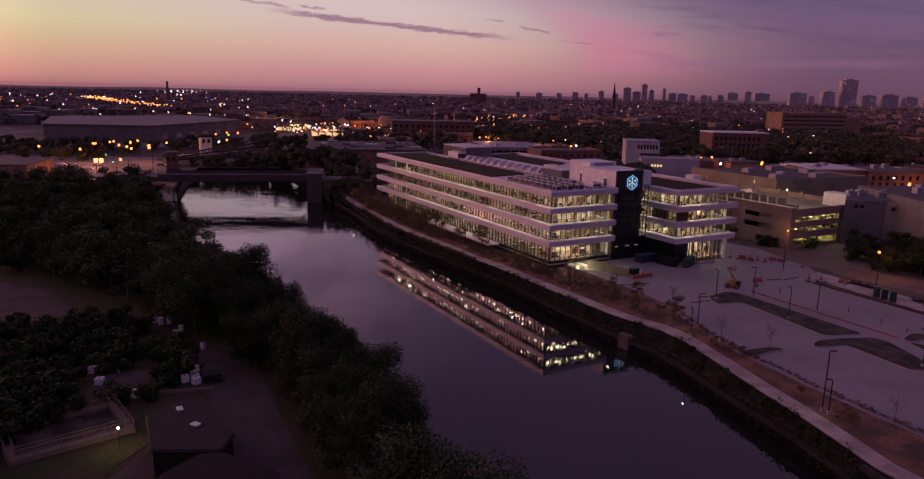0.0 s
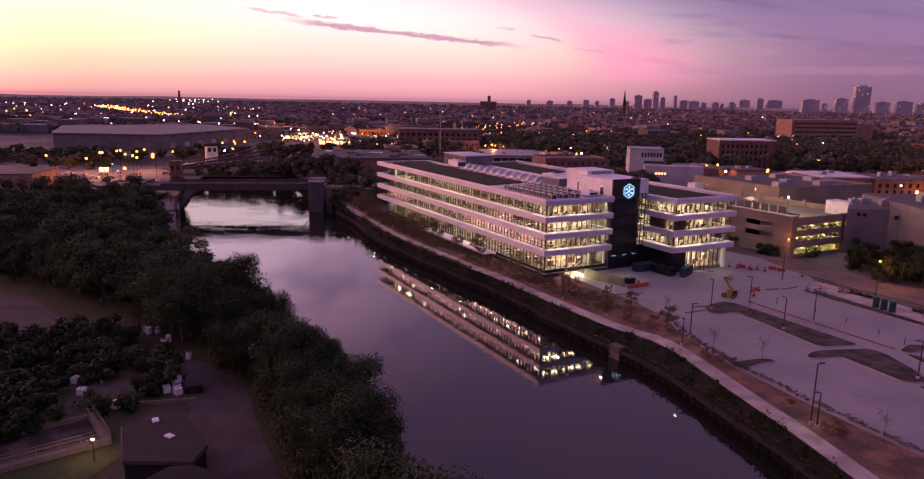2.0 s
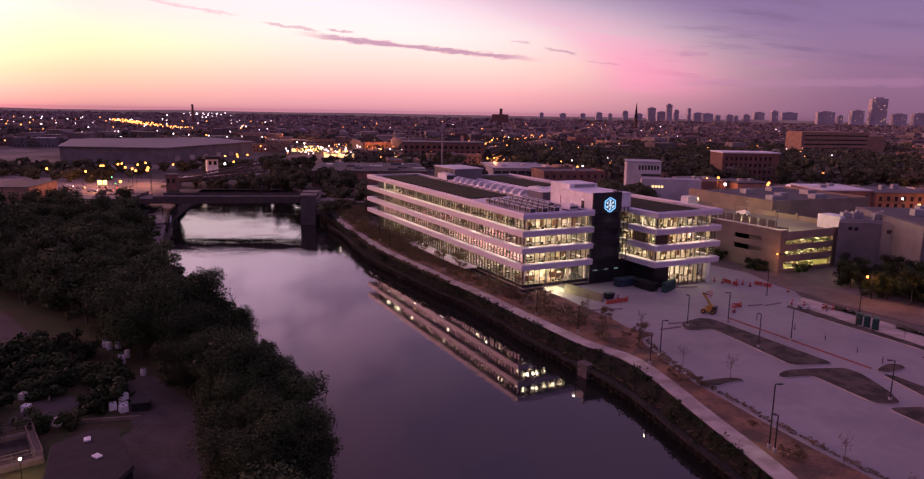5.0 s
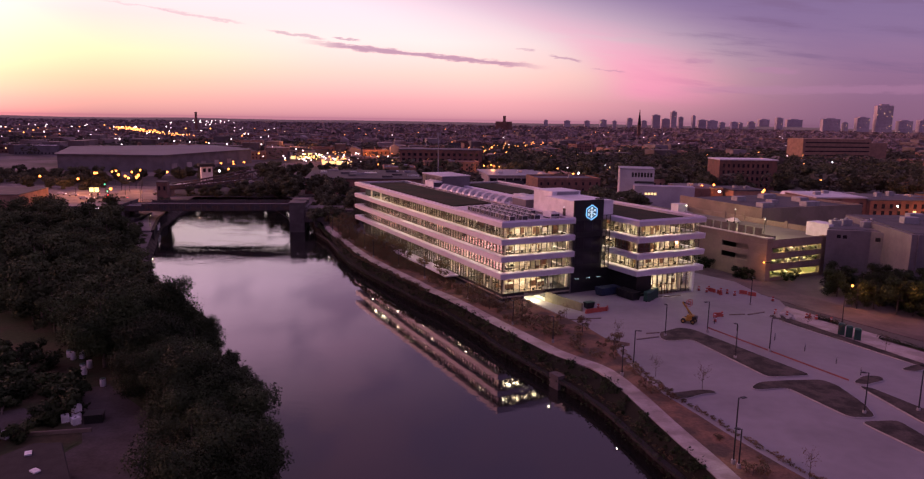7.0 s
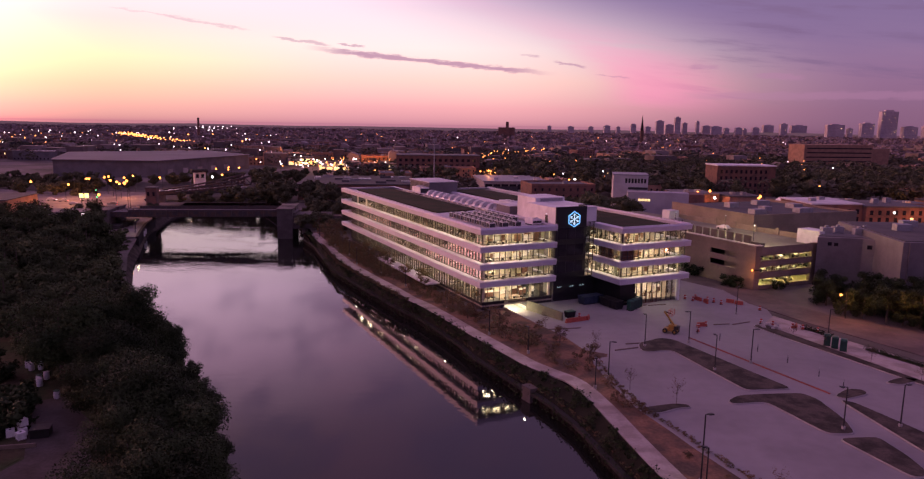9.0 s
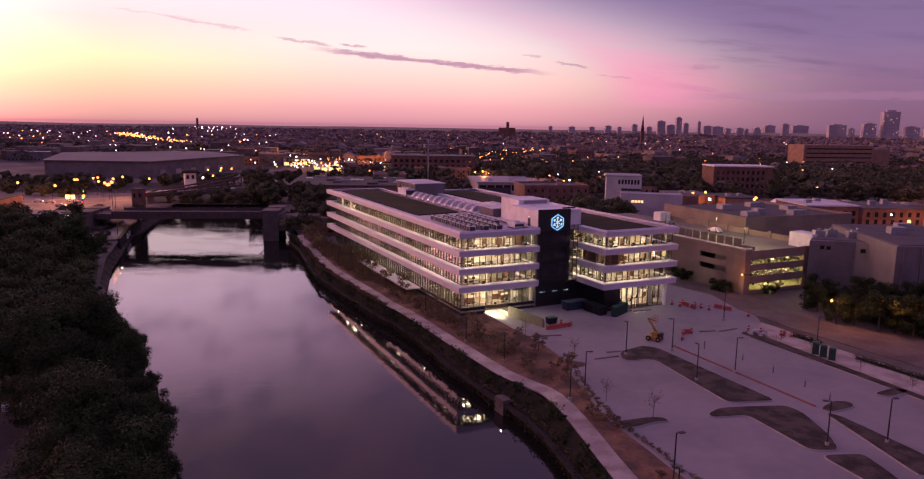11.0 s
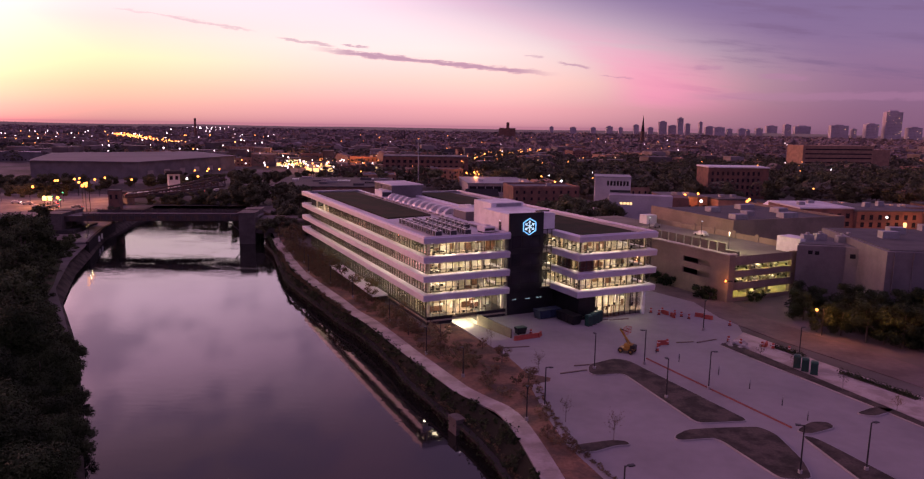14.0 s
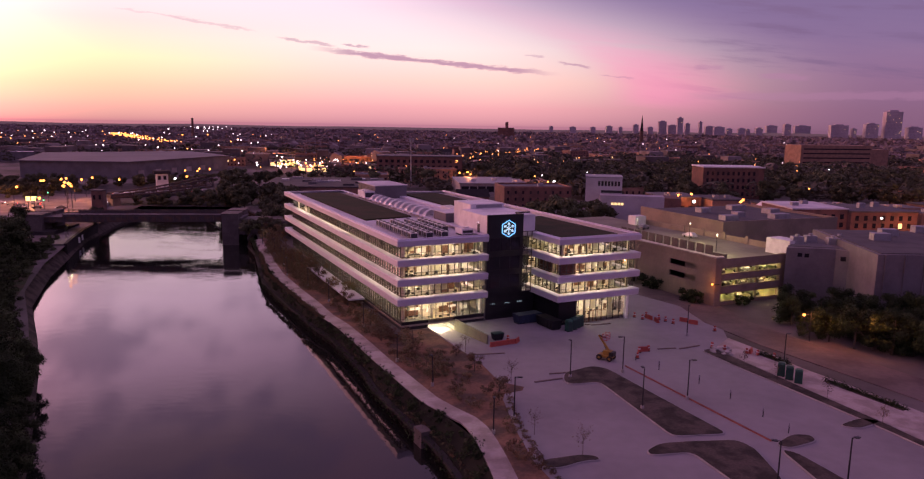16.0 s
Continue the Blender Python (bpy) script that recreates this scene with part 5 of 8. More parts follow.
low_at = [(38.9, 113.2, 90), (29.2, 129.5, 120), (22.1, 140.2, 120), (12.4, 160.0, 120), (0.6, 179.5, 120), (-7.8, 192.5, 120), (-17.0, 205.4, 120), (-22.0, 219.0, 110), (-30.2, 235.6, 110), (-39.8, 252.6, 110), (-44.2, 265.2, 110), (47.3, 83.4, 150)]
for n, (x, y, r) in enumerate(low_at):
    m = pose(x, y, 0.0, 0, 0, r)
    if n == 0:
        low.matrix_basis = m
    else:
        copy_thing(low, m)

quay_lamp = lot_lamp(4.3, 0.4)
bm = bmesh.new()
bm.faces.new([bm.verts.new(p) for p in ((0.16, -0.2, 4.196), (0.8, -0.2, 4.196), (0.8, 0.2, 4.196), (0.16, 0.2, 4.196))])
part("led_panel", bm, LAMP_YELLOW, quay_lamp, "burning yellow downward panel")
tagged(quay_lamp, "low black quay lamp burning yellow downwards", group="lamps on the quay")
quay_lamp.matrix_basis = pose(-105.6, 249.5, 0.45, 0, 0, -20)
copy_thing(quay_lamp, pose(-108.4, 255.0, 0.45, 0, 0, -20))

# orange edging along the drive
bm = bmesh.new()
a, b = Vector((61.1, 141.7)), Vector((75.2, 114.0))
beam(bm, (a.x, a.y, 0.1), (b.x, b.y, 0.1), 0.17, 0.2)
solid("barrier_edging", bm, FADED, "long low faded red edging laid on the concrete", "edging")


def marker_post():
    t = thing("marker_post", "slim grey marker post standing on the bare lot", "post", group="marker posts in the lot")
    b = bmesh.new()
    rod(b, (0, 0, 0), (0, 0, 1.1), 0.07)
    part("stem", b, POLE, t)
    b = bmesh.new()
    box(b, -0.12, 0.12, -0.03, 0.03, 0.9, 1.5)
    part("plate", b, MACHINE, t)
    return t


mp = marker_post()
for n, (x, y) in enumerate([(66.5, 140.5), (71.5, 134.5), (74.5, 128.5), (77.0, 122.0), (78.5, 116.8), (63.5, 145)]):
    if n == 0:
        mp.matrix_basis = pose(x, y, 0)
    else:
        copy_thing(mp, pose(x, y, 0, 0, 0, n * 20))


def barrel():
    t = thing("traffic_barrel", "orange construction barrel with pale bands", "traffic barrel", group="construction barrels")
    b = bmesh.new()
    rod(b, (0, 0, 0.08), (0, 0, 1.05), 0.29, 0.22, sides=12)
    part("drum", b, SAFETY, t)
    b = bmesh.new()
    rod(b, (0, 0, 0.0), (0, 0, 0.1), 0.36, sides=10)
    part("base", b, RUBBER, t)
    b = bmesh.new()
    rod(b, (0, 0, 0.62), (0, 0, 0.76), 0.262, 0.252, sides=12)
    part("band", b, WHITEPLASTIC, t)
    return t


br = barrel()
spots_b = [(84.5, 150.8), (86.2, 150.0), (81.0, 152.2), (79.2, 153.8), (88.5, 148.4), (65.0, 149.6), (66.8, 150.6), (64.0, 146.3), (73.5, 172.5), (74.6, 171.2), (70.0, 172.2), (71.2, 174.4), (75.8, 169.5), (68.6, 173.8), (41.2, 154.2), (83, 165)]
for n, (x, y) in enumerate(spots_b):
    if n == 0:
        br.matrix_basis = pose(x, y, 0)
    else:
        copy_thing(br, pose(x, y, 0))


def barricade():
    t = thing("plastic_barricade", "orange water-filled plastic barricade", "barricade", group="plastic barricades")
    b = bmesh.new()
    prism(b, [(-0.9, -0.25), (0.9, -0.25), (0.9, 0.25), (-0.9, 0.25)], 0, 0.85, [(-0.9, -0.1), (0.9, -0.1), (0.9, 0.1), (-0.9, 0.1)])
    part("body", b, SAFETY, t)
    b = bmesh.new()
    box(b, -0.95, 0.95, -0.3, 0.3, 0, 0.12)
    part("foot", b, SAFETY, t)
    return t


bc = barricade()
for n, (x, y, r) in enumerate([(40.2, 151.4, 30), (41.7, 152.3, 30), (38.7, 150.5, 30), (65.8, 150.4, 10), (71.5, 172.8, 120), (72.6, 170.6, 100), (78.5, 171.4, 150), (80, 169.8, 150), (85.4, 151.4, 60), (42.9, 153.4, 70)]):
    if n == 0:
        bc.matrix_basis = pose(x, y, 0, 0, 0, r)
    else:
        copy_thing(bc, pose(x, y, 0, 0, 0, r))


def toilet():
    t = thing("portable_toilet", "teal plastic portable toilet cabin with pale roof", "portable toilet", group="portable toilets")
    b = bmesh.new()
    box(b, -0.56, 0.56, -0.56, 0.56, 0.12, 2.1)
    part("cabin", b, TEAL, t)
    b = bmesh.new()
    prism(b, [(-0.6, -0.6), (0.6, -0.6), (0.6, 0.6), (-0.6, 0.6)], 2.1, 2.35, [(-0.42, -0.42), (0.42, -0.42), (0.42, 0.42), (-0.42, 0.42)])
    part("roof", b, TEAL, t)
    b = bmesh.new()
    box(b, -0.4, 0.4, -0.6, -0.56, 0.2, 2.0)
    part("door", b, DOORGREEN, t)
    b = bmesh.new()
    box(b, -0.6, 0.6, -0.6, 0.6, 0, 0.12)
    part("skid", b, RUBBER, t)
    return t


tl = toilet()
spots_t = [(86.3, 139.6, -25), (87.0, 138.0, -25), (87.8, 136.4, -25), (53.4, 161.8, 30), (55.2, 164.4, 30), (54.4, 163.1, 30), (56.0, 165.7, 30)]
for n, (x, y, r) in enumerate(spots_t):
    if n == 0:
        tl.matrix_basis = pose(x, y, 0.0, 0, 0, r)
    else:
        copy_thing(tl, pose(x, y, 0.0, 0, 0, r))

# skip and stacked bins by the service wall
def skip(x, y, r, mat, label):
    t = thing("waste_skip", label, "skip", pose(x, y, 0, 0, 0, r))
    b = bmesh.new()
    prism(b, [(-2.6, -1.1), (2.6, -1.1), (2.6, 1.1), (-2.6, 1.1)], 0.15, 1.9, [(-2.9, -1.25), (2.9, -1.25), (2.9, 1.25), (-2.9, 1.25)])
    part("body", b, mat, t)
    for k in range(5):
        b = bmesh.new()
        box(b, -2.4 + 1.15 * k, -2.25 + 1.15 * k, -1.3, -1.1, 0.2, 1.85)
        part("rib", b, mat, t)
    b = bmesh.new()
    box(b, -2.7, 2.7, -0.9, 0.9, 0, 0.15)
    part("skid", b, POLE, t)


skip(45.3, 167.6, 32, BLUEDARK, "dark blue steel waste skip by the service wall")
skip(49.6, 164.6, -58, BLACKPANEL, "black steel waste skip beside the dark wall")
bin_box = thing("waste_bin", "dark wheeled waste bin by the ramp parapet", "waste bin", pose(39.2, 154.6, 0, 0, 0, 30))
bm = bmesh.new()
prism(bm, [(-0.9, -0.6), (0.9, -0.6), (0.9, 0.6), (-0.9, 0.6)], 0.15, 1.3, [(-1.05, -0.7), (1.05, -0.7), (1.05, 0.7), (-1.05, 0.7)])
part("body", bm, POLE, bin_box)
bm = bmesh.new()
box(bm, -1.08, 1.08, -0.73, 0.73, 1.3, 1.42)
part("lid", bm, TEAL, bin_box)
for x in (-0.7, 0.7):
    bm = bmesh.new()
    rod(bm, (x, -0.5, 0.1), (x, 0.5, 0.1), 0.1)
    part("wheel", bm, RUBBER, bin_box)

# telescopic boom lift
lift = thing("boom_lift", "yellow wheeled boom lift with raised jib", "boom lift", pose(58.3, 145.0, 0, 0, 0, 150))
bm = bmesh.new()
box(bm, -1.3, 1.3, -0.75, 0.75, 0.5, 0.95)
box(bm, -1.0, 0.4, -0.6, 0.6, 0.95, 1.75)
part("chassis", bm, YELLOW, lift)
bm = bmesh.new()
box(bm, -1.55, -0.7, -0.65, 0.65, 0.95, 1.6)
part("counterweight", bm, POLE, lift)
for x in (-0.95, 0.95):
    for y in (-0.85, 0.85):
        bm = bmesh.new()
        rod(bm, (x, y - 0.16, 0.5), (x, y + 0.16, 0.5), 0.5, sides=14)
        w = part("wheel", bm, RUBBER, lift)
        bm = bmesh.new()
        rod(bm, (x, y - 0.18, 0.5), (x, y + 0.18, 0.5), 0.22, sides=10)
        part("rim", bm, YELLOW, w)
bm = bmesh.new()
beam(bm, (-0.5, 0, 1.7), (1.5, 0, 4.2), 0.28, 0.32)
part("boom", bm, YELLOW, lift)
bm = bmesh.new()
beam(bm, (1.5, 0, 4.2), (0.2, 0, 3.9), 0.18, 0.2)
beam(bm, (-0.2, 0, 1.4), (0.7, 0, 3.0), 0.1, 0.1)
part("jib", bm, POLE, lift)
bm = bmesh.new()
for sx in (-0.25, 0.55):
    for sy in (-0.8, 0.8):
        rod(bm, (sx, sy, 3.6), (sx, sy, 4.7), 0.04, sides=5)
for z in (3.65, 4.15, 4.7):
    for y in (-0.8, 0.8):
        beam(bm, (-0.25, y, z), (0.55, y, z), 0.06, 0.06)
    for x in (-0.25, 0.55):
        beam(bm, (x, -0.8, z), (x, 0.8, z), 0.06, 0.06)
part("basket", bm, SAFETY, lift)
# rubble heap and formwork by the strip
bm = bmesh.new()
for k in range(26):
    blob(bm, (80.5 + random.uniform(-2.2, 1.6), 150.8 + random.uniform(-1.6, 2.4), random.uniform(0, 0.35)), random.uniform(0.25, 0.6), 0.7, 0.4, 1)
solid("rubble_heap", bm, KERB, "heap of pale broken concrete by the kerb", "rubble", kind="stuff")
for n, (x, y, r, ln) in enumerate([(47.5, 133.6, 25, 5.0), (50.5, 137.4, 18, 5.5), (37.2, 145.6, 15, 7.0), (56.2, 166.2, 20, 4.0), (60.5, 167.2, 20, 4.5), (70.5, 152.2, 15, 3.6), (75, 153.5, 30, 5.0)]):
    bm = bmesh.new()
    box(bm, -ln / 2, ln / 2, -0.14, 0.14, 0, 0.16)
    box(bm, -ln / 3, ln / 2.4, 0.16, 0.3, 0, 0.1)
    solid("timber_form", bm, TIMBER, "long timber form board lying on the concrete", "timber", pose(x, y, 0.0, 0, 0, r), group="timber form boards")


# ---- trees and shrubs ----
def tree_mesh(seed, height, radius, clumps, leaves, leaf, low=0.45):
    """A trunk with limbs, and a crown of many small leaf sprays on uneven clumps."""
    rg = random.Random(seed)
    tb = bmesh.new()
    cents = []
    for k in range(clumps):
        a, rr = rg.uniform(0, 6.283), radius * math.sqrt(rg.uniform(0.02, 0.75))
        zc = height * rg.uniform(low, 0.86) - 0.18 * rr * min(1.0, low * 2)
        cents.append((Vector((rr * math.cos(a), rr * math.sin(a), zc)), radius * rg.uniform(0.28, 0.5)))
    rod(tb, (0, 0, -0.3), (0.1, 0.05, height * 0.35), height * 0.024, height * 0.017, 7)
    rod(tb, (0.1, 0.05, height * 0.35), (0, 0, height * 0.75), height * 0.017, height * 0.006, 6)
    for c, r in cents[:8]:
        rod(tb, (0.05, 0.03, height * rg.uniform(0.28, 0.5)), c, height * 0.009, height * 0.003, 5)
    vs, fs = [], []
    for c, r in cents:
        for _ in range(leaves):
            d = Vector((rg.gauss(0, 1), rg.gauss(0, 1), rg.gauss(0, 1))).normalized()
            k = r * (rg.random() ** 0.4) * (1 + 0.35 * noise.noise(d * 2.2 + c))
            p = c + Vector((d.x * k, d.y * k, d.z * k * 0.78))
            s = leaf * rg.uniform(0.55, 1.25)
            u = Vector((rg.gauss(0, 1), rg.gauss(0, 1), rg.gauss(0, 0.6))).normalized()
            w = u.cross(d + Vector((0.01, 0.02, 0.4))).normalized()
            i = len(vs)
            vs += [p - u * s * 0.6, p + w * s * 0.38, p + u * s * 0.6, p - w * s * 0.38]
            fs.append((i, i + 1, i + 2, i + 3))
    me = bpy.data.meshes.new("crown")
    me.from_pydata([tuple(v) for v in vs], [], fs)
    return mesh_of(tb, "trunk", BARK), me


def tree(name, label, category, seed, height, radius, clumps, leaves, leaf, mat, group, low=0.45):
    t = thing(name, label, category, group=group)
    tk, cr = tree_mesh(seed, height, radius, clumps, leaves, leaf, low)
    o = new("trunk", tk)
    o.parent = t
    cr.materials.append(mat)
    o = new("crown", cr)
    o.parent = t
    return t


def scatter(protos, places):
    used = set()
    for x, y, z, s, r in places:
        k = int(abs(x * 7.3 + y * 3.1)) % len(protos)
        m = pose(x, y, z, 0, 0, r) @ Matrix.Diagonal((1, 1, 1, 1))
        if k not in used:
            used.add(k)
            protos[k].matrix_basis = m @ Matrix.Diagonal((s, s, s, 1))
        else:
            o = copy_thing(protos[k], m)
            o.scale = (s, s, s)
    for k, p in enumerate(protos):
        if k not in used:
            for o in (p, *p.children_recursive):
                bpy.data.objects.remove(o)


tr_rng = random.Random(5)
BELT = [(-3, 44), (-11.5, 66), (-19, 79), (-27, 92), (-39, 104), (-53, 119), (-74, 132), (-98, 146), (-140, 176), (-156, 226), (-146, 244), (-126, 240), (-113, 235), (-99, 217), (-83, 186), (-71, 165), (-58, 147), (-41, 122), (-30.5, 104), (-23, 94), (-17, 85), (-12, 73), (-7.5, 61), (0, 46)]
places = []
for _ in range(9000):
    x, y = tr_rng.uniform(-158, 5), tr_rng.uniform(42, 252)
    if not inside(x, y, BELT):
        continue
    gap = 4.6 if y < 140 else 5.4
    if all((x - q[0]) ** 2 + (y - q[1]) ** 2 > gap * gap for q in places):
        places.append((x, y, -0.4, tr_rng.uniform(0.66, 1.12), tr_rng.uniform(0, 360)))
for x, y, h in along_line(LEFT_BANK[4:16], 4.2):
    places.append((x - (4.4 if y < 145 else 8.0) + tr_rng.uniform(-0.8, 0.8), y - 1.0, -2.4, tr_rng.uniform(0.46, 0.8) * (1.3 if y < 90 else 0.8 if y > 145 else 1.0), tr_rng.uniform(0, 360)))
for x, y, h in along_line(LEFT_BANK[4:16], 2.0):
    places.append((x - (1.6 if y < 145 else 3.4) + tr_rng.uniform(-0.6, 0.6), y, -3.4, tr_rng.uniform(0.22, 0.38), tr_rng.uniform(0, 360)))
for x, y, h in along_line(LEFT_BANK[12:17], 2.6):
    places.append((x - 5.6 + tr_rng.uniform(-0.7, 0.7), y, -2.2, tr_rng.uniform(0.28, 0.44), tr_rng.uniform(0, 360)))
close = [q for q in places if q[1] < 122]
protos = [tree("bank_tree", "dense dark green broadleaf tree on the river bank", "tree", 20 + k, 11.6 + 0.6 * k, 5.3 + 0.3 * k, 26, 900, 0.26, LEAF, "trees of the river bank", 0.2) for k in range(4)]
scatter(protos, close)
protos = [tree("bank_tree", "dark green broadleaf tree further up the bank", "tree", 30 + k, 12.0 + 0.6 * k, 4.6 + 0.25 * k, 17, 330, 0.5, LEAF_BANK, "trees of the river bank", 0.22) for k in range(4)]
scatter(protos, [q for q in places if q[1] >= 122])

# some trees lean out over the water from the foot of the bank
for n, (x, y, h) in enumerate(along_line(LEFT_BANK[7:12], 2.9)):
    reach = 0.5 + 0.5 * math.sin(n * 1.3 + 0.8 * math.sin(n * 0.7))
    tilt = math.radians(18 + 26 * reach + tr_rng.uniform(-5, 5))
    m = Matrix.Translation((x - 1.9, y - 1.0, -2.6)) @ Matrix.Rotation(tilt, 4, (-0.53, 0.85, 0)) @ Matrix.Rotation(tr_rng.uniform(0, 6.28), 4, "Z")
    size = tr_rng.uniform(0.36, 0.46) + 0.1 * reach
    leaning = copy_thing(protos[n % 4], m)
    leaning.matrix_basis = m @ Matrix.Diagonal((size * 0.8, size * 0.8, size, 1))
    tagged(leaning, "dark green tree leaning out over the river", "tree", "trees of the river bank")

# street-side trees, by the lamp
places = []
for _ in range(600):
    x, y = tr_rng.uniform(92, 150), tr_rng.uniform(140, 190)
    if inside(x, y, [(97, 166), (103, 158), (112, 150), (128, 128), (150, 128), (150, 172), (118, 172), (104, 180)]) and all((x - q[0]) ** 2 + (y - q[1]) ** 2 > 9 for q in places):
        places.append((x, y, 0, tr_rng.uniform(0.55, 0.85), tr_rng.uniform(0, 360)))
protos = [tree("street_tree", "dark green street tree beside the road", "tree", 60 + k, 11.0, 4.6, 15, 420, 0.4, LEAF, "street trees", 0.16) for k in range(3)]
scatter(protos, places)

# middle-distance trees
places = [(-115, 282, 0, 0.42, 0), (-119, 290, 0, 0.5, 40), (-122.5, 298, 0, 0.5, 90), (-116, 470, 0, 0.8, 10), (-106, 463, 0, 0.9, 80), (-96, 476, 0, 0.8, 30), (-112, 492, 0, 0.85, 140), (-98, 498, 0, 0.75, 60), (-84, 486, 0, 0.8, 20), (-70, 500, 0, 0.8, 70), (-56, 480, 0, 0.75, 0), (-40, 470, 0, 0.9, 50), (-30, 486, 0, 1.0, 10), (-20, 500, 0, 1.1, 60), (-8, 486, 0, 1.0, 110), (-48, 510, 0, 0.8, 160), (-128, 451, 0, 1.0, 0), (-123, 458, 0, 1.05, 60), (-133, 458, 0, 0.9, 120), (-118, 450, 0, 0.8, 200), (-50, 267, 0, 0.55, 0), (-45, 270, 0, 0.6, 50), (-39.5, 268, 0, 0.55, 90), (-33.5, 266, 0, 0.5, 20), (-28, 263, 0, 0.55, 70), (-36, 273, 0, 0.6, 110), (-24, 268, 0, 0.5, 10), (62, 292, 0, 1.25, 0), (70, 300, 0, 1.1, 40), (54, 300, 0, 1.0, 90), (80, 308, 0, 1.0, 130), (-38, 282, 0, 0.9, 10), (-30, 292, 0, 0.85, 60), (-46, 292, 0, 0.75, 20), (-24, 280, 0, 0.75, 0), (-34, 272, 0, 0.6, 60),
          (-80, 345, 0, 0.95, 0), (-70, 352, 0, 1.0, 70), (-60, 346, 0, 1.0, 20), (-92, 352, 0, 0.9, 30), (-52, 336, 0, 0.9, 100), (-85, 362, 0, 1.05, 140), (-72, 366, 0, 1.0, 150), (-98, 372, 0, 1.0, 40), (-44, 322, 0, 0.8, 10), (-122, 355, -2, 0.7, 0), (-115, 357, -2, 0.75, 50), (-108, 358, -2, 0.7, 90), (-100, 359, -2, 0.8, 140), (-93, 360, -2, 0.85, 200), (-129, 357, -2, 0.6, 20), (-112, 364, -1, 0.75, 77), (-97, 366, -1, 0.85, 30), (-90, 358, -1, 0.9, 70), (-84, 366, 0, 0.9, 10), (-136, 354, -1, 0.5, 10), (-105, 366, 0, 0.6, 10), (-140, 280, 0, 0.5, 0), (-146, 284, 0, 0.55, 40), (-62, 330, 0, 0.8, 50), (-58, 312, 0, 0.75, 10), (-52, 300, 0, 0.7, 0),]
for _ in range(2600):
    x, y = tr_rng.uniform(-380, -95), tr_rng.uniform(352, 492)
    belt = y > 372 - 0.28 * (x + 226) and y < 452 and x < -196 or (-196 <= x < -150 and 440 < y < 488)
    if belt and all((x - q[0]) ** 2 + (y - q[1]) ** 2 > 62 for q in places):
        places.append((x, y, -0.5, tr_rng.uniform(0.42, 0.68), tr_rng.uniform(0, 360)))
for _ in range(3000):
    x, y = tr_rng.uniform(20, 520), tr_rng.uniform(372, 760)
    if y > 400 + 0.05 * x and abs(x) < 0.75 * y and (x - 270) ** 2 / 250 ** 2 + (y - 560) ** 2 / 190 ** 2 < 1 and not (150 < x < 203 and 425 < y < 472) and not (325 < x < 470 and y > 640) and all((x - q[0]) ** 2 + (y - q[1]) ** 2 > 170 for q in places):
        places.append((x, y, 0, tr_rng.uniform(0.85, 1.3), tr_rng.uniform(0, 360)))
places.sort(key=lambda q: q[0] ** 2 + q[1] ** 2)
wood_at, places = places[280:], places[:280]
protos = [tree("city_tree", "dark broadleaf tree among the houses", "tree", 80 + k, 12.0, 5.4, 14, 230, 0.95, LEAF_CITY, "trees among the houses", 0.24) for k in range(4)]
scatter(protos, places)

vs, fs = [], []
for x, y, z, sc, r in wood_at:
    for _ in range(260):
        d = Vector((tr_rng.gauss(0, 1), tr_rng.gauss(0, 1), tr_rng.gauss(0, 1))).normalized()
        k = 5.0 * sc * (0.75 + 0.5 * noise.noise(d * 1.9 + Vector((x, y, 0)) * 0.13))
        p = Vector((x, y, 6.6 * sc)) + Vector((d.x * k, d.y * k, d.z * k * 0.95))
        u = Vector((tr_rng.gauss(0, 1), tr_rng.gauss(0, 1), tr_rng.gauss(0, 0.5))).normalized() * 0.75
        w = Vector((tr_rng.gauss(0, 1), tr_rng.gauss(0, 1), tr_rng.gauss(0, 0.5))).normalized() * 0.6
        i = len(vs)
        vs += [tuple(p - u), tuple(p + w), tuple(p + u), tuple(p - w)]
        fs.append((i, i + 1, i + 2, i + 3))
me = bpy.data.meshes.new("middle_woods")
me.from_pydata(vs, [], fs)
me.materials.append(LEAF_CITY)
tagged(new("middle_woods", me), "dark green tree crowns between the houses", "woods", kind="stuff")

# young trees and shrubs of the riverwalk
def bed_shrub(seed):
    t = thing("shrub", "thin brownish-green shrub in the mulch bed", "shrub", group="shrubs along the riverwalk")
    tk, cr = tree_mesh(seed, 1.9, 1.35, 9, 55, 0.2, 0.14)
    o = new("stem", tk)
    o.parent = t
    cr.materials.append(LEAF_DRY)
    o = new("foliage", cr)
    o.parent = t
    return t


walk_points = along_line(WALKLINE, 1.0)


def off_walk(x, y, clear=2.3):
    """True where a shrub would not stand on the walk."""
    ramp_x, ramp_y = L(9.5, -7)
    return (x - ramp_x) ** 2 + (y - ramp_y) ** 2 > 90 and all((x - q[0]) ** 2 + (y - q[1]) ** 2 > clear * clear for q in walk_points)


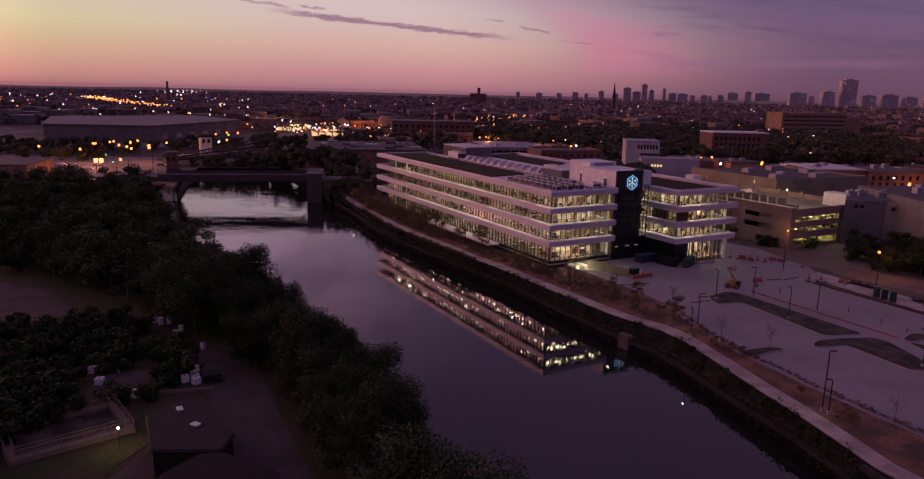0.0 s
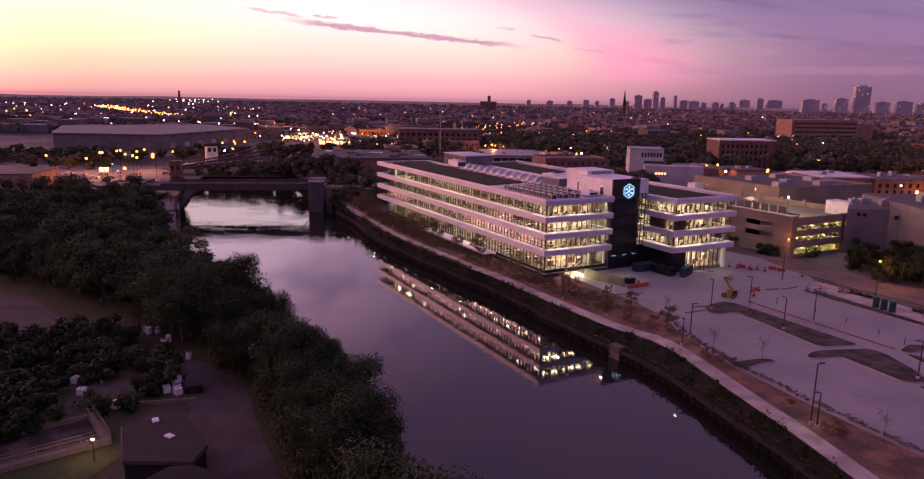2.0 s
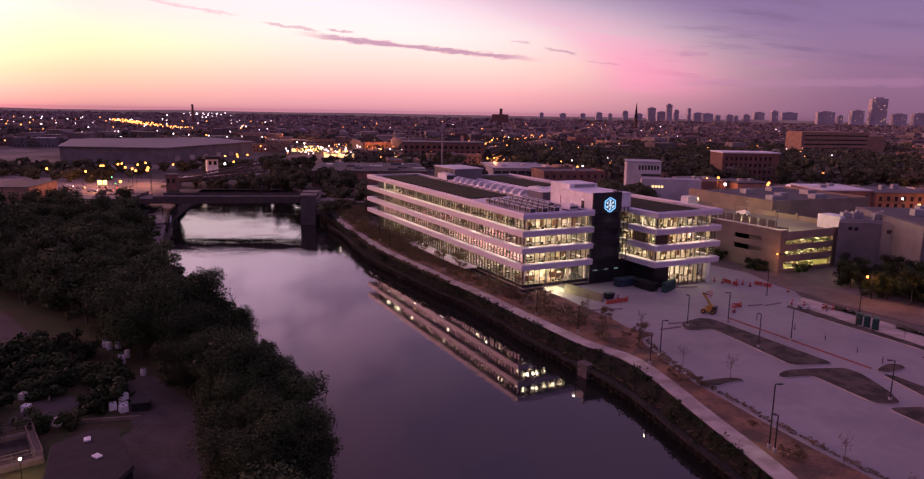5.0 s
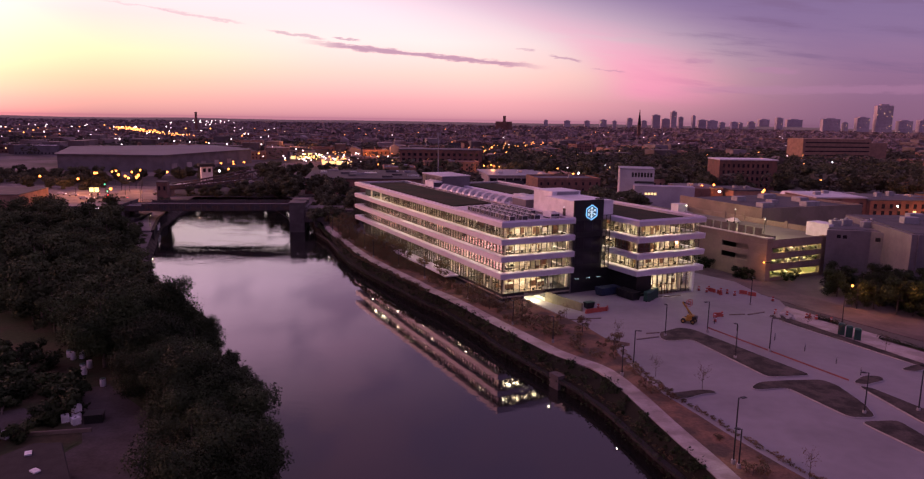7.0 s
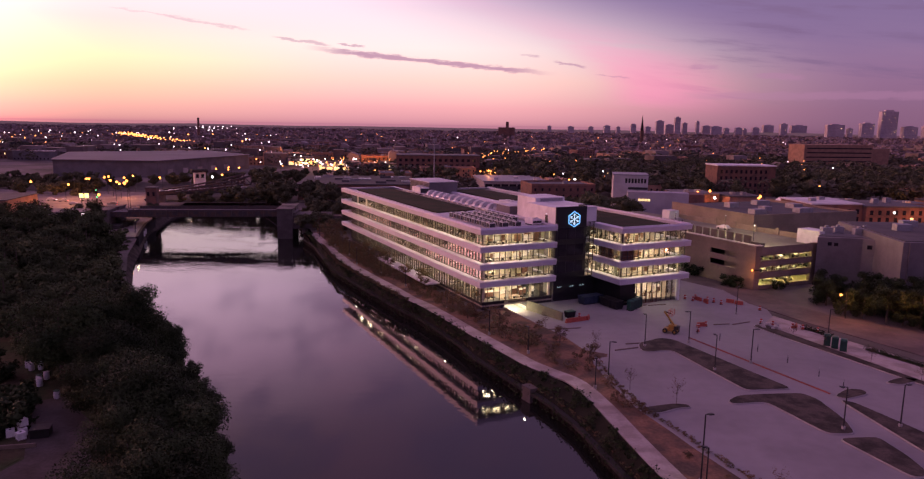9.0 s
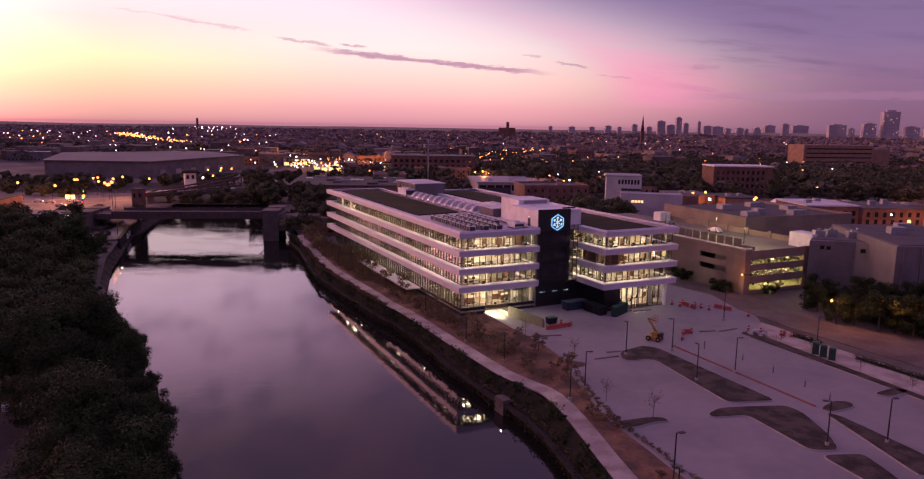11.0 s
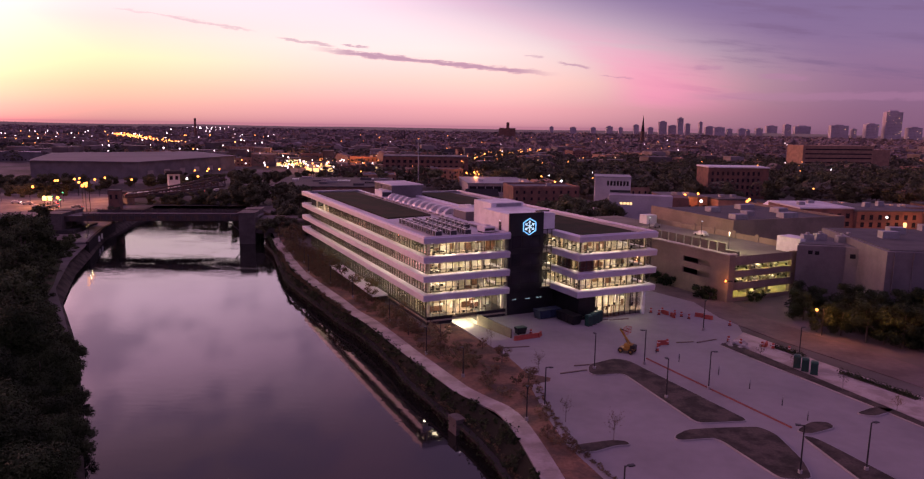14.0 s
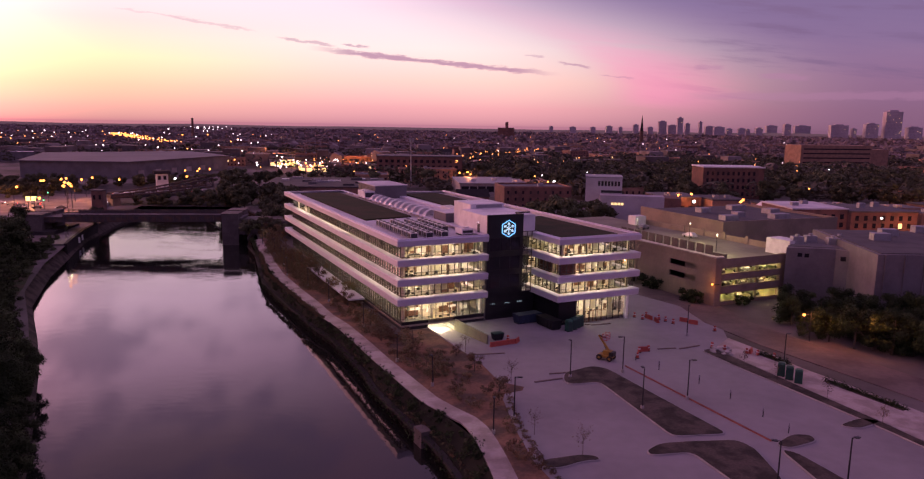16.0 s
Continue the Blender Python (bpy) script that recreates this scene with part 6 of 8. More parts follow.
places = []
for x, y, h in along_line(offset(WALKLINE[2:], 3.8), 1.5):
    for k in range(4):
        px, py = x + tr_rng.uniform(-2.6, 7.0), y + tr_rng.uniform(-2.6, 2.6)
        if inside(px, py, BED) and off_walk(px, py, 2.6) and tr_rng.random() < (0.16 if py < 112 else 0.5 if py < 140 else 0.75) and all((px - q[0]) ** 2 + (py - q[1]) ** 2 > 0.9 for q in places):
            places.append((px, py, 0, tr_rng.uniform(0.4, 1.05), tr_rng.uniform(0, 360)))
for x, y, h in along_line(offset(LOT_EDGE[6:], -0.9), 0.8):        # the low hedge along the lot
    places.append((x + tr_rng.uniform(-0.25, 0.25), y + tr_rng.uniform(-0.25, 0.25), 0, tr_rng.uniform(0.24, 0.4), tr_rng.uniform(0, 360)))
for x, y, h in along_line(offset(RIGHT_BANK[5:25], 0.7), 1.3):
    if off_walk(x, y, 1.6):
        places.append((x + tr_rng.uniform(-0.2, 0.2), y + tr_rng.uniform(-0.5, 0.5), wall_top(y) + 0.25, tr_rng.uniform(0.22, 0.5), tr_rng.uniform(0, 360)))
for k in range(110):
    s = tr_rng.random()
    px, py = L(tr_rng.uniform(-8, -4.4 if 40 + 60 * s < 64 else -1.5), 40 + 60 * s)
    if inside(px, py, BED):
        places.append((px, py, 0, tr_rng.uniform(0.8, 1.9), tr_rng.uniform(0, 360)))
places.sort(key=lambda q: q[0] ** 2 + (q[1] - 30) ** 2)
scatter([bed_shrub(120 + k) for k in range(4)], places[:280])
vs, fs = [], []
for x, y, z, s, r in places[280:]:
    for _ in range(150):
        d = Vector((tr_rng.gauss(0, 0.45), tr_rng.gauss(0, 0.45), abs(tr_rng.gauss(0.6, 0.4)))) * s * 1.3
        u = Vector((tr_rng.gauss(0, 1), tr_rng.gauss(0, 1), tr_rng.gauss(0, 1))).normalized() * 0.14
        w = Vector((tr_rng.gauss(0, 1), tr_rng.gauss(0, 1), tr_rng.gauss(0, 1))).normalized() * 0.10
        p, i = Vector((x, y, 0)) + d, len(vs)
        vs += [tuple(p - u), tuple(p + w), tuple(p + u), tuple(p - w)]
        fs.append((i, i + 1, i + 2, i + 3))
me = bpy.data.meshes.new("bed_growth")
me.from_pydata(vs, [], fs)
me.materials.append(LEAF_DRY)
tagged(new("bed_growth", me), "low brownish growth covering the riverside beds", "undergrowth", kind="stuff")


def sapling(seed, h, leaves):
    t = thing("sapling", "slender newly planted sapling with few leaves", "sapling", group="young trees of the lot")
    rg = random.Random(seed)
    b = bmesh.new()
    rod(b, (0, 0, 0), (0, 0, h * 0.95), 0.045, 0.012, 5)
    tips = []
    for k in range(16):
        z = h * rg.uniform(0.35, 0.8)
        a = rg.uniform(0, 6.28)
        r = h * rg.uniform(0.1, 0.24)
        e = Vector((r * math.cos(a), r * math.sin(a), z + h * rg.uniform(0.12, 0.25)))
        rod(b, (0, 0, z), e, 0.016, 0.005, 4)
        tips.append(e)
    part("trunk", b, BARK, t)
    vs, fs = [], []
    for _ in range(leaves):
        p = rg.choice(tips) + Vector((rg.gauss(0, 0.25), rg.gauss(0, 0.25), rg.gauss(0, 0.25)))
        u, w = Vector((rg.gauss(0, 1), rg.gauss(0, 1), rg.gauss(0, 1))).normalized() * 0.09, Vector((rg.gauss(0, 1), rg.gauss(0, 1), rg.gauss(0, 1))).normalized() * 0.07
        i = len(vs)
        vs += [p - u, p + w, p + u, p - w]
        fs.append((i, i + 1, i + 2, i + 3))
    me = bpy.data.meshes.new("foliage")
    me.from_pydata([tuple(v) for v in vs], [], fs)
    me.materials.append(LEAF_DRY)
    o = new("foliage", me)
    o.parent = t
    return t


scatter([sapling(7, 4.2, 140), sapling(8, 3.6, 220)], [(49.9, 107.1, 0.15, 1.0, 0), (44.3, 113.3, 0, 0.85, 50), (41.5, 132.2, 0, 0.9, 20), (33.5, 146.5, 0, 0.85, 80), (96.5, 112, 0.2, 0.8, 0), (92.6, 120.4, 0.2, 0.8, 40), (88.8, 128.6, 0.2, 0.8, 70), (84.6, 137.0, 0.2, 0.7, 10), (54.6, 81.2, 0, 0.9, 30), (81.5, 143.4, 0.2, 0.8, 60), (57.6, 72.5, 0, 0.9, 0), (101, 118, 0, 0.9, 20)])


# slender brownish trees by the ramp corner and along the walk
def thin_tree(seed, h):
    t = thing("thin_tree", "slender tree with thin brownish-green foliage by the riverwalk", "tree", group="thin trees of the riverwalk")
    tk, cr = tree_mesh(seed, h, h * 0.40, 14, 120, 0.22, 0.24)
    o = new("trunk", tk)
    o.parent = t
    cr.materials.append(LEAF_DRY)
    o = new("crown", cr)
    o.parent = t
    return t


scatter([thin_tree(210 + k, 5.0 + 0.7 * k) for k in range(3)], [(5.6, 176.5, 0, 0.8, 0), (4.5, 184, 0, 1.0, 40), (17.4, 151.5, 0, 0.7, 80), (24.1, 145.4, 0, 0.9, 10), (29.2, 131.5, 0, 0.7, 55), (32.0, 144.2, 0, 0.45, 100), (35.5, 136.6, 0, 0.7, 20), (39.6, 125.0, 0, 0.8, 60), (-26.4, 229.5, 0, 1.0, 0), (-19.0, 217.5, 0, 0.9, 30), (-11.4, 206.5, 0, 1.1, 60), (-0.5, 188, 0, 1.0, 90), (-33.5, 244.3, 0, 1.1, 120), (-44, 268, 0, 1.2, 150), (13.6, 161.5, 0, 0.8, 180), (24.6, 140.6, 0, 0.7, 240), (-7, 199, 0, 1.2, 15), (-15, 213, 0, 1.2, 35), (-30, 238, 0, 1.2, 65), (-38, 254, 0, 1.3, 95), (-36, 262, 0, 1.3, 5)])
# cars parked on the garage decks, behind the slots

# ---- the near bridge and the truss bridge behind it ----
bridge = thing("bridge", "dark iron girder bridge on stone piers across the river", "bridge")
bd = Vector((70, 10.6)).normalized()
bn = Vector((-bd.y, bd.x))
B0 = Vector((-126, 263.5))


def on_bridge(s, w):
    p = B0 + bd * s + bn * w
    return p.x, p.y


for w in (0.0, 13.0):
    bm = bmesh.new()
    a, b = on_bridge(3, w), on_bridge(66, w)
    beam(bm, (*a, 4.9), (*b, 5.3), 0.5, 2.0)
    part("girder", bm, IRON, bridge)
    for k in range(28):
        bm = bmesh.new()
        a, b = on_bridge(10.1 + 2.0 * k, w - 0.18), on_bridge(11.9 + 2.0 * k, w - 0.18)
        beam(bm, (*a, 6.35), (*b, 6.35), 0.06, 0.8)
        part("parapet_panel", bm, PARAPET_STEEL, bridge)
    for k in range(29):
        bm = bmesh.new()
        x, y = on_bridge(10 + 2.0 * k, w - 0.3)
        box(bm, x - 0.08, x + 0.08, y - 0.12, y + 0.12, 4.6, 7.0)
        part("railing_post", bm, IRON, bridge)
    bm = bmesh.new()
    for z in (6.4, 6.75, 7.1):
        a, b = on_bridge(6, w - 0.2), on_bridge(66, w - 0.2)
        beam(bm, (*a, z - 0.1), (*b, z + 0.1), 0.12, 0.12)
    part("railing", bm, IRON, bridge)
bm = bmesh.new()
prism(bm, [on_bridge(-30, 0.2), on_bridge(72, 0.2), on_bridge(72, 12.8), on_bridge(-30, 12.8)], 5.3, 5.7)
part("deck", bm, PALE_ROAD, bridge)
bm = bmesh.new()
for k in range(12):
    a, b = on_bridge(12 + 4.6 * k, 0.4), on_bridge(12 + 4.6 * k, 12.6)
    beam(bm, (*a, 4.7), (*b, 4.7), 0.3, 0.7)
part("cross_beams", bm, IRON, bridge)
# curved brace at the pier
bm = bmesh.new()
for k in range(7):
    t0, t1 = k / 7, (k + 1) / 7
    a, b = on_bridge(56 + 9 * t0, 1), on_bridge(56 + 9 * t1, 1)
    beam(bm, (*a, 4.8 - 4.5 * t0 ** 2), (*b, 4.8 - 4.5 * t1 ** 2), 0.35, 0.35)
part("curved_brace", bm, IRON, bridge)
for s0, s1, top in ((65.5, 71.2, 7.2), (-3, 3.5, 6.6)):
    for w0, w1 in ((-2.5, 5.5), (8.5, 15.5)):
        bm = bmesh.new()
        prism(bm, [on_bridge(s0, w0), on_bridge(s1, w0), on_bridge(s1, w1), on_bridge(s0, w1)], WATER_Z - 1, top)
        pier = part("pier", bm, STONE, bridge)
        bm = bmesh.new()
        prism(bm, [on_bridge(s0 - 0.3, w0 - 0.3), on_bridge(s1 + 0.3, w0 - 0.3), on_bridge(s1 + 0.3, w1 + 0.3), on_bridge(s0 - 0.3, w1 + 0.3)], top, top + 0.4)
        part("cap", bm, STONE, pier)
# raised approach on the near side and quay
bm = bmesh.new()
prism(bm, [on_bridge(-60, -8), on_bridge(8, -4), on_bridge(8, 17), on_bridge(-60, 30)], -0.4, 1.2)
solid("quay", bm, ASPHALT, "dark paved quay by the bridge foot", "quay", kind="structure")
bm = bmesh.new()
prism(bm, [on_bridge(71, -1), on_bridge(130, -1), on_bridge(130, 14), on_bridge(71, 14)], -0.3, 4.6)
solid("bridge_approach", bm, STONE, "stone-faced bridge approach", "approach", kind="structure")

house = thing("bridge_house", "square brick bridge tender house with flat roof", "bridge house", pose(-128.5, 309, 0, 0, 0, 12))
bm = bmesh.new()
box(bm, -2.2, 2.2, -2.2, 2.2, 0, 11)
part("wall", bm, BRICK, house)
bm = bmesh.new()
box(bm, -2.45, 2.45, -2.45, 2.45, 11, 11.4)
part("roof", bm, STONE, house)
for x in (-1.6, 0.6):
    bm = bmesh.new()
    box(bm, x, x + 0.9, -2.26, -2.2, 7.5, 9.3)
    part("window", bm, WINDOWDARK, house)

control = thing("control_house", "pale bridge control house with a dark overhanging roof", "bridge house", pose(-147, 402, 0, 0, 0, 30))
bm = bmesh.new()
box(bm, -3, 3, -3, 3, 0, 11.6)
part("wall", bm, WHITEPANEL, control)
bm = bmesh.new()
prism(bm, [(-4.6, -4.4), (4.6, -4.4), (4.6, 4.4), (-4.6, 4.4)], 11.6, 13.2, [(-4.0, -3.8), (4.0, -3.8), (4.0, 3.8), (-4.0, 3.8)])
part("roof", bm, SHINGLE, control)
for x in (-2.2, 0.6):
    bm = bmesh.new()
    box(bm, x, x + 1.5, -3.07, -3, 8.4, 10.6)
    part("window", bm, WINDOWDARK, control)

truss = thing("truss_bridge", "dark curved iron truss bridge with lit traffic", "bridge")
T0, T1 = Vector((-146, 348)), Vector((-109, 379.7))
tn = Vector((-(T1 - T0).y, (T1 - T0).x)).normalized()


def chord(s, side, top):
    p = T0.lerp(T1, s) + tn * (11 * side)
    return (p.x, p.y, 4.0 + 3.2 * s ** 1.3 + (0.9 + 3.6 * s ** 1.7 if top else 0.0))


for side in (0, 1):
    for top in (0, 1):
        for k in range(14):
            bm = bmesh.new()
            beam(bm, chord(k / 14, side, top), chord((k + 1) / 14, side, top), 0.7, 0.8)
            part("chord_segment", bm, IRON, truss)
    for k in range(1, 15):
        bm = bmesh.new()
        beam(bm, chord(k / 14, side, 0), chord(k / 14, side, 1), 0.4, 0.4)
        beam(bm, chord((k - 1) / 14, side, 1), chord(k / 14, side, 0), 0.3, 0.3)
        part("web_member", bm, IRON, truss)
bm = bmesh.new()
prism(bm, [(chord(0, 0, 0)[0], chord(0, 0, 0)[1]), (chord(1, 0, 0)[0], chord(1, 0, 0)[1]), (chord(1, 1, 0)[0], chord(1, 1, 0)[1]), (chord(0, 1, 0)[0], chord(0, 1, 0)[1])], 3.2, 4.4)
part("deck", bm, ASPHALT, truss)
for s in (0.02, 0.93):
    bm = bmesh.new()
    p, q = T0.lerp(T1, s), T0.lerp(T1, s + 0.07)
    prism(bm, [tuple(p), tuple(q), tuple(q + tn * 11), tuple(p + tn * 11)], WATER_Z - 1, 3.3)
    part("pier", bm, STONE, truss)

bm = bmesh.new()
prism(bm, [(-136, 352), (-84, 358), (-56, 366), (-56, 398), (-100, 400), (-118, 486), (-224, 460), (-300, 430), (-300, 398), (-172, 398), (-165, 374)], -0.2, -0.05)
solid("bridge_yard", bm, ASPHALT, "dark paved ground behind the truss bridge", "road", kind="structure")
# street to the left of the bridge
bm = bmesh.new()
prism(bm, [(-300, 262), (-150, 290), (-126, 300), (-146, 346), (-160, 372), (-320, 400)], -0.2, 0.6)
solid("avenue", bm, PALE_ROAD, "wide street crossing lit by orange lamps", "road", kind="structure")


# ---- cars ----
def car(lit=True):
    t = thing("car", "car in dull paint with its lights on" if lit else "parked car in dull paint, its lights off", "car", group="cars on the street" if lit else "parked cars")
    b = bmesh.new()
    prism(b, [(-2.2, -0.88), (2.2, -0.88), (2.2, 0.88), (-2.2, 0.88)], 0.35, 0.95, [(-2.15, -0.82), (2.1, -0.82), (2.1, 0.82), (-2.15, 0.82)])
    prism(b, [(-1.7, -0.8), (1.0, -0.8), (1.0, 0.8), (-1.7, 0.8)], 0.95, 1.48, [(-1.3, -0.62), (0.45, -0.62), (0.45, 0.62), (-1.3, 0.62)])
    part("body", b, CARPAINT, t)
    for x in (-1.35, 1.35):
        for y in (-0.8, 0.8):
            b = bmesh.new()
            rod(b, (x, y - 0.1, 0.33), (x, y + 0.1, 0.33), 0.33, sides=10)
            part("wheel", b, RUBBER, t)
    for y in (-0.62, 0.62):
        b = bmesh.new()
        box(b, 2.12, 2.2, y - 0.17, y + 0.17, 0.62, 0.78)
        part("headlight", b, LAMP_COOL if lit else WINDOWDARK, t)
        b = bmesh.new()
        box(b, -2.22, -2.16, y - 0.17, y + 0.17, 0.66, 0.8)
        part("tail_light", b, RED_LAMP if lit else DARKWOOD, t)
    return t


car0 = car()
cr_rng = random.Random(9)
n = 0
for k in range(34):
    if k < 22:
        x, y, r, z = -305 + 7.3 * k + cr_rng.uniform(-2, 2), 300 + 1.4 * k + cr_rng.choice((0, 5, 14, 19)), 12 + (180 if k % 3 else 0), 0.6
    else:
        s = (k - 21) / 13
        p = T0.lerp(T1, s) + tn * cr_rng.choice((3, 8))
        x, y, z, r = p.x, p.y, 4.4, 40 + (180 if k % 2 else 0)
    m = pose(x, y, z, 0, 0, r)
    if k == 0:
        car0.matrix_basis = m
    else:
        copy_thing(car0, m)


# parked cars on the garage decks
parked = car(False)
n = 0
for z, xs in ((3.32, (3.2, 6.0, 11.5, 17.2, 24.0)), (6.52, (4.0, 9.6, 12.2, 18.0, 23.5)), (0.07, (10.5, 16.0))):
    for x in xs:
        m = pose(89.0, 185.5, 0, 0, 0, TURN_A) @ pose(x + 0.9, 5.2, z, 0, 0, 90)
        if n == 0:
            parked.matrix_basis = m
        else:
            copy_thing(parked, m)
        n += 1
for x, y, r in ((21.4, 51.0, 20), (23.0, 33.0, 90)):
    copy_thing(parked, pose(89.0, 185.5, 0, 0, 0, TURN_A) @ pose(x, y, 9.82, 0, 0, r))


# ---- street lamps with burning heads ----
def street_lamp(mat, label, h=9.0, r=0.66):
    t = thing("street_lamp", label, "street lamp", group="burning street lamps")
    b = bmesh.new()
    rod(b, (0, 0, 0), (0, 0, h), 0.11, 0.07, 6)
    part("pole", b, POLE, t)
    b = bmesh.new()
    beam(b, (0, 0, h), (1.6, 0, h + 0.25), 0.08, 0.08)
    part("arm", b, POLE, t)
    b = bmesh.new()
    bmesh.ops.create_icosphere(b, subdivisions=1, radius=r, matrix=pose(1.8, 0, h + 0.15))
    part("lamp", b, mat, t)
    return t


sodium = street_lamp(LAMP_SODIUM, "tall street lamp with an orange sodium glow")
cool = street_lamp(LAMP_COOL, "tall street lamp with a white glow")
sod_at = [(-196, 372), (-185, 336), (-190, 382), (-165, 345), (-169, 357), (-161, 386), (-179, 383), (-208, 348), (-145, 292), (-181, 394), (-225, 330), (-164, 464), (-160, 485), (-152, 480), (-139, 418), (124, 365), (133, 372), (144, 339), (150, 345), (189, 300), (17, 503), (13, 490), (-32, 556), (-40, 569), (-195.5, 372.3), (-191.9, 385.5), (-177.7, 365.2), (-240, 800), (-226, 807), (-232, 790), (-127, 576), (-184, 600), (-154.6, 460.8), (-153, 480), (-26, 292), (60, 470), (66, 430), (-260, 300), (94, 470), (210, 420), (260, 380), (-10, 640), (30, 700)]
for n, (x, y) in enumerate(sod_at):
    m = pose(x, y, 0, 0, 0, (x * 37) % 360)
    if n == 0:
        sodium.matrix_basis = m
    else:
        copy_thing(sodium, m)
for n, (x, y) in enumerate([(118, 338), (125, 333), (-138, 402), (178, 286), (-174, 690), (-141, 535), (-100, 620), (-60, 588), (72, 436), (100, 520), (310, 620)]):
    m = pose(x, y, 0, 0, 0, (x * 53) % 360)
    if n == 0:
        cool.matrix_basis = m
    else:
        copy_thing(cool, m)
mast = street_lamp(LAMP_SODIUM, "very tall street lamp mast with an orange glow", 15.0)
mast.matrix_basis = pose(-125.4, 282.5, 0, 0, 0, 150)
copy_thing(mast, pose(-130.0, 292.8, 0, 0, 0, 150))
lampc = street_lamp(LAMP_SODIUM, "orange street lamp burning among the trees", 5.2, 0.3)
lampc.matrix_basis = pose(99.5, 160.0, 0, 0, 0, 200)
wall_lamp = thing("wall_lamp", "small orange lamp on the garage corner", "wall lamp", pose(88.0, 184.9, 5.2))
bm = bmesh.new()
bmesh.ops.create_icosphere(bm, subdivisions=1, radius=0.22)
part("bulb", bm, LAMP_SODIUM, wall_lamp)
bm = bmesh.new()
box(bm, -0.05, 1.6, -0.05, 1.2, -0.1, 0.1)
part("bracket", bm, POLE, wall_lamp)

# pools of sodium light on the walls and streets
for n, (x, y, z, watts) in enumerate([(-190, 346, 7, 9000), (-166, 360, 7, 8000), (-215, 305, 8, 14000), (130, 366, 8, 3500), (150, 328, 7, 5000), (196, 318, 8, 7000), (18, 498, 9, 9000), (-90, 640, 12, 30000), (99.4, 159.0, 5.9, 1300), (87.5, 184.0, 5.2, 300), (-26, 292, 9, 2500), (62, 424, 7, 3500), (149, 326, 11, 700), (187, 280, 6.5, 2600), (170, 278, 6.5, 700), (-150, 312, 9, 14000), (-175, 330, 8, 15000), (-250, 320, 8, 14000), (108, 152, 7, 700), (168, 326, 7, 6000), (222, 324, 7, 8000), (250, 400, 9, 4000), (-165, 430, 10, 2500), (-116, 584, 12, 7000), (-150, 650, 14, 14000), (-200, 760, 16, 30000), (-75, 578, 12, 5000)]):
    ld = bpy.data.lights.new("sodium_light", "POINT")
    ld.energy, ld.color, ld.shadow_soft_size = watts, (1.0, 0.31, 0.10), 0.4
    new("sodium_light", ld).location = (x, y, z)


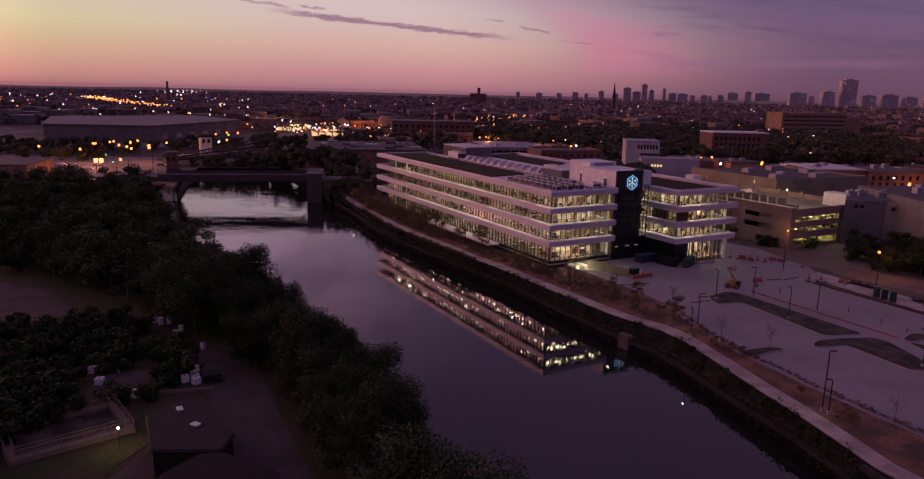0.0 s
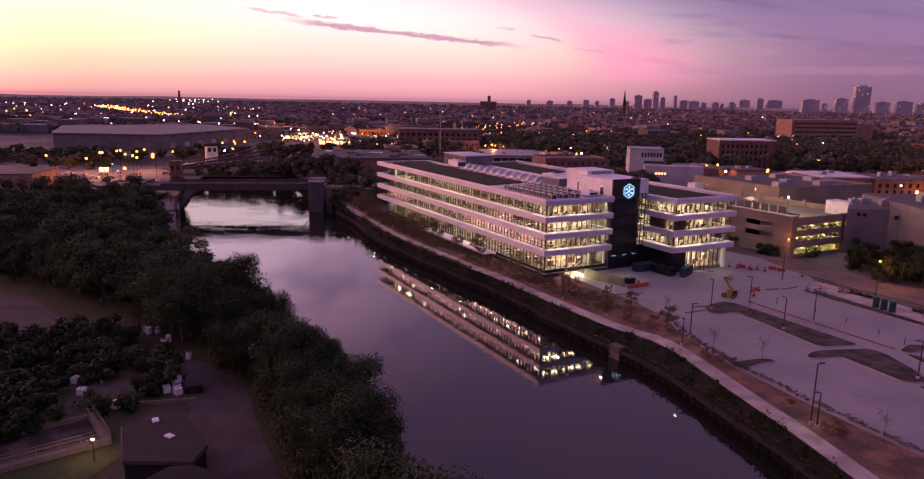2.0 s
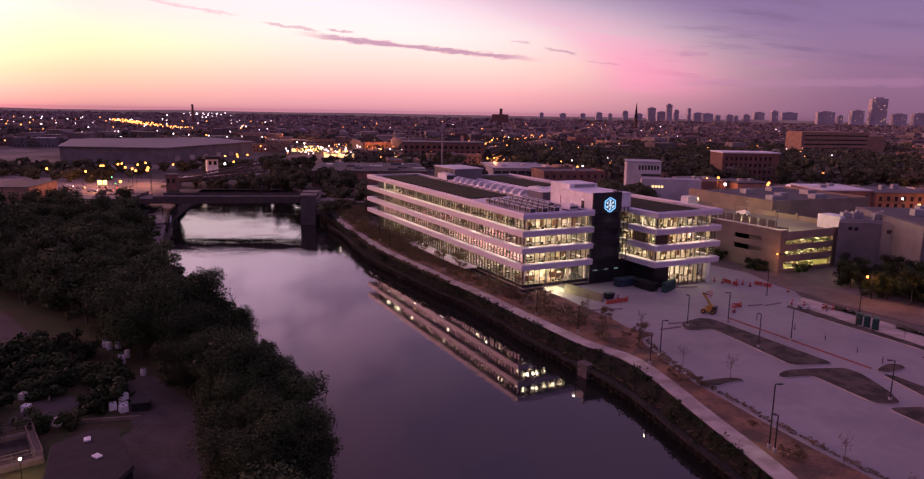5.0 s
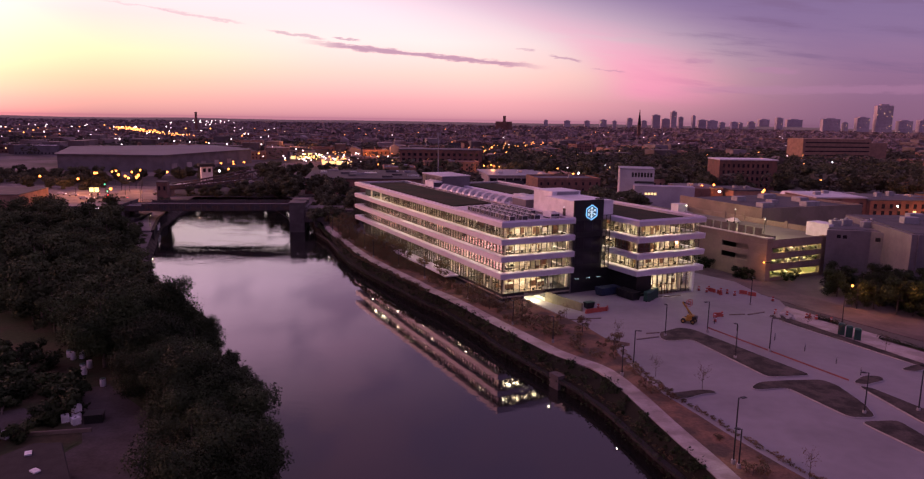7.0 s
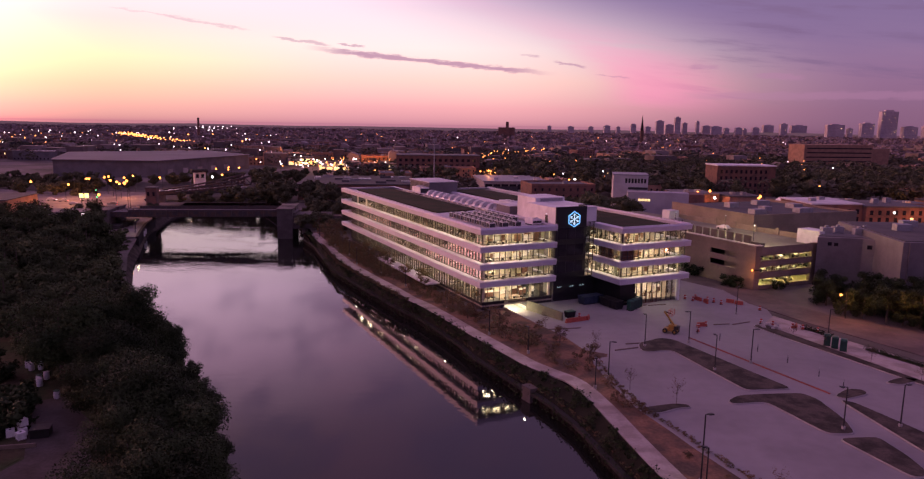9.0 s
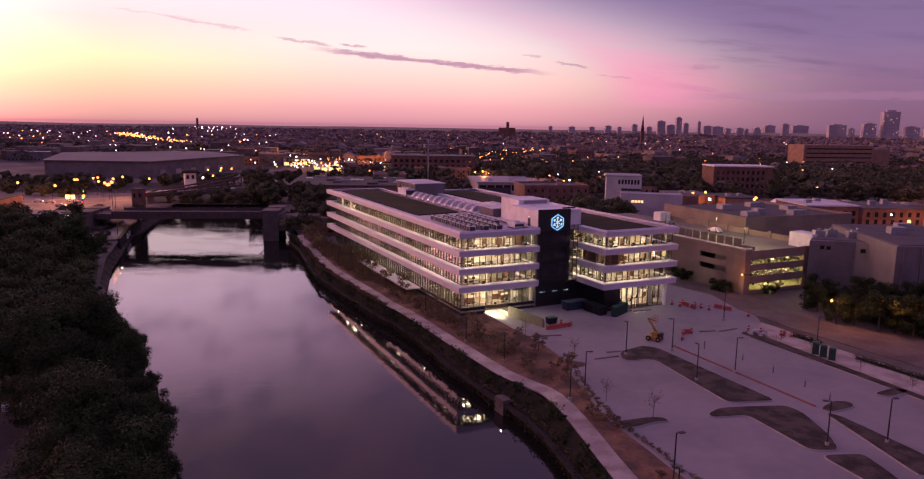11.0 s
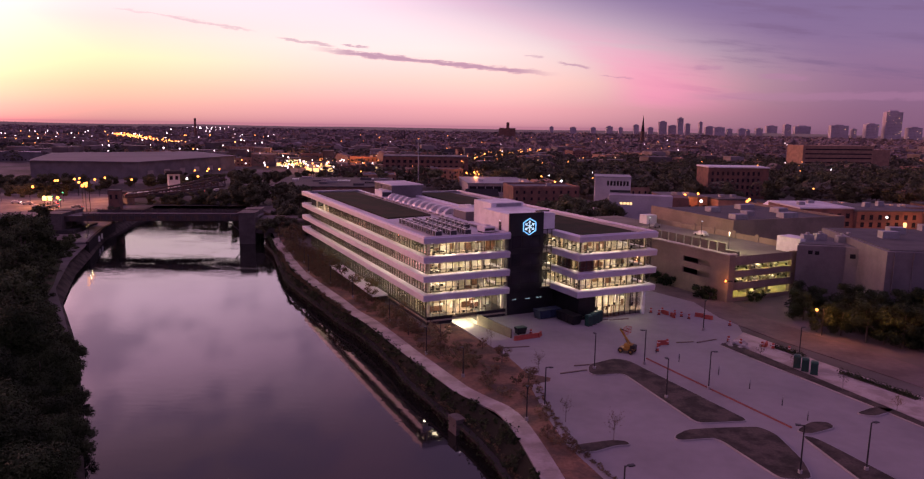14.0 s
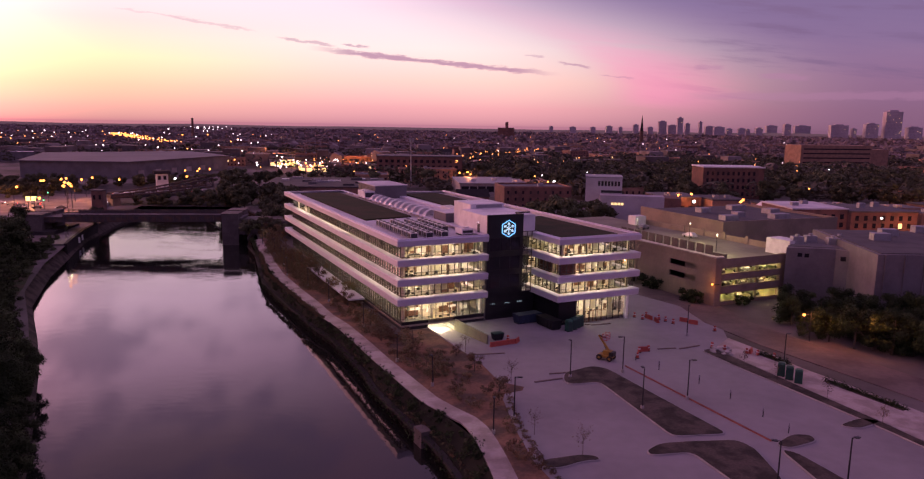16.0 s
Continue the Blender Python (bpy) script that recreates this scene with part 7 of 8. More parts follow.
# ---- the city around ----
def city_building(w, d, h, wall_mat, roof_mat, label, category, seed, storeys, pitched=False, lit=0.12):
    t = thing("city_building" if not pitched else "house", label, category, group="buildings of the city")
    rg = random.Random(seed)
    b = bmesh.new()
    box(b, -w / 2, w / 2, -d / 2, d / 2, 0, h)
    part("wall", b, wall_mat, t)
    b = bmesh.new()
    if pitched:
        v = [b.verts.new(p) for p in ((-w / 2 - 0.4, -d / 2 - 0.4, h), (w / 2 + 0.4, -d / 2 - 0.4, h), (w / 2 + 0.4, d / 2 + 0.4, h), (-w / 2 - 0.4, d / 2 + 0.4, h), (0, -d / 2 - 0.4, h + w * 0.42), (0, d / 2 + 0.4, h + w * 0.42))]
        for f in ((0, 1, 4), (1, 2, 5, 4), (2, 3, 5), (3, 0, 4, 5), (3, 2, 1, 0)):
            b.faces.new([v[i] for i in f])
        part("roof", b, roof_mat, t)
    else:
        box(b, -w / 2 + 0.3, w / 2 - 0.3, -d / 2 + 0.3, d / 2 - 0.3, h - 0.2, h + 0.05)
        part("roof", b, roof_mat, t)
        b = bmesh.new()
        for x0, x1, y0, y1 in ((-w / 2 - 0.05, w / 2 + 0.05, -d / 2 - 0.05, -d / 2 + 0.3), (-w / 2 - 0.05, w / 2 + 0.05, d / 2 - 0.3, d / 2 + 0.05), (-w / 2 - 0.05, -w / 2 + 0.3, -d / 2 + 0.3, d / 2 - 0.3), (w / 2 - 0.3, w / 2 + 0.05, -d / 2 + 0.3, d / 2 - 0.3)):
            box(b, x0, x1, y0, y1, h, h + 0.8)
        part("parapet", b, wall_mat, t)
        for k in range(rg.randint(1, 4)):
            b = bmesh.new()
            x, y = rg.uniform(-w * 0.35, w * 0.3), rg.uniform(-d * 0.35, d * 0.3)
            box(b, x, x + rg.uniform(1.2, 3), y, y + rg.uniform(1.2, 3), h, h + rg.uniform(0.8, 2.2))
            part("rooftop_unit", b, MACHINE, t)
    dark, bright = bmesh.new(), bmesh.new()
    for s in range(storeys):
        z = 1.0 + s * (h - 0.6) / storeys
        n = max(2, int(w / 3.2))
        for k in range(n):
            x = -w / 2 + (k + 0.5) * w / n
            tgt = bright if rg.random() < lit else dark
            box(tgt, x - 0.55, x + 0.55, -d / 2 - 0.06, -d / 2 + 0.02, z, z + 1.5)
        n = max(2, int(d / 3.6))
        for k in range(n):
            y = -d / 2 + (k + 0.5) * d / n
            for sx in (-1, 1):
                box(dark, sx * w / 2 - 0.06, sx * w / 2 + 0.06, y - 0.5, y + 0.5, z, z + 1.5)
    tagged(part("glazing", dark, WINDOWDARK, t), kind="stuff")
    if len(bright.faces):
        tagged(part("lit_glazing", bright, WARM_WINDOW, t), kind="stuff")
    else:
        bright.free()
    return t


WARM_WINDOW = glow("warm_lit_window", (1.0, 0.66, 0.28), 1.6, False)
KINDS = [
    city_building(16, 30, 7.5, BRICK, FLATROOF, "low red brick building with a flat tar roof", "building", 1, 2),
    city_building(24, 34, 10.5, BRICK, FLATROOF, "three-storey red brick block with flat roof", "building", 2, 3),
    city_building(30, 22, 7.0, TANBRICK, FLATROOF, "low tan brick commercial building", "building", 3, 2),
    city_building(9, 16, 6.0, HOUSEWALL, SHINGLE, "small frame house with a dark pitched roof", "house", 4, 2, True),
    city_building(8, 15, 7.0, BRICK, SHINGLE, "narrow brick house with a dark pitched roof", "house", 5, 2, True),
    city_building(40, 30, 8.5, GREYBLOCK, ROOF, "long grey commercial hall with a pale roof", "hall", 6, 1),
    city_building(18, 40, 9.5, TANBRICK, FLATROOF, "tan brick row of flats", "flats", 7, 3),
]
# named neighbours, each at its own place
HALLROOF = material("blue_grey_hall_roof", (0.12, 0.105, 0.135), 0.8, scale=0.02, vary=0.14, second=(0.095, 0.085, 0.11))
PALEWALL = material("pale_lavender_grey_wall", (0.42, 0.39, 0.42), 0.85, scale=0.15, vary=0.1)
white = thing("white_building", "tall pale concrete building with a strip of top windows", "building", pose(77.0, 322, 0, 0, 0, -7))
bm = bmesh.new()
box(bm, -2, 13, 0, 16, 0, 19.6)
part("wall", bm, PALEWALL, white)
bm = bmesh.new()
box(bm, -2.2, 13.2, -0.2, 16.2, 19.6, 20.0)
part("coping", bm, MACHINE, white)
for k in range(7):
    bm = bmesh.new()
    box(bm, 3.1 + 1.35 * k, 4.0 + 1.35 * k, -0.08, 0, 16.2, 18.2)
    part("window", bm, WINDOWDARK, white)
# black strip on the wall face paints the shade of a recess
bm = bmesh.new()
box(bm, 4.5, 12.9, -0.1, 0, 13.4, 14.4)
part("dark_recess", bm, BLACKPANEL, white)
bm = bmesh.new()
box(bm, 4, 29.5, -8, -0.12, 0, 13.0)
part("low_wing", bm, PALEWALL, white)
bm = bmesh.new()
box(bm, 29.52, 36, -8, 6, 0, 12.6)
part("brick_wing", bm, BRICK, white)
for k in range(4):
    bm = bmesh.new()
    box(bm, 8.6 + 1.3 * k, 9.5 + 1.3 * k, -8.08, -8.0, 9.2, 10.1)
    part("lit_window", bm, WARM_WINDOW, white)

longroof = thing("shed_hall", "long grey hall with a pale front wall and dark flat roof", "hall", pose(103.3, 228.6, 0, 0, 0, 24))
bm = bmesh.new()
box(bm, 0, 44, 0, 40, 0, 13.2)
part("wall", bm, GARAGE, longroof)
bm = bmesh.new()
box(bm, 0.5, 43.5, 0.5, 39.5, 13.2, 13.35)
part("roof", bm, FLATROOF, longroof)
for x0, x1, y0, y1 in ((0, 0.45, 0, 40), (0.45, 44, 0, 0.45), (43.55, 44, 0.45, 40)):
    bm = bmesh.new()
    box(bm, x0, x1, y0, y1, 13.2, 14.1)
    part("parapet", bm, GARAGE, longroof)
for x, y, w, d in ((6, 6, 5, 3), (16, 12, 3, 3), (24, 5, 6, 3), (33, 16, 4, 4), (12, 24, 4, 3), (28, 28, 6, 3)):
    bm = bmesh.new()
    box(bm, x, x + w, y, y + d, 13.35, 14.9)
    part("rooftop_unit", bm, MACHINE, longroof)

# brick house with a pale roof and an orange-lit brick front beside it
rowhouse = thing("brick_row", "three-storey brick row with a pale flat roof, lit orange", "building", pose(146, 286, 0, 0, 0, 6))
bm = bmesh.new()
box(bm, 0, 21, 0, 24, 0, 11.9)
part("wall", bm, BRICK, rowhouse)
bm = bmesh.new()
box(bm, -0.3, 21.0, -0.3, 24.3, 11.9, 12.4)
part("roof", bm, ROOF, rowhouse)
bm = bmesh.new()
box(bm, 21.02, 46, -2, 22, 0, 11.2)
part("brick_wing", bm, BRICK, rowhouse)
bm = bmesh.new()
box(bm, 20.8, 46.3, -2.3, 22.3, 11.2, 11.7)
part("wing_roof", bm, FLATROOF, rowhouse)
for k in range(6):
    for z in (2.0, 5.4, 8.4):
        bm = bmesh.new()
        box(bm, 1.5 + 3.3 * k, 2.9 + 3.3 * k, -0.08, 0, z, z + 1.8)
        part("window", bm, WINDOWDARK, rowhouse)
for k in range(7):
    for z in (2.0, 5.4, 8.2):
        bm = bmesh.new()
        box(bm, 22.6 + 3.3 * k, 23.9 + 3.3 * k, -2.08, -2, z, z + 1.8)
        part("window", bm, WARM_WINDOW if (k, z) in ((1, 2.0), (5, 5.4)) else WINDOWDARK, rowhouse)
for x, y in ((4, 8), (11, 14), (30, 8), (38, 12)):
    bm = bmesh.new()
    box(bm, x, x + 2.4, y, y + 2, 11.7 if x > 21 else 12.4, 13.6)
    part("rooftop_unit", bm, MACHINE, rowhouse)

# dark brick block and the tall mast beyond the store
redblock = thing("brick_block", "long dark red brick block beyond the shops", "building", pose(-56, 562, 0, 0, 0, 7))
bm = bmesh.new()
box(bm, 0, 66, 0, 26, 0, 16)
part("wall", bm, BRICK, redblock)
bm = bmesh.new()
box(bm, -0.4, 66.4, -0.4, 26.4, 16, 16.7)
part("roof", bm, FLATROOF, redblock)
for k in range(14):
    for z in (3, 7.2, 11.4):
        bm = bmesh.new()
        box(bm, 2 + 4.5 * k, 4.2 + 4.5 * k, -0.1, 0, z, z + 2.2)
        part("window", bm, WINDOWDARK, redblock)
radio = thing("radio_mast", "tall slim grey radio mast with a small head", "mast", pose(-18.8, 478, 0))
bm = bmesh.new()
rod(bm, (0, 0, 0), (0, 0, 31), 0.5, 0.28, 8)
part("shaft", bm, MACHINE, radio)
for k in range(3):
    bm = bmesh.new()
    a = 2.094 * k
    box(bm, 1.2 * math.cos(a) - 0.5, 1.2 * math.cos(a) + 0.5, 1.2 * math.sin(a) - 0.2, 1.2 * math.sin(a) + 0.2, 29.2, 31.6)
    part("antenna", bm, MACHINE, radio)

brickblock = thing("brick_apartments", "long dark red brick apartment block with pale cornice", "apartment block", pose(206, 448, 0, 0, 0, 4))
bm = bmesh.new()
box(bm, -48, -12, 0, 20, 0, 18.2)
part("wall", bm, BRICK, brickblock)
bm = bmesh.new()
box(bm, -48.4, -11.6, -0.4, 20, 18.2, 18.9)
part("cornice", bm, WHITEPANEL, brickblock)
bm = bmesh.new()
for s in range(4):
    for k in range(10):
        box(bm, -46 + 3.05 * k, -44.7 + 3.05 * k, -0.1, 0, 1.8 + 4 * s, 3.9 + 4 * s)
tagged(part("glazing", bm, WINDOWDARK, brickblock), kind="stuff")

orange = thing("orange_brick_works", "long tan-orange brick building with strip windows", "building", pose(348, 770, 0, 0, 0, 14))
bm = bmesh.new()
box(bm, 0, 84, 0, 26, 0, 26)
box(bm, 84, 108, 4, 30, 0, 22)
part("wall", bm, TANBRICK, orange)
for s in range(5):
    bm = bmesh.new()
    box(bm, 3, 82, -0.12, 0, 3 + 4.6 * s, 4.2 + 4.6 * s)
    part("strip_window", bm, WINDOWDARK, orange)

pav = thing("flat_roofed_store", "brick store with a cluttered dark flat roof", "store", pose(-60, 376, 0, 0, 0, 10))
bm = bmesh.new()
box(bm, -22, 40, 0, 62, 0, 8)
part("wall", bm, BRICK, pav)
bm = bmesh.new()
box(bm, -22.5, 40.5, -0.5, 62.5, 8, 8.5)
part("roof", bm, FLATROOF, pav)
for k in range(16):
    bm = bmesh.new()
    x, y = cr_rng.uniform(-20, 36), cr_rng.uniform(2, 58)
    box(bm, x, x + cr_rng.uniform(3, 9), y, y + cr_rng.uniform(1.5, 4), 8.5, 8.9 + cr_rng.uniform(0, 0.9))
    part("rooftop_unit", bm, cr_rng.choice((MACHINE, FLATROOF, DUCT)), pav)

strip_store = thing("strip_windowed_store", "low store with a dark strip window and pale flat roof", "store", pose(15.6, 438, 0, 0, 0, 9))
bm = bmesh.new()
box(bm, 0, 41.5, 0, 52, 0, 6.2)
part("wall", bm, HOUSEWALL, strip_store)
bm = bmesh.new()
box(bm, -0.6, 42.0, -0.6, 52.4, 6.2, 6.8)
part("roof", bm, MACHINE, strip_store)
for k in range(8):
    bm = bmesh.new()
    box(bm, 0.8 + 5.0 * k, 5.2 + 5.0 * k, -0.12, 0, 1.6, 4.9)
    part("window", bm, WINDOWDARK, strip_store)
bm = bmesh.new()
box(bm, 41.52, 53.5, -1.0, 30, 0, 8.2)
part("tan_wing", bm, TANBRICK, strip_store, "tan brick wing lit orange")
bm = bmesh.new()
box(bm, 45.5, 48.8, -1.12, -1.0, 3.4, 5.6)
part("window", bm, WINDOWDARK, strip_store)
for x, y in ((8, 12), (22, 20), (33, 9)):
    bm = bmesh.new()
    box(bm, x, x + 3, y, y + 2.4, 6.8, 8.2)
    part("rooftop_unit", bm, DUCT, strip_store)

gable = thing("gabled_kiosk", "small pale gabled kiosk lit by a lamp", "kiosk", pose(152.6, 331, 5.5, 0, 0, 10))
bm = bmesh.new()
box(bm, -3.6, 3.6, -3, 3, -5.5, 1.2)
part("wall", bm, HOUSEWALL, gable)
bm = bmesh.new()
v = [bm.verts.new(p) for p in ((-4.2, -3.6, 1.2), (4.2, -3.6, 1.2), (4.2, 3.6, 1.2), (-4.2, 3.6, 1.2), (0, -2.6, 4.6), (0, 2.6, 4.6))]
for f in ((0, 1, 4), (1, 2, 5, 4), (2, 3, 5), (3, 0, 4, 5), (3, 2, 1, 0)):
    bm.faces.new([v[i] for i in f])
part("roof", bm, WHITEPANEL, gable)

ware = thing("long_warehouse", "very long low grey warehouse with a dull blue-grey roof", "warehouse")
bm = bmesh.new()
prism(bm, [(-219, 500), (-195, 618), (-262, 690), (-352, 610), (-293, 494)], 0, 11.5)
part("wall", bm, GREYBLOCK, ware)
bm = bmesh.new()
prism(bm, [(-218, 498.6), (-193.6, 618.6), (-262, 692), (-354, 611), (-294, 492.6)], 11.5, 12.0)
part("roof", bm, HALLROOF, ware)
for k in range(6):
    p, q = Vector((-219, 500)).lerp(Vector((-195, 618)), 0.08 + 0.15 * k), Vector((-219, 500)).lerp(Vector((-195, 618)), 0.13 + 0.15 * k)
    bm = bmesh.new()
    beam(bm, (p.x + 0.1, p.y, 3.4), (q.x + 0.1, q.y, 3.4), 0.3, 3.6)
    part("loading_door", bm, HOUSEWALL, ware)
leftstore = thing("tan_store", "low tan store washed by an orange lamp", "store", pose(-208, 276, 0, 0, 0, 12))
bm = bmesh.new()
box(bm, -40, 32, 0, 30, 0, 7.0)
part("wall", bm, TANBRICK, leftstore)
bm = bmesh.new()
box(bm, -40.3, 32.3, -0.3, 30.3, 7.0, 7.3)
part("roof", bm, FLATROOF, leftstore)

# the brick row under the lamps
for n, (x, y, w, h, mt) in enumerate([(172, 340, 22, 6.5, BRICK), (187, 332, 22, 7.5, TANBRICK), (214, 332, 26, 7.0, BRICK), (240, 336, 20, 8.0, BRICK), (128, 372, 20, 7.0, BRICK), (150, 368, 18, 6.5, TANBRICK)]):
    t = thing("brick_shop", "low brick shop lit orange by street lamps", "shop", pose(x, y, 0, 0, 0, 8), group="brick shops under the lamps")
    bm = bmesh.new()
    box(bm, -w / 2, w / 2, 0, 24, 0, h)
    part("wall", bm, mt, t)
    bm = bmesh.new()
    box(bm, -w / 2 - 0.2, w / 2 + 0.2, -0.2, 24, h, h + 0.6)
    part("roof", bm, FLATROOF, t)
    for k in range(int(w / 4)):
        bm = bmesh.new()
        box(bm, -w / 2 + 1.5 + 4 * k, -w / 2 + 3.6 + 4 * k, -0.08, 0, 1.0, 3.2)
        part("shop_window", bm, WINDOWDARK, t)
    for k in range(2):
        bm = bmesh.new()
        box(bm, -w / 4 + 6 * k, -w / 4 + 2.4 + 6 * k, 8, 10.4, h + 0.6, h + 1.9)
        part("rooftop_unit", bm, MACHINE, t)

# blocks of random neighbours
TAKEN = [(145, 255, 325, 362), (60, 150, 150, 300), (70, 150, 320, 370), (-95, 0, 350, 460), (140, 260, 460, 500), (320, 470, 755, 810), (-430, -125, 400, 640), (-260, -160, 270, 310), (-340, -120, 260, 402), (-160, -90, 230, 420), (-60, 60, 255, 330)]
TAKEN += [(-345, -90, 390, 560), (-130, 110, 230, 345), (115, 165, 362, 400), (10, 72, 425, 495), (140, 196, 280, 312), (-60, 14, 552, 592), (145, 215, 440, 475), (60, 120, 310, 345)]
ct_rng = random.Random(21)
spots = []
for _ in range(9000):
    y = 300 + 1300 * ct_rng.random() ** 1.5
    x = ct_rng.uniform(-0.80, 0.80) * (y + 60)
    gap = 27 + 0.022 * y
    if any(x0 - 14 < x < x1 + 14 and y0 - 14 < y < y1 + 14 for x0, x1, y0, y1 in TAKEN):
        continue
    if x > 20 and y > 385 and ct_rng.random() < 0.8:
        continue
    if (x - 270) ** 2 / 250 ** 2 + (y - 560) ** 2 / 190 ** 2 < 1 and ct_rng.random() < 0.75:
        continue
    if all((x - q[0]) ** 2 + (y - q[1]) ** 2 > gap * gap for q in spots):
        spots.append((x, y))
    if len(spots) >= 260:
        break
first_done = set()
for x, y in spots:
    k = ct_rng.randrange(len(KINDS)) if y < 700 else ct_rng.choice((0, 1, 2, 3, 4, 6, 6, 3, 4))
    turn = 12 + ct_rng.choice((0, 90)) + ct_rng.uniform(-2, 2)
    m = pose(x, y, -0.1, 0, 0, turn)
    if k not in first_done:
        first_done.add(k)
        KINDS[k].matrix_basis = m
    else:
        copy_thing(KINDS[k], m)


# ---- skyline ----
def tower(x, y, w, d, h, mat, label, lit=0.06, seed=1, turn=0):
    t = thing("tower_block", label, "tower", pose(x, y, 0, 0, 0, turn), group="towers of the skyline")
    rg = random.Random(seed)
    b = bmesh.new()
    box(b, -w / 2, w / 2, -d / 2, d / 2, 0, h)
    part("wall", b, mat, t)
    b = bmesh.new()
    box(b, -w / 4, w / 4, -d / 4, d / 4, h, h + h * 0.04 + 2)
    part("roof_house", b, mat, t)
    dk, br2 = bmesh.new(), bmesh.new()
    n, s = max(3, int(w / 6)), max(3, int(h / 7))
    for i in range(s):
        for k in range(n):
            tgt = br2 if rg.random() < lit else dk
            x0 = -w / 2 + w * (k + 0.2) / n
            if tgt is br2:
                box(tgt, x0, x0 + 2.6, -d / 2 - 0.35, -d / 2, h * (i + 0.35) / s, h * (i + 0.35) / s + 2.6)
            box(dk, x0, x0 + w * 0.6 / n, -d / 2 - 0.3, -d / 2, h * (i + 0.25) / s, h * (i + 0.75) / s)
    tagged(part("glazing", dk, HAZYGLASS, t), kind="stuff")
    if len(br2.faces):
        tagged(part("lit_glazing", br2, WARM_WINDOW, t), kind="stuff")
    else:
        br2.free()


SKY_D = 3600.0


# Distance haze is put into the towers' pale purple-grey wall colour.
CONC = material("haze_tinted_tower_concrete", (0.46, 0.38, 0.42), 0.8, scale=0.02, vary=0.15)
EYE_H = 40.0
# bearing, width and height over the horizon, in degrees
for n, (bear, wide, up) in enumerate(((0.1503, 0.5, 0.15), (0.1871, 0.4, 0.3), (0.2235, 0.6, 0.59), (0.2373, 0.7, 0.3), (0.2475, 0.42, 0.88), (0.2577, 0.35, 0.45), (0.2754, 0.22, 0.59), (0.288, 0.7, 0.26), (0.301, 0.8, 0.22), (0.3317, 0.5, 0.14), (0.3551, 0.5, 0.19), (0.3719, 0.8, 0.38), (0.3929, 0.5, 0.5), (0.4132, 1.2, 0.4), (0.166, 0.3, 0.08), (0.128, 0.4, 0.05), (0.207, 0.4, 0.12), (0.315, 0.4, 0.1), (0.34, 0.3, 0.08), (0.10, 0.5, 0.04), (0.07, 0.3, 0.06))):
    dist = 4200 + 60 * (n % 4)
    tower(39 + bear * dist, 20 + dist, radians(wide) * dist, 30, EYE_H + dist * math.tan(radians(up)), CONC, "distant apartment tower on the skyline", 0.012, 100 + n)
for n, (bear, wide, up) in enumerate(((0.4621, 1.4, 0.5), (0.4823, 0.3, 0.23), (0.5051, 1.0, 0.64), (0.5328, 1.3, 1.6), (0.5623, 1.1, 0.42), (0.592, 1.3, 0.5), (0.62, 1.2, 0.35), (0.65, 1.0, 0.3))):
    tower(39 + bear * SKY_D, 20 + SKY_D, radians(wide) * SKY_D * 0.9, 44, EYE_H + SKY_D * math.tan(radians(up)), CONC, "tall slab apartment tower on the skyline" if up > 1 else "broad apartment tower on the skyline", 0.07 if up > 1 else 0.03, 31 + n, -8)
church = thing("church_spire", "dark pointed church spire on the skyline", "church", pose(39 + 0.196 * 1900, 1926, 0))
bm = bmesh.new()
box(bm, -4, 4, -4, 4, 0, 34)
part("steeple_base", bm, BRICK, church)
bm = bmesh.new()
rod(bm, (0, 0, 34), (0, 0, 75), 4.6, 0.3, 8)
part("spire", bm, SHINGLE, church)
chim = thing("factory_chimney", "tall lone brick factory chimney", "chimney", pose(39 - 0.445 * 1500, 1526, 0))
bm = bmesh.new()
rod(bm, (0, 0, 0), (0, 0, 48), 3.4, 2.1, 12)
part("shaft", bm, BRICK, chim)
bm = bmesh.new()
rod(bm, (0, 0, 45.5), (0, 0, 47.4), 2.6, 2.6, 12)
part("rim", bm, STONE, chim)
steeple = thing("brick_steeple", "square brick steeple far off", "steeple", pose(39 + 0.008 * 2400, 2426, 0))
bm = bmesh.new()
box(bm, -5, 5, -4, 4, 0, 55)
box(bm, -30, 26, 4, 24, 0, 36)
part("shaft", bm, BRICK, steeple)

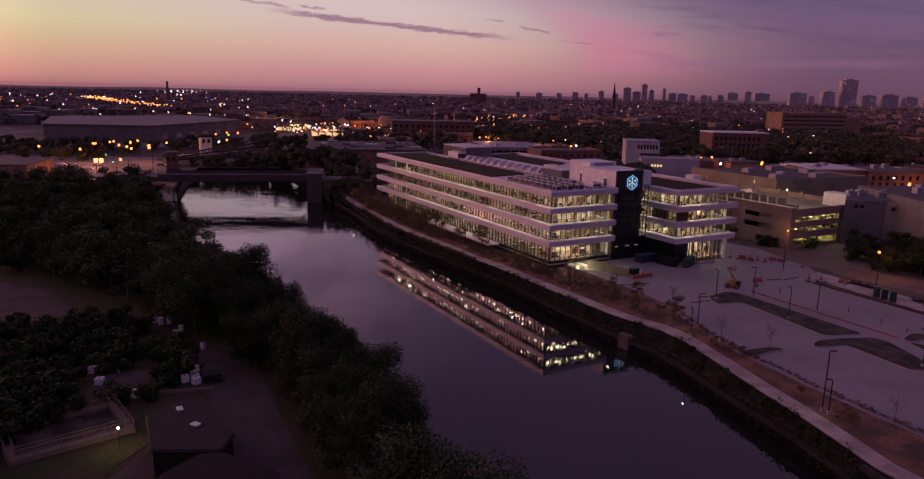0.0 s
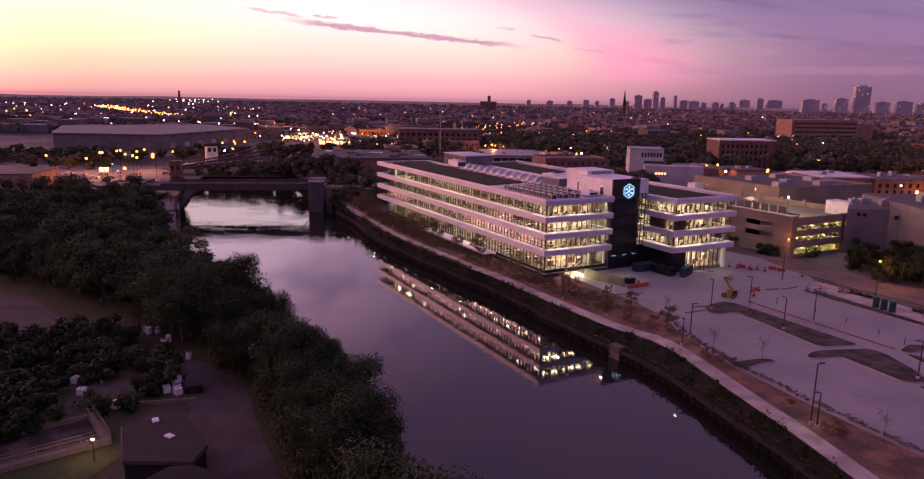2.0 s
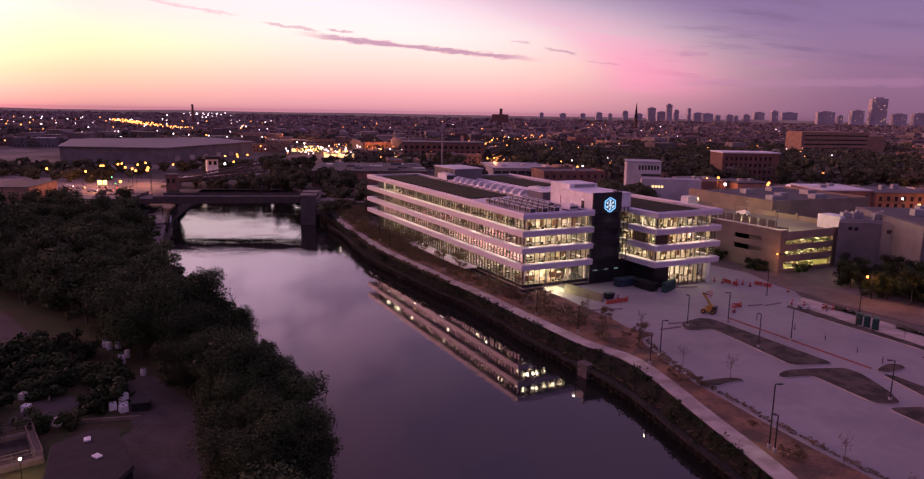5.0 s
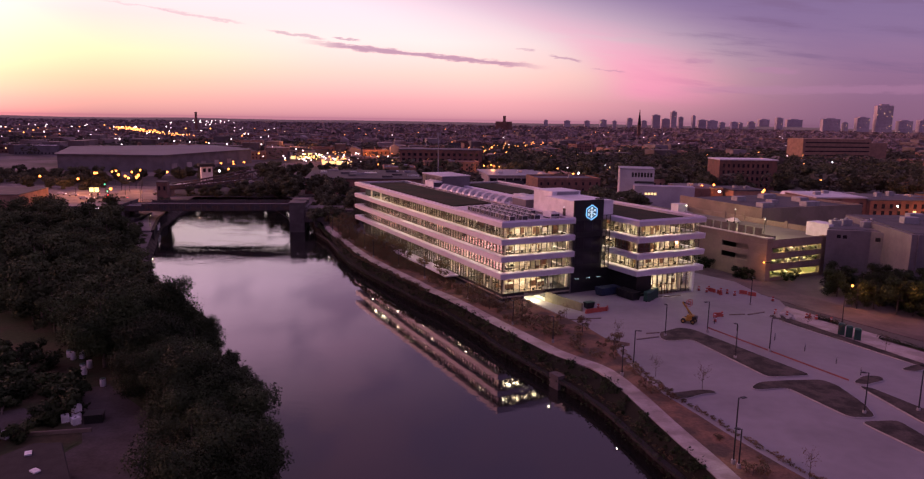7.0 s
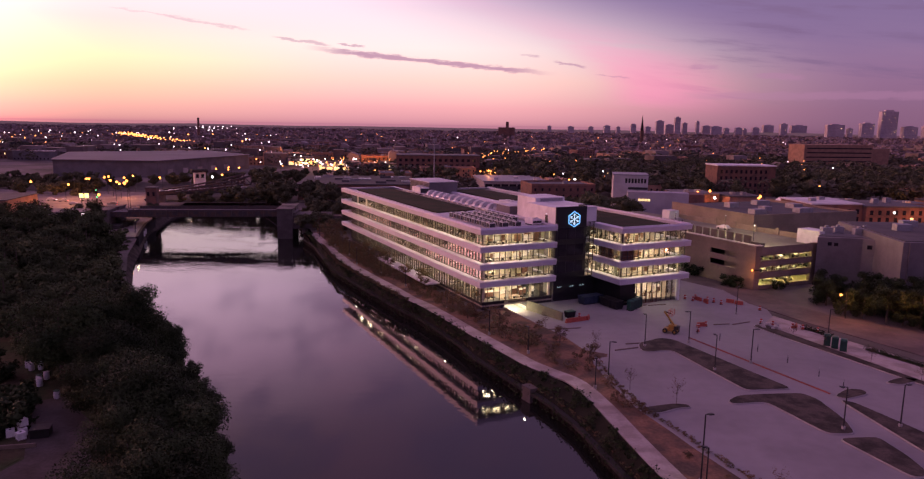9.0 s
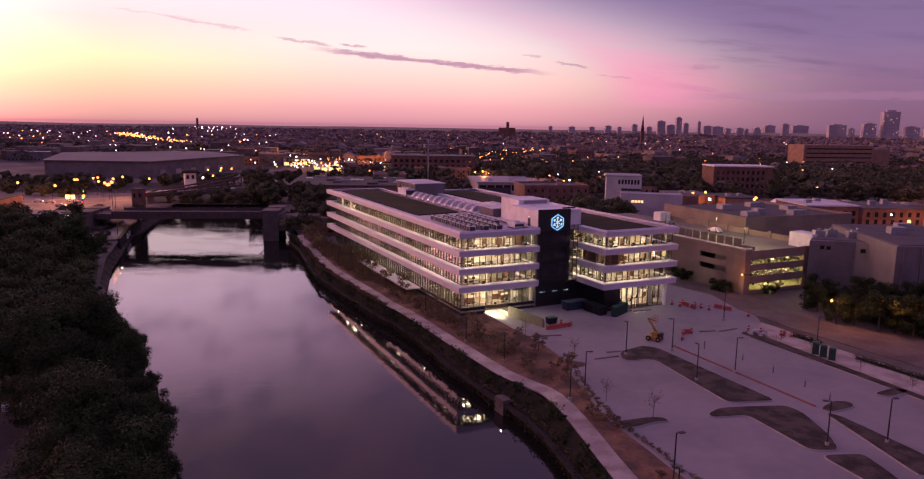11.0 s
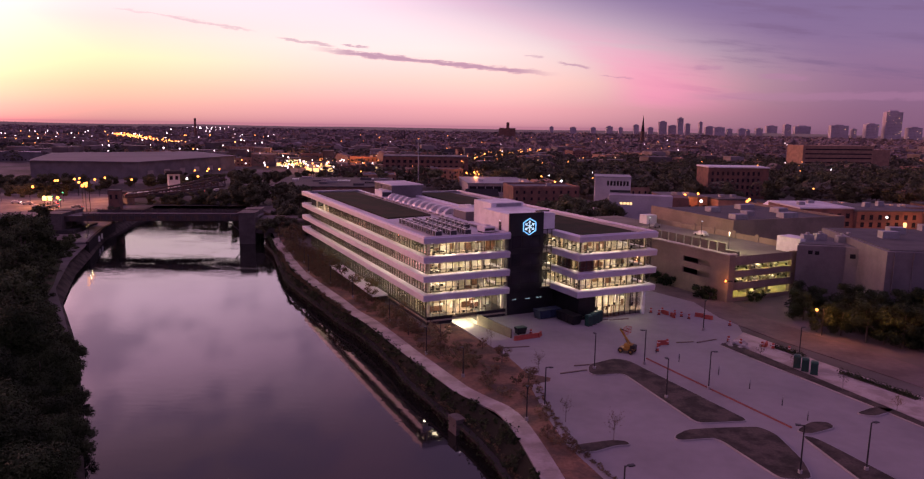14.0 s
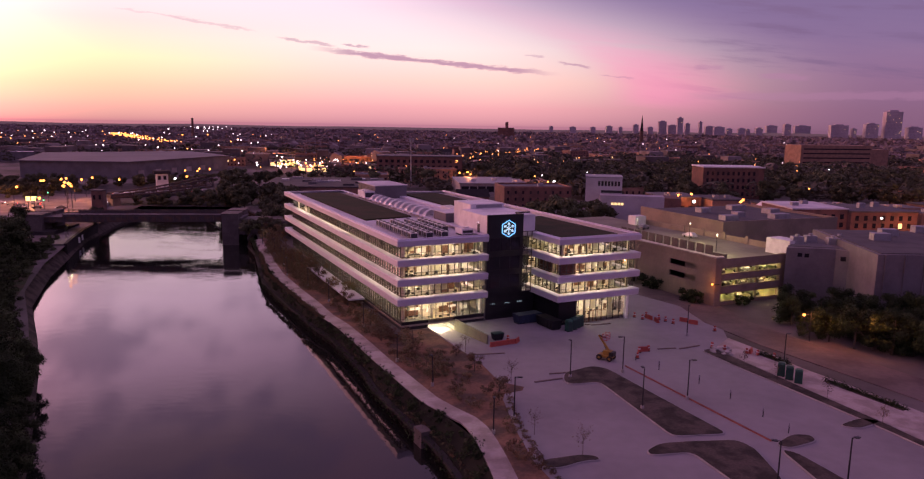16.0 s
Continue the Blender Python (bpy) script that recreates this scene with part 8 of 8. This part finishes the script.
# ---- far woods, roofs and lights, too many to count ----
fw_rng = random.Random(77)
near_vs, near_fs, far_vs, far_fs = [], [], [], []
for k in range(9000):
    y = 420 + 3900 * fw_rng.random() ** 1.45
    x = fw_rng.uniform(-0.85, 0.85) * (y + 80)
    if any(x0 - 3 < x < x1 + 3 and y0 - 3 < y < y1 + 3 for x0, x1, y0, y1 in TAKEN):
        continue
    h = fw_rng.uniform(7, 13)
    r = fw_rng.uniform(3.5, 6.5) * (1 + y / 1500)
    if y < 900 and x < 0 and fw_rng.random() < 0.5:
        continue
    # beyond 950 m the trees take the leaf colour with haze in it
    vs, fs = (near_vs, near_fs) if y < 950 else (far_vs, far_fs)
    for _ in range(80 if y < 900 else 34 if y < 1500 else 14):
        d = Vector((fw_rng.gauss(0, 1), fw_rng.gauss(0, 1), fw_rng.gauss(0, 1))).normalized()
        c = Vector((x + d.x * r, y + d.y * r, h * 0.62 + d.z * h * 0.36))
        s = r * fw_rng.uniform(0.5, 1.0) * (0.26 if y < 900 else 0.38 if y < 1500 else 0.5)
        u = Vector((fw_rng.gauss(0, 1), fw_rng.gauss(0, 1), fw_rng.gauss(0, 0.4))).normalized() * s
        w = Vector((fw_rng.gauss(0, 1), fw_rng.gauss(0, 1), fw_rng.gauss(0, 0.4))).normalized() * s
        i = len(vs)
        vs += [tuple(c - u), tuple(c + w), tuple(c + u), tuple(c - w * 0.8 + u * 0.2)]
        fs.append((i, i + 1, i + 2, i + 3))
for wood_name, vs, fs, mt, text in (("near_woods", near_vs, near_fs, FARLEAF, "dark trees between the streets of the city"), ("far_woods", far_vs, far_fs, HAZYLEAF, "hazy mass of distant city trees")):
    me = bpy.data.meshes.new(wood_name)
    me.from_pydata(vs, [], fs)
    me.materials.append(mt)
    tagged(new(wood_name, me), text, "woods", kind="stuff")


ISLAND = material("far_roofs_and_walls", (0.20, 0.165, 0.165), 0.9, scale=0.05, vary=0.3, second=(0.14, 0.10, 0.09))
_nd, _ln = ISLAND.node_tree.nodes, ISLAND.node_tree.links
_hs = next(n for n in _nd if n.type == "HUE_SAT")
_geo, _mr = next(n for n in _nd if n.type == "NEW_GEOMETRY"), _nd.new("ShaderNodeMapRange")
_mr.inputs["To Min"].default_value, _mr.inputs["To Max"].default_value = 0.5, 1.3
_ln.new(_geo.outputs["Random Per Island"], _mr.inputs["Value"])
_ln.new(_mr.outputs["Result"], _hs.inputs["Value"])
bx_v, bx_f = [], []
for k in range(950):
    y = 620 + 3000 * fw_rng.random() ** 1.6
    x = fw_rng.uniform(-0.85, 0.85) * (y + 80)
    if any(x0 - 16 < x < x1 + 16 and y0 - 16 < y < y1 + 16 for x0, x1, y0, y1 in TAKEN):
        continue
    if x > -60 and fw_rng.random() < 0.5:
        continue
    w, d, h = fw_rng.uniform(8, 24), fw_rng.uniform(10, 30), fw_rng.choice((6, 7, 8, 9, 11, 14))
    ca, sa = math.cos(0.21), math.sin(0.21)
    i = len(bx_v)
    for z in (0, h):
        for px, py in ((-w / 2, -d / 2), (w / 2, -d / 2), (w / 2, d / 2), (-w / 2, d / 2)):
            bx_v.append((x + px * ca - py * sa, y + px * sa + py * ca, z))
    gable = w < 12 and fw_rng.random() < 0.7
    if gable:
        bx_v.append((x - d / 2 * -sa * -1, y - d / 2 * ca, h + w * 0.3))
        bx_v.append((x + d / 2 * -sa, y + d / 2 * ca, h + w * 0.3))
        bx_f += [(i + 4, i + 5, i + 8), (i + 5, i + 6, i + 9, i + 8), (i + 6, i + 7, i + 9), (i + 7, i + 4, i + 8, i + 9)]
    else:
        bx_f.append((i + 4, i + 5, i + 6, i + 7))
    bx_f += [(i, i + 1, i + 5, i + 4), (i + 1, i + 2, i + 6, i + 5), (i + 2, i + 3, i + 7, i + 6), (i + 3, i, i + 4, i + 7)]
me = bpy.data.meshes.new("far_roofs")
me.from_pydata(bx_v, [], bx_f)
me.materials.append(ISLAND)
tagged(new("far_roofs", me), "countless low roofs and walls of the distant city", "houses", kind="stuff")


def far_lights(name, mat, spots2, label):
    b = bmesh.new()
    for x, y, z, r in spots2:
        bmesh.ops.create_icosphere(b, subdivisions=1, radius=r, matrix=Matrix.Translation((x, y, z)))
    ob = solid(name, b, mat, label, "city lights", kind="stuff")
    return ob


FAR_ORANGE = glow("far_orange_lights", (1.0, 0.34, 0.08), 4.0, False)
FAR_WHITE = glow("far_white_lights", (1.0, 0.78, 0.84), 3.5, False)
FAR_GREEN = glow("far_green_lights", (0.75, 1.0, 0.35), 2.5, False)
fl = random.Random(99)
oranges, whites, greens = [], [], []
for k in range(110):                       # the lit boulevard
    s = fl.random()
    oranges.append((-758 + 362 * s + fl.choice((0, 16)) + fl.gauss(0, 3), 1431 - 509 * s + fl.gauss(0, 5), fl.uniform(13, 16), 0.75 + 0.5 * (1 - s)))
for k in range(120):                        # shops beyond the bridge
    x, y = fl.choice((fl.uniform(-145, -20), fl.gauss(-120, 22))), fl.choice((fl.uniform(560, 720), fl.gauss(590, 18)))
    (oranges if k % 2 else whites).append((x, y, fl.uniform(4, 10), fl.uniform(0.35, 0.8)))
for k in range(26):
    greens.append((fl.uniform(-150, -110), fl.uniform(600, 640), fl.uniform(4, 9), 0.4))
for k in range(150):
    y = fl.uniform(700, 1800)
    x = fl.uniform(-0.82, -0.28) * y
    (whites if fl.random() < 0.6 else oranges).append((x, y, fl.uniform(7, 14), 0.4 + y * fl.uniform(0.0003, 0.0008)))
for k in range(26):
    whites.append((-655 + fl.gauss(0, 30), 1640 + fl.gauss(0, 20), fl.uniform(18, 30), fl.uniform(0.6, 1.6)))
for k in range(50):
    s = fl.random()
    oranges.append((-20 + 90 * s + fl.gauss(0, 20), 640 + 420 * s + fl.gauss(0, 12), fl.uniform(8, 11), fl.uniform(0.5, 0.9)))
for k in range(70):
    y = 420 + 1700 * fl.random()
    x = fl.uniform(-0.2, 0.75) * y
    (whites if fl.random() < 0.35 else oranges).append((x, y, fl.uniform(8, 14), 0.25 + y * fl.uniform(0.0002, 0.0005)))
far_lights("far_orange_lights", FAR_ORANGE, oranges, "scattered orange lights of the distant city")
far_lights("far_white_lights", FAR_WHITE, whites, "scattered white lights of the distant city")
far_lights("far_green_lights", FAR_GREEN, greens, "greenish lights of a distant forecourt")

# ---- pale shop halls in the light of their car parks ----
def shop_hall(w, d, h):
    t = thing("shop_hall", "low pale shop hall with a lit front at its car park", "shop", group="shop halls beyond the bridge")
    b = bmesh.new()
    box(b, -w / 2, w / 2, 0, d, 0, h)
    part("wall", b, PALEWALL, t)
    b = bmesh.new()
    box(b, -w / 2 - 0.4, w / 2 + 0.4, -0.4, d + 0.4, h, h + 0.7)
    part("roof", b, FLATROOF, t)
    for k in range(int(w / 6)):
        b = bmesh.new()
        box(b, -w / 2 + 1 + 6 * k, -w / 2 + 5.4 + 6 * k, -0.1, 0, 0.6, 3.4)
        part("shop_front", b, WARM_WINDOW, t, "warm lit shop front")
    b = bmesh.new()
    box(b, -w / 8, w / 8, -0.25, 0, h - 1.9, h - 0.9)
    part("sign_band", b, WARM_WINDOW, t, "blank glowing sign band")
    return t


hall0 = shop_hall(34, 24, 7)
for n, (x, y, r) in enumerate([(-112, 604, 10), (-70, 590, 12), (-160, 676, 14), (-25, 600, 8), (-195, 780, 12), (-150, 820, 10)]):
    m = pose(x, y, 0, 0, 0, r)
    if n == 0:
        hall0.matrix_basis = m
    else:
        copy_thing(hall0, m)


def lit_sign(x, y, w, h, z, mat, label, turn=10):
    t = thing("lit_sign", label, "sign", pose(x, y, 0, 0, 0, turn))
    b = bmesh.new()
    for px in (-w * 0.3, w * 0.3):
        rod(b, (px, 0.2, 0), (px, 0.2, z), 0.12)
    part("posts", b, POLE, t)
    b = bmesh.new()
    box(b, -w / 2 - 0.1, w / 2 + 0.1, 0, 0.4, z - h / 2 - 0.1, z + h / 2 + 0.1)
    part("case", b, POLE, t)
    b = bmesh.new()
    box(b, -w / 2, -w * 0.05, -0.06, 0, z - h / 2, z + h / 2)
    box(b, w * 0.05, w / 2, -0.06, 0, z - h / 2, z + h / 2)
    part("face", b, mat, t)


SIGN_YELLOW = glow("yellow_sign_glow", (1.0, 0.85, 0.35), 1.6, False)
SIGN_RED = glow("red_sign_glow", (1.0, 0.06, 0.10), 1.6, False)
lit_sign(-169, 324.5, 4.2, 2.0, 5.2, SIGN_YELLOW, "pair of small lit yellow signs by the crossing")
lit_sign(-140.5, 276.4, 1.8, 1.9, 3.6, FAR_WHITE, "small bright white sign by the quay")
lit_sign(204, 307, 2.6, 4.6, 5.2, SIGN_RED, "tall red lit sign beside the street", -20)


def traffic_light(mat, label):
    t = thing("traffic_light", label, "traffic light", group="traffic lights of the crossing")
    b = bmesh.new()
    rod(b, (0, 0, 0), (0, 0, 5.4), 0.09)
    part("mast", b, POLE, t)
    b = bmesh.new()
    box(b, -0.2, 0.2, -0.2, 0.2, 4.4, 5.6)
    part("housing", b, POLE, t)
    b = bmesh.new()
    bmesh.ops.create_icosphere(b, subdivisions=1, radius=0.32, matrix=pose(0, -0.25, 4.7))
    part("lamp", b, mat, t)
    return t


for mat, label, spots3 in ((GREEN_LAMP, "traffic light showing green", [(-171.4, 332.2), (-178.4, 350.8), (-160, 320)]), (RED_LAMP, "traffic light showing red", [(-152, 306), (-196, 318), (-60, 575)])):
    first = traffic_light(mat, label)
    for n, (x, y) in enumerate(spots3):
        if n == 0:
            first.matrix_basis = pose(x, y, 0.5)
        else:
            copy_thing(first, pose(x, y, 0.5))

# glowing strip below the horizon as painted haze, beyond everything that shifts
HAZE = glow("far_haze_glow", (0.105, 0.056, 0.074), 1.0, False)
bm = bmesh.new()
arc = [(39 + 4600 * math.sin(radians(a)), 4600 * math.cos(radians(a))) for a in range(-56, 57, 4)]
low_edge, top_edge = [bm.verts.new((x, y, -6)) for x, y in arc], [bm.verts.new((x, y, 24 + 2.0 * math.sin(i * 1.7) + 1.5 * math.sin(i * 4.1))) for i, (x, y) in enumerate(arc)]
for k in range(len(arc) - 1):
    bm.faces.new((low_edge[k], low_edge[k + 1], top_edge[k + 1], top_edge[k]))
solid("backdrop", bm, HAZE, "glowing strip painted as dull purple haze of the far land", "distance", kind="structure")

# ---- the yard on the near left bank ----
bm = bmesh.new()
prism(bm, [(-240, 20), (8, 20), (2, 46), (-6, 61), (-11, 73), (-16, 85), (-22, 95), (-30, 105), (-39, 121), (-52, 142), (-62, 158), (-75, 184), (-92, 214), (-112, 245), (-240, 245)], -0.25, -0.03)
solid("rough_ground", bm, GRASS, "dark rough ground under the trees of the bank", "ground", kind="structure")
bm = bmesh.new()
prism(bm, [(-30, 40), (-12, 52), (-16, 66), (-22.5, 79), (-29, 93), (-40, 103), (-43, 101), (-38, 92), (-33, 84), (-38, 60)], -0.2, 0.0)
solid("yard_track", bm, GRAVEL, "pale gravel track through the yard", "track", kind="structure")
bm = bmesh.new()
prism(bm, [(-130, 100), (-76, 108), (-69, 119), (-84, 133), (-130, 150)], -0.2, 0.02)
solid("gravel_court", bm, GRAVEL, "open gravel court behind the trees", "yard", kind="structure")
bm = bmesh.new()
prism(bm, [(-100, 40), (-39, 60), (-33.5, 84), (-43, 101), (-60, 118), (-76, 108), (-130, 98)], -0.2, 0.01)
solid("lawn", bm, GRASS, "dark rough grass of the yard", "lawn", kind="structure")
bm = bmesh.new()
prism(bm, [(-50, 84), (-44, 84), (-43.5, 92), (-47, 93.5), (-51, 91)], -0.2, 0.03)
solid("gravel_patch", bm, GRAVEL, "small gravel patch between the hedges", "yard", kind="structure")

basin = thing("concrete_basin", "sunken concrete basin with pale railings, lit by a lamp", "basin", pose(-46.6, 74.4, 0, 0, 0, 40))
BW, BD = 6.4, 4.6
bm = bmesh.new()
for x0, x1, y0, y1 in ((-BW, BW, -BD, -BD + 0.9), (-BW, BW, BD - 0.9, BD), (-BW, -BW + 0.9, -BD + 0.9, BD - 0.9), (BW - 0.9, BW, -BD + 0.9, BD - 0.9)):
    box(bm, x0, x1, y0, y1, -0.1, 0.6)
part("wall", bm, TIMBER, basin)
bm = bmesh.new()
box(bm, -BW + 0.9, BW - 0.9, -BD + 0.9, BD - 0.9, -0.1, 0.15)
part("floor", bm, SOIL, basin)
for o in (0.08, 0.85):
    bm = bmesh.new()
    for z in (1.15, 1.65):
        for a, b in (((-BW + o, -BD + o), (BW - o, -BD + o)), ((BW - o, -BD + o), (BW - o, BD - o)), ((BW - o, BD - o), (-BW + o, BD - o)), ((-BW + o, BD - o), (-BW + o, -BD + o))):
            beam(bm, (*a, z), (*b, z), 0.07, 0.07)
    tagged(part("railing", bm, TIMBER, basin), kind="stuff")
    for k in range(6):
        for sy in (-BD + o, BD - o):
            bm = bmesh.new()
            rod(bm, (-BW + o + (2 * BW - 2 * o) * k / 5, sy, 0.6), (-BW + o + (2 * BW - 2 * o) * k / 5, sy, 1.65), 0.05, sides=5)
            part("railing_upright", bm, TIMBER, basin)
    for k in range(1, 4):
        for sx in (-BW + o, BW - o):
            bm = bmesh.new()
            rod(bm, (sx, -BD + o + (2 * BD - 2 * o) * k / 4, 0.6), (sx, -BD + o + (2 * BD - 2 * o) * k / 4, 1.65), 0.05, sides=5)
            part("railing_upright", bm, TIMBER, basin)
yl = thing("yard_lamp", "small bright lamp on a post in the basin", "lamp", pose(-38.6, 70.8, 0))
bm = bmesh.new()
rod(bm, (0, 0, 0), (0, 0, 2.6), 0.06)
part("post", bm, POLE, yl)
bm = bmesh.new()
bmesh.ops.create_icosphere(bm, subdivisions=1, radius=0.16, matrix=pose(0, 0, 2.7))
part("bulb", bm, LAMP_WHITE, yl)
ld = bpy.data.lights.new("yard_light", "POINT")
ld.energy, ld.color, ld.shadow_soft_size = 260, (1.0, 0.66, 0.36), 0.16
new("yard_light", ld).location = (-38.75, 70.95, 2.45)


def shed(pts, h, label, skylights=()):
    t = thing("yard_shed", label, "shed")
    b = bmesh.new()
    c = Vector((sum(p[0] for p in pts) / len(pts), sum(p[1] for p in pts) / len(pts)))
    prism(b, [tuple(c + (Vector(p) - c) * 0.94) for p in pts], -0.1, h - 0.3)
    part("wall", b, BLACKPANEL, t)
    b = bmesh.new()
    prism(b, pts, h - 0.3, h, [tuple(c + (Vector(p) - c) * 0.97) for p in pts])
    part("roof", b, SHINGLE, t)
    for x, y, r in skylights:
        b = bmesh.new()
        box(b, -0.35, 0.35, -0.5, 0.5, 0, 0.16)
        o = part("skylight", b, WHITEPLASTIC, t, "pale roof skylight")
        o.matrix_basis = pose(x, y, h - 0.005, 0, 0, r)


shed([(-25.2, 65.2), (-25.0, 69.0), (-31.2, 77.4), (-34.2, 77.0), (-36.4, 72.8), (-32.5, 65.0)], 3.4, "dark flat-roofed yard shed with two skylights", [(-33.1, 74.3, 30), (-29.9, 70.6, 60)])
shed([(-12, 48), (-18.5, 61.4), (-24.8, 64.6), (-27.2, 64.2), (-29.5, 60), (-28, 46)], 3.6, "second dark yard shed")
for n, (x, y, z) in enumerate([(-38.6, 89.6, 0), (-37.4, 90.2, 0), (-36.8, 89.0, 0), (-37.6, 90.6, 1.05), (-43.0, 84.4, 0), (-52.5, 92.0, 0), (-49.6, 88.2, 0), (-60.4, 104.0, 0)]):
    t = thing("intermediate_tote", "white plastic tote tank in a wire cage", "tote tank", pose(x, y, z, 0, 0, 35 + 9 * n), group="tote tanks in the yard")
    bm = bmesh.new()
    box(bm, -0.48, 0.48, -0.48, 0.48, 0.12, 1.0)
    part("tank", bm, WHITEPLASTIC, t)
    bm = bmesh.new()
    box(bm, -0.52, 0.52, -0.52, 0.52, 0, 0.12)
    part("pallet", bm, TIMBER, t)
    bm = bmesh.new()
    rod(bm, (0, 0, 1.0), (0, 0, 1.06), 0.14, sides=8)
    part("cap", bm, RUBBER, t)
for n, (x, y) in enumerate([(-53.1, 114.3), (-51.8, 113.2), (-50.6, 113.8), (-47.2, 108.2), (-46.1, 106.7), (-46.9, 109.6), (-40.6, 102.3), (-63.2, 112.6)]):
    t = thing("plastic_drum", "pale blue-white plastic drum beside the hedge", "drum", pose(x, y, 0), group="drums in the yard")
    bm = bmesh.new()
    rod(bm, (0, 0, 0), (0, 0, 0.45), 0.42, 0.46, 12)
    rod(bm, (0, 0, 0.45), (0, 0, 1.15), 0.46, 0.4, 12)
    part("barrel", bm, WHITEPLASTIC, t)
    bm = bmesh.new()
    rod(bm, (0, 0, 1.15), (0, 0, 1.22), 0.43, 0.43, 12)
    part("lid", bm, TEAL if n % 3 == 0 else WHITEPLASTIC, t)
bm = bmesh.new()
box(bm, -1.1, 1.1, -0.9, 0.9, 0, 1.1)
box(bm, -1.2, 1.2, -1.0, 1.0, 1.1, 1.2)
solid("dark_bin", bm, POLE, "black lidded bin beside the tote tanks", "bin", pose(-35.0, 90.3, 0, 0, 0, 20))
for n, (x, y, r, ln) in enumerate([(-52, 97, 122, 14), (-62, 92, 110, 10), (-38, 86, 15, 9)]):
    bm = bmesh.new()
    box(bm, -ln / 2, ln / 2, -0.12, 0.12, 0, 0.5)
    solid("low_wall", bm, TIMBER, "low weathered timber retaining edge in the yard", "edging", pose(x, y, 0, 0, 0, r), group="yard edgings")
places = []
for k in range(420):
    x, y = tr_rng.uniform(-98, -36), tr_rng.uniform(44, 116)
    if inside(x, y, [(-100, 40), (-50, 60), (-50, 76), (-40, 84), (-39, 92), (-44, 100), (-60, 116), (-76, 106), (-100, 96)]) and not inside(x, y, [(-51, 83), (-43.5, 83), (-43, 92), (-47, 94), (-52, 91)]):
        places.append((x, y, 0, tr_rng.uniform(0.9, 2.0), tr_rng.uniform(0, 360)))


def yard_bush(seed):
    t = thing("bush", "dark leafy bush in the yard", "bush", group="bushes of the yard")
    tk, cr = tree_mesh(seed, 2.0, 1.4, 9, 90, 0.3, 0.16)
    o = new("stem", tk)
    o.parent = t
    cr.materials.append(LEAF)
    o = new("foliage", cr)
    o.parent = t
    return t


places += [(85.3, 188.2, 0, 1.5, 0), (84.0, 190.2, 0, 1.5, 40), (79.2, 201.5, 0, 1.5, 10), (77.8, 204.6, 0, 1.6, 70), (76.2, 208, 0, 1.6, 20), (95.6, 187.4, 0, 1.1, 0), (97.4, 188.4, 0, 1.0, 90)]
scatter([yard_bush(150 + k) for k in range(3)], places)
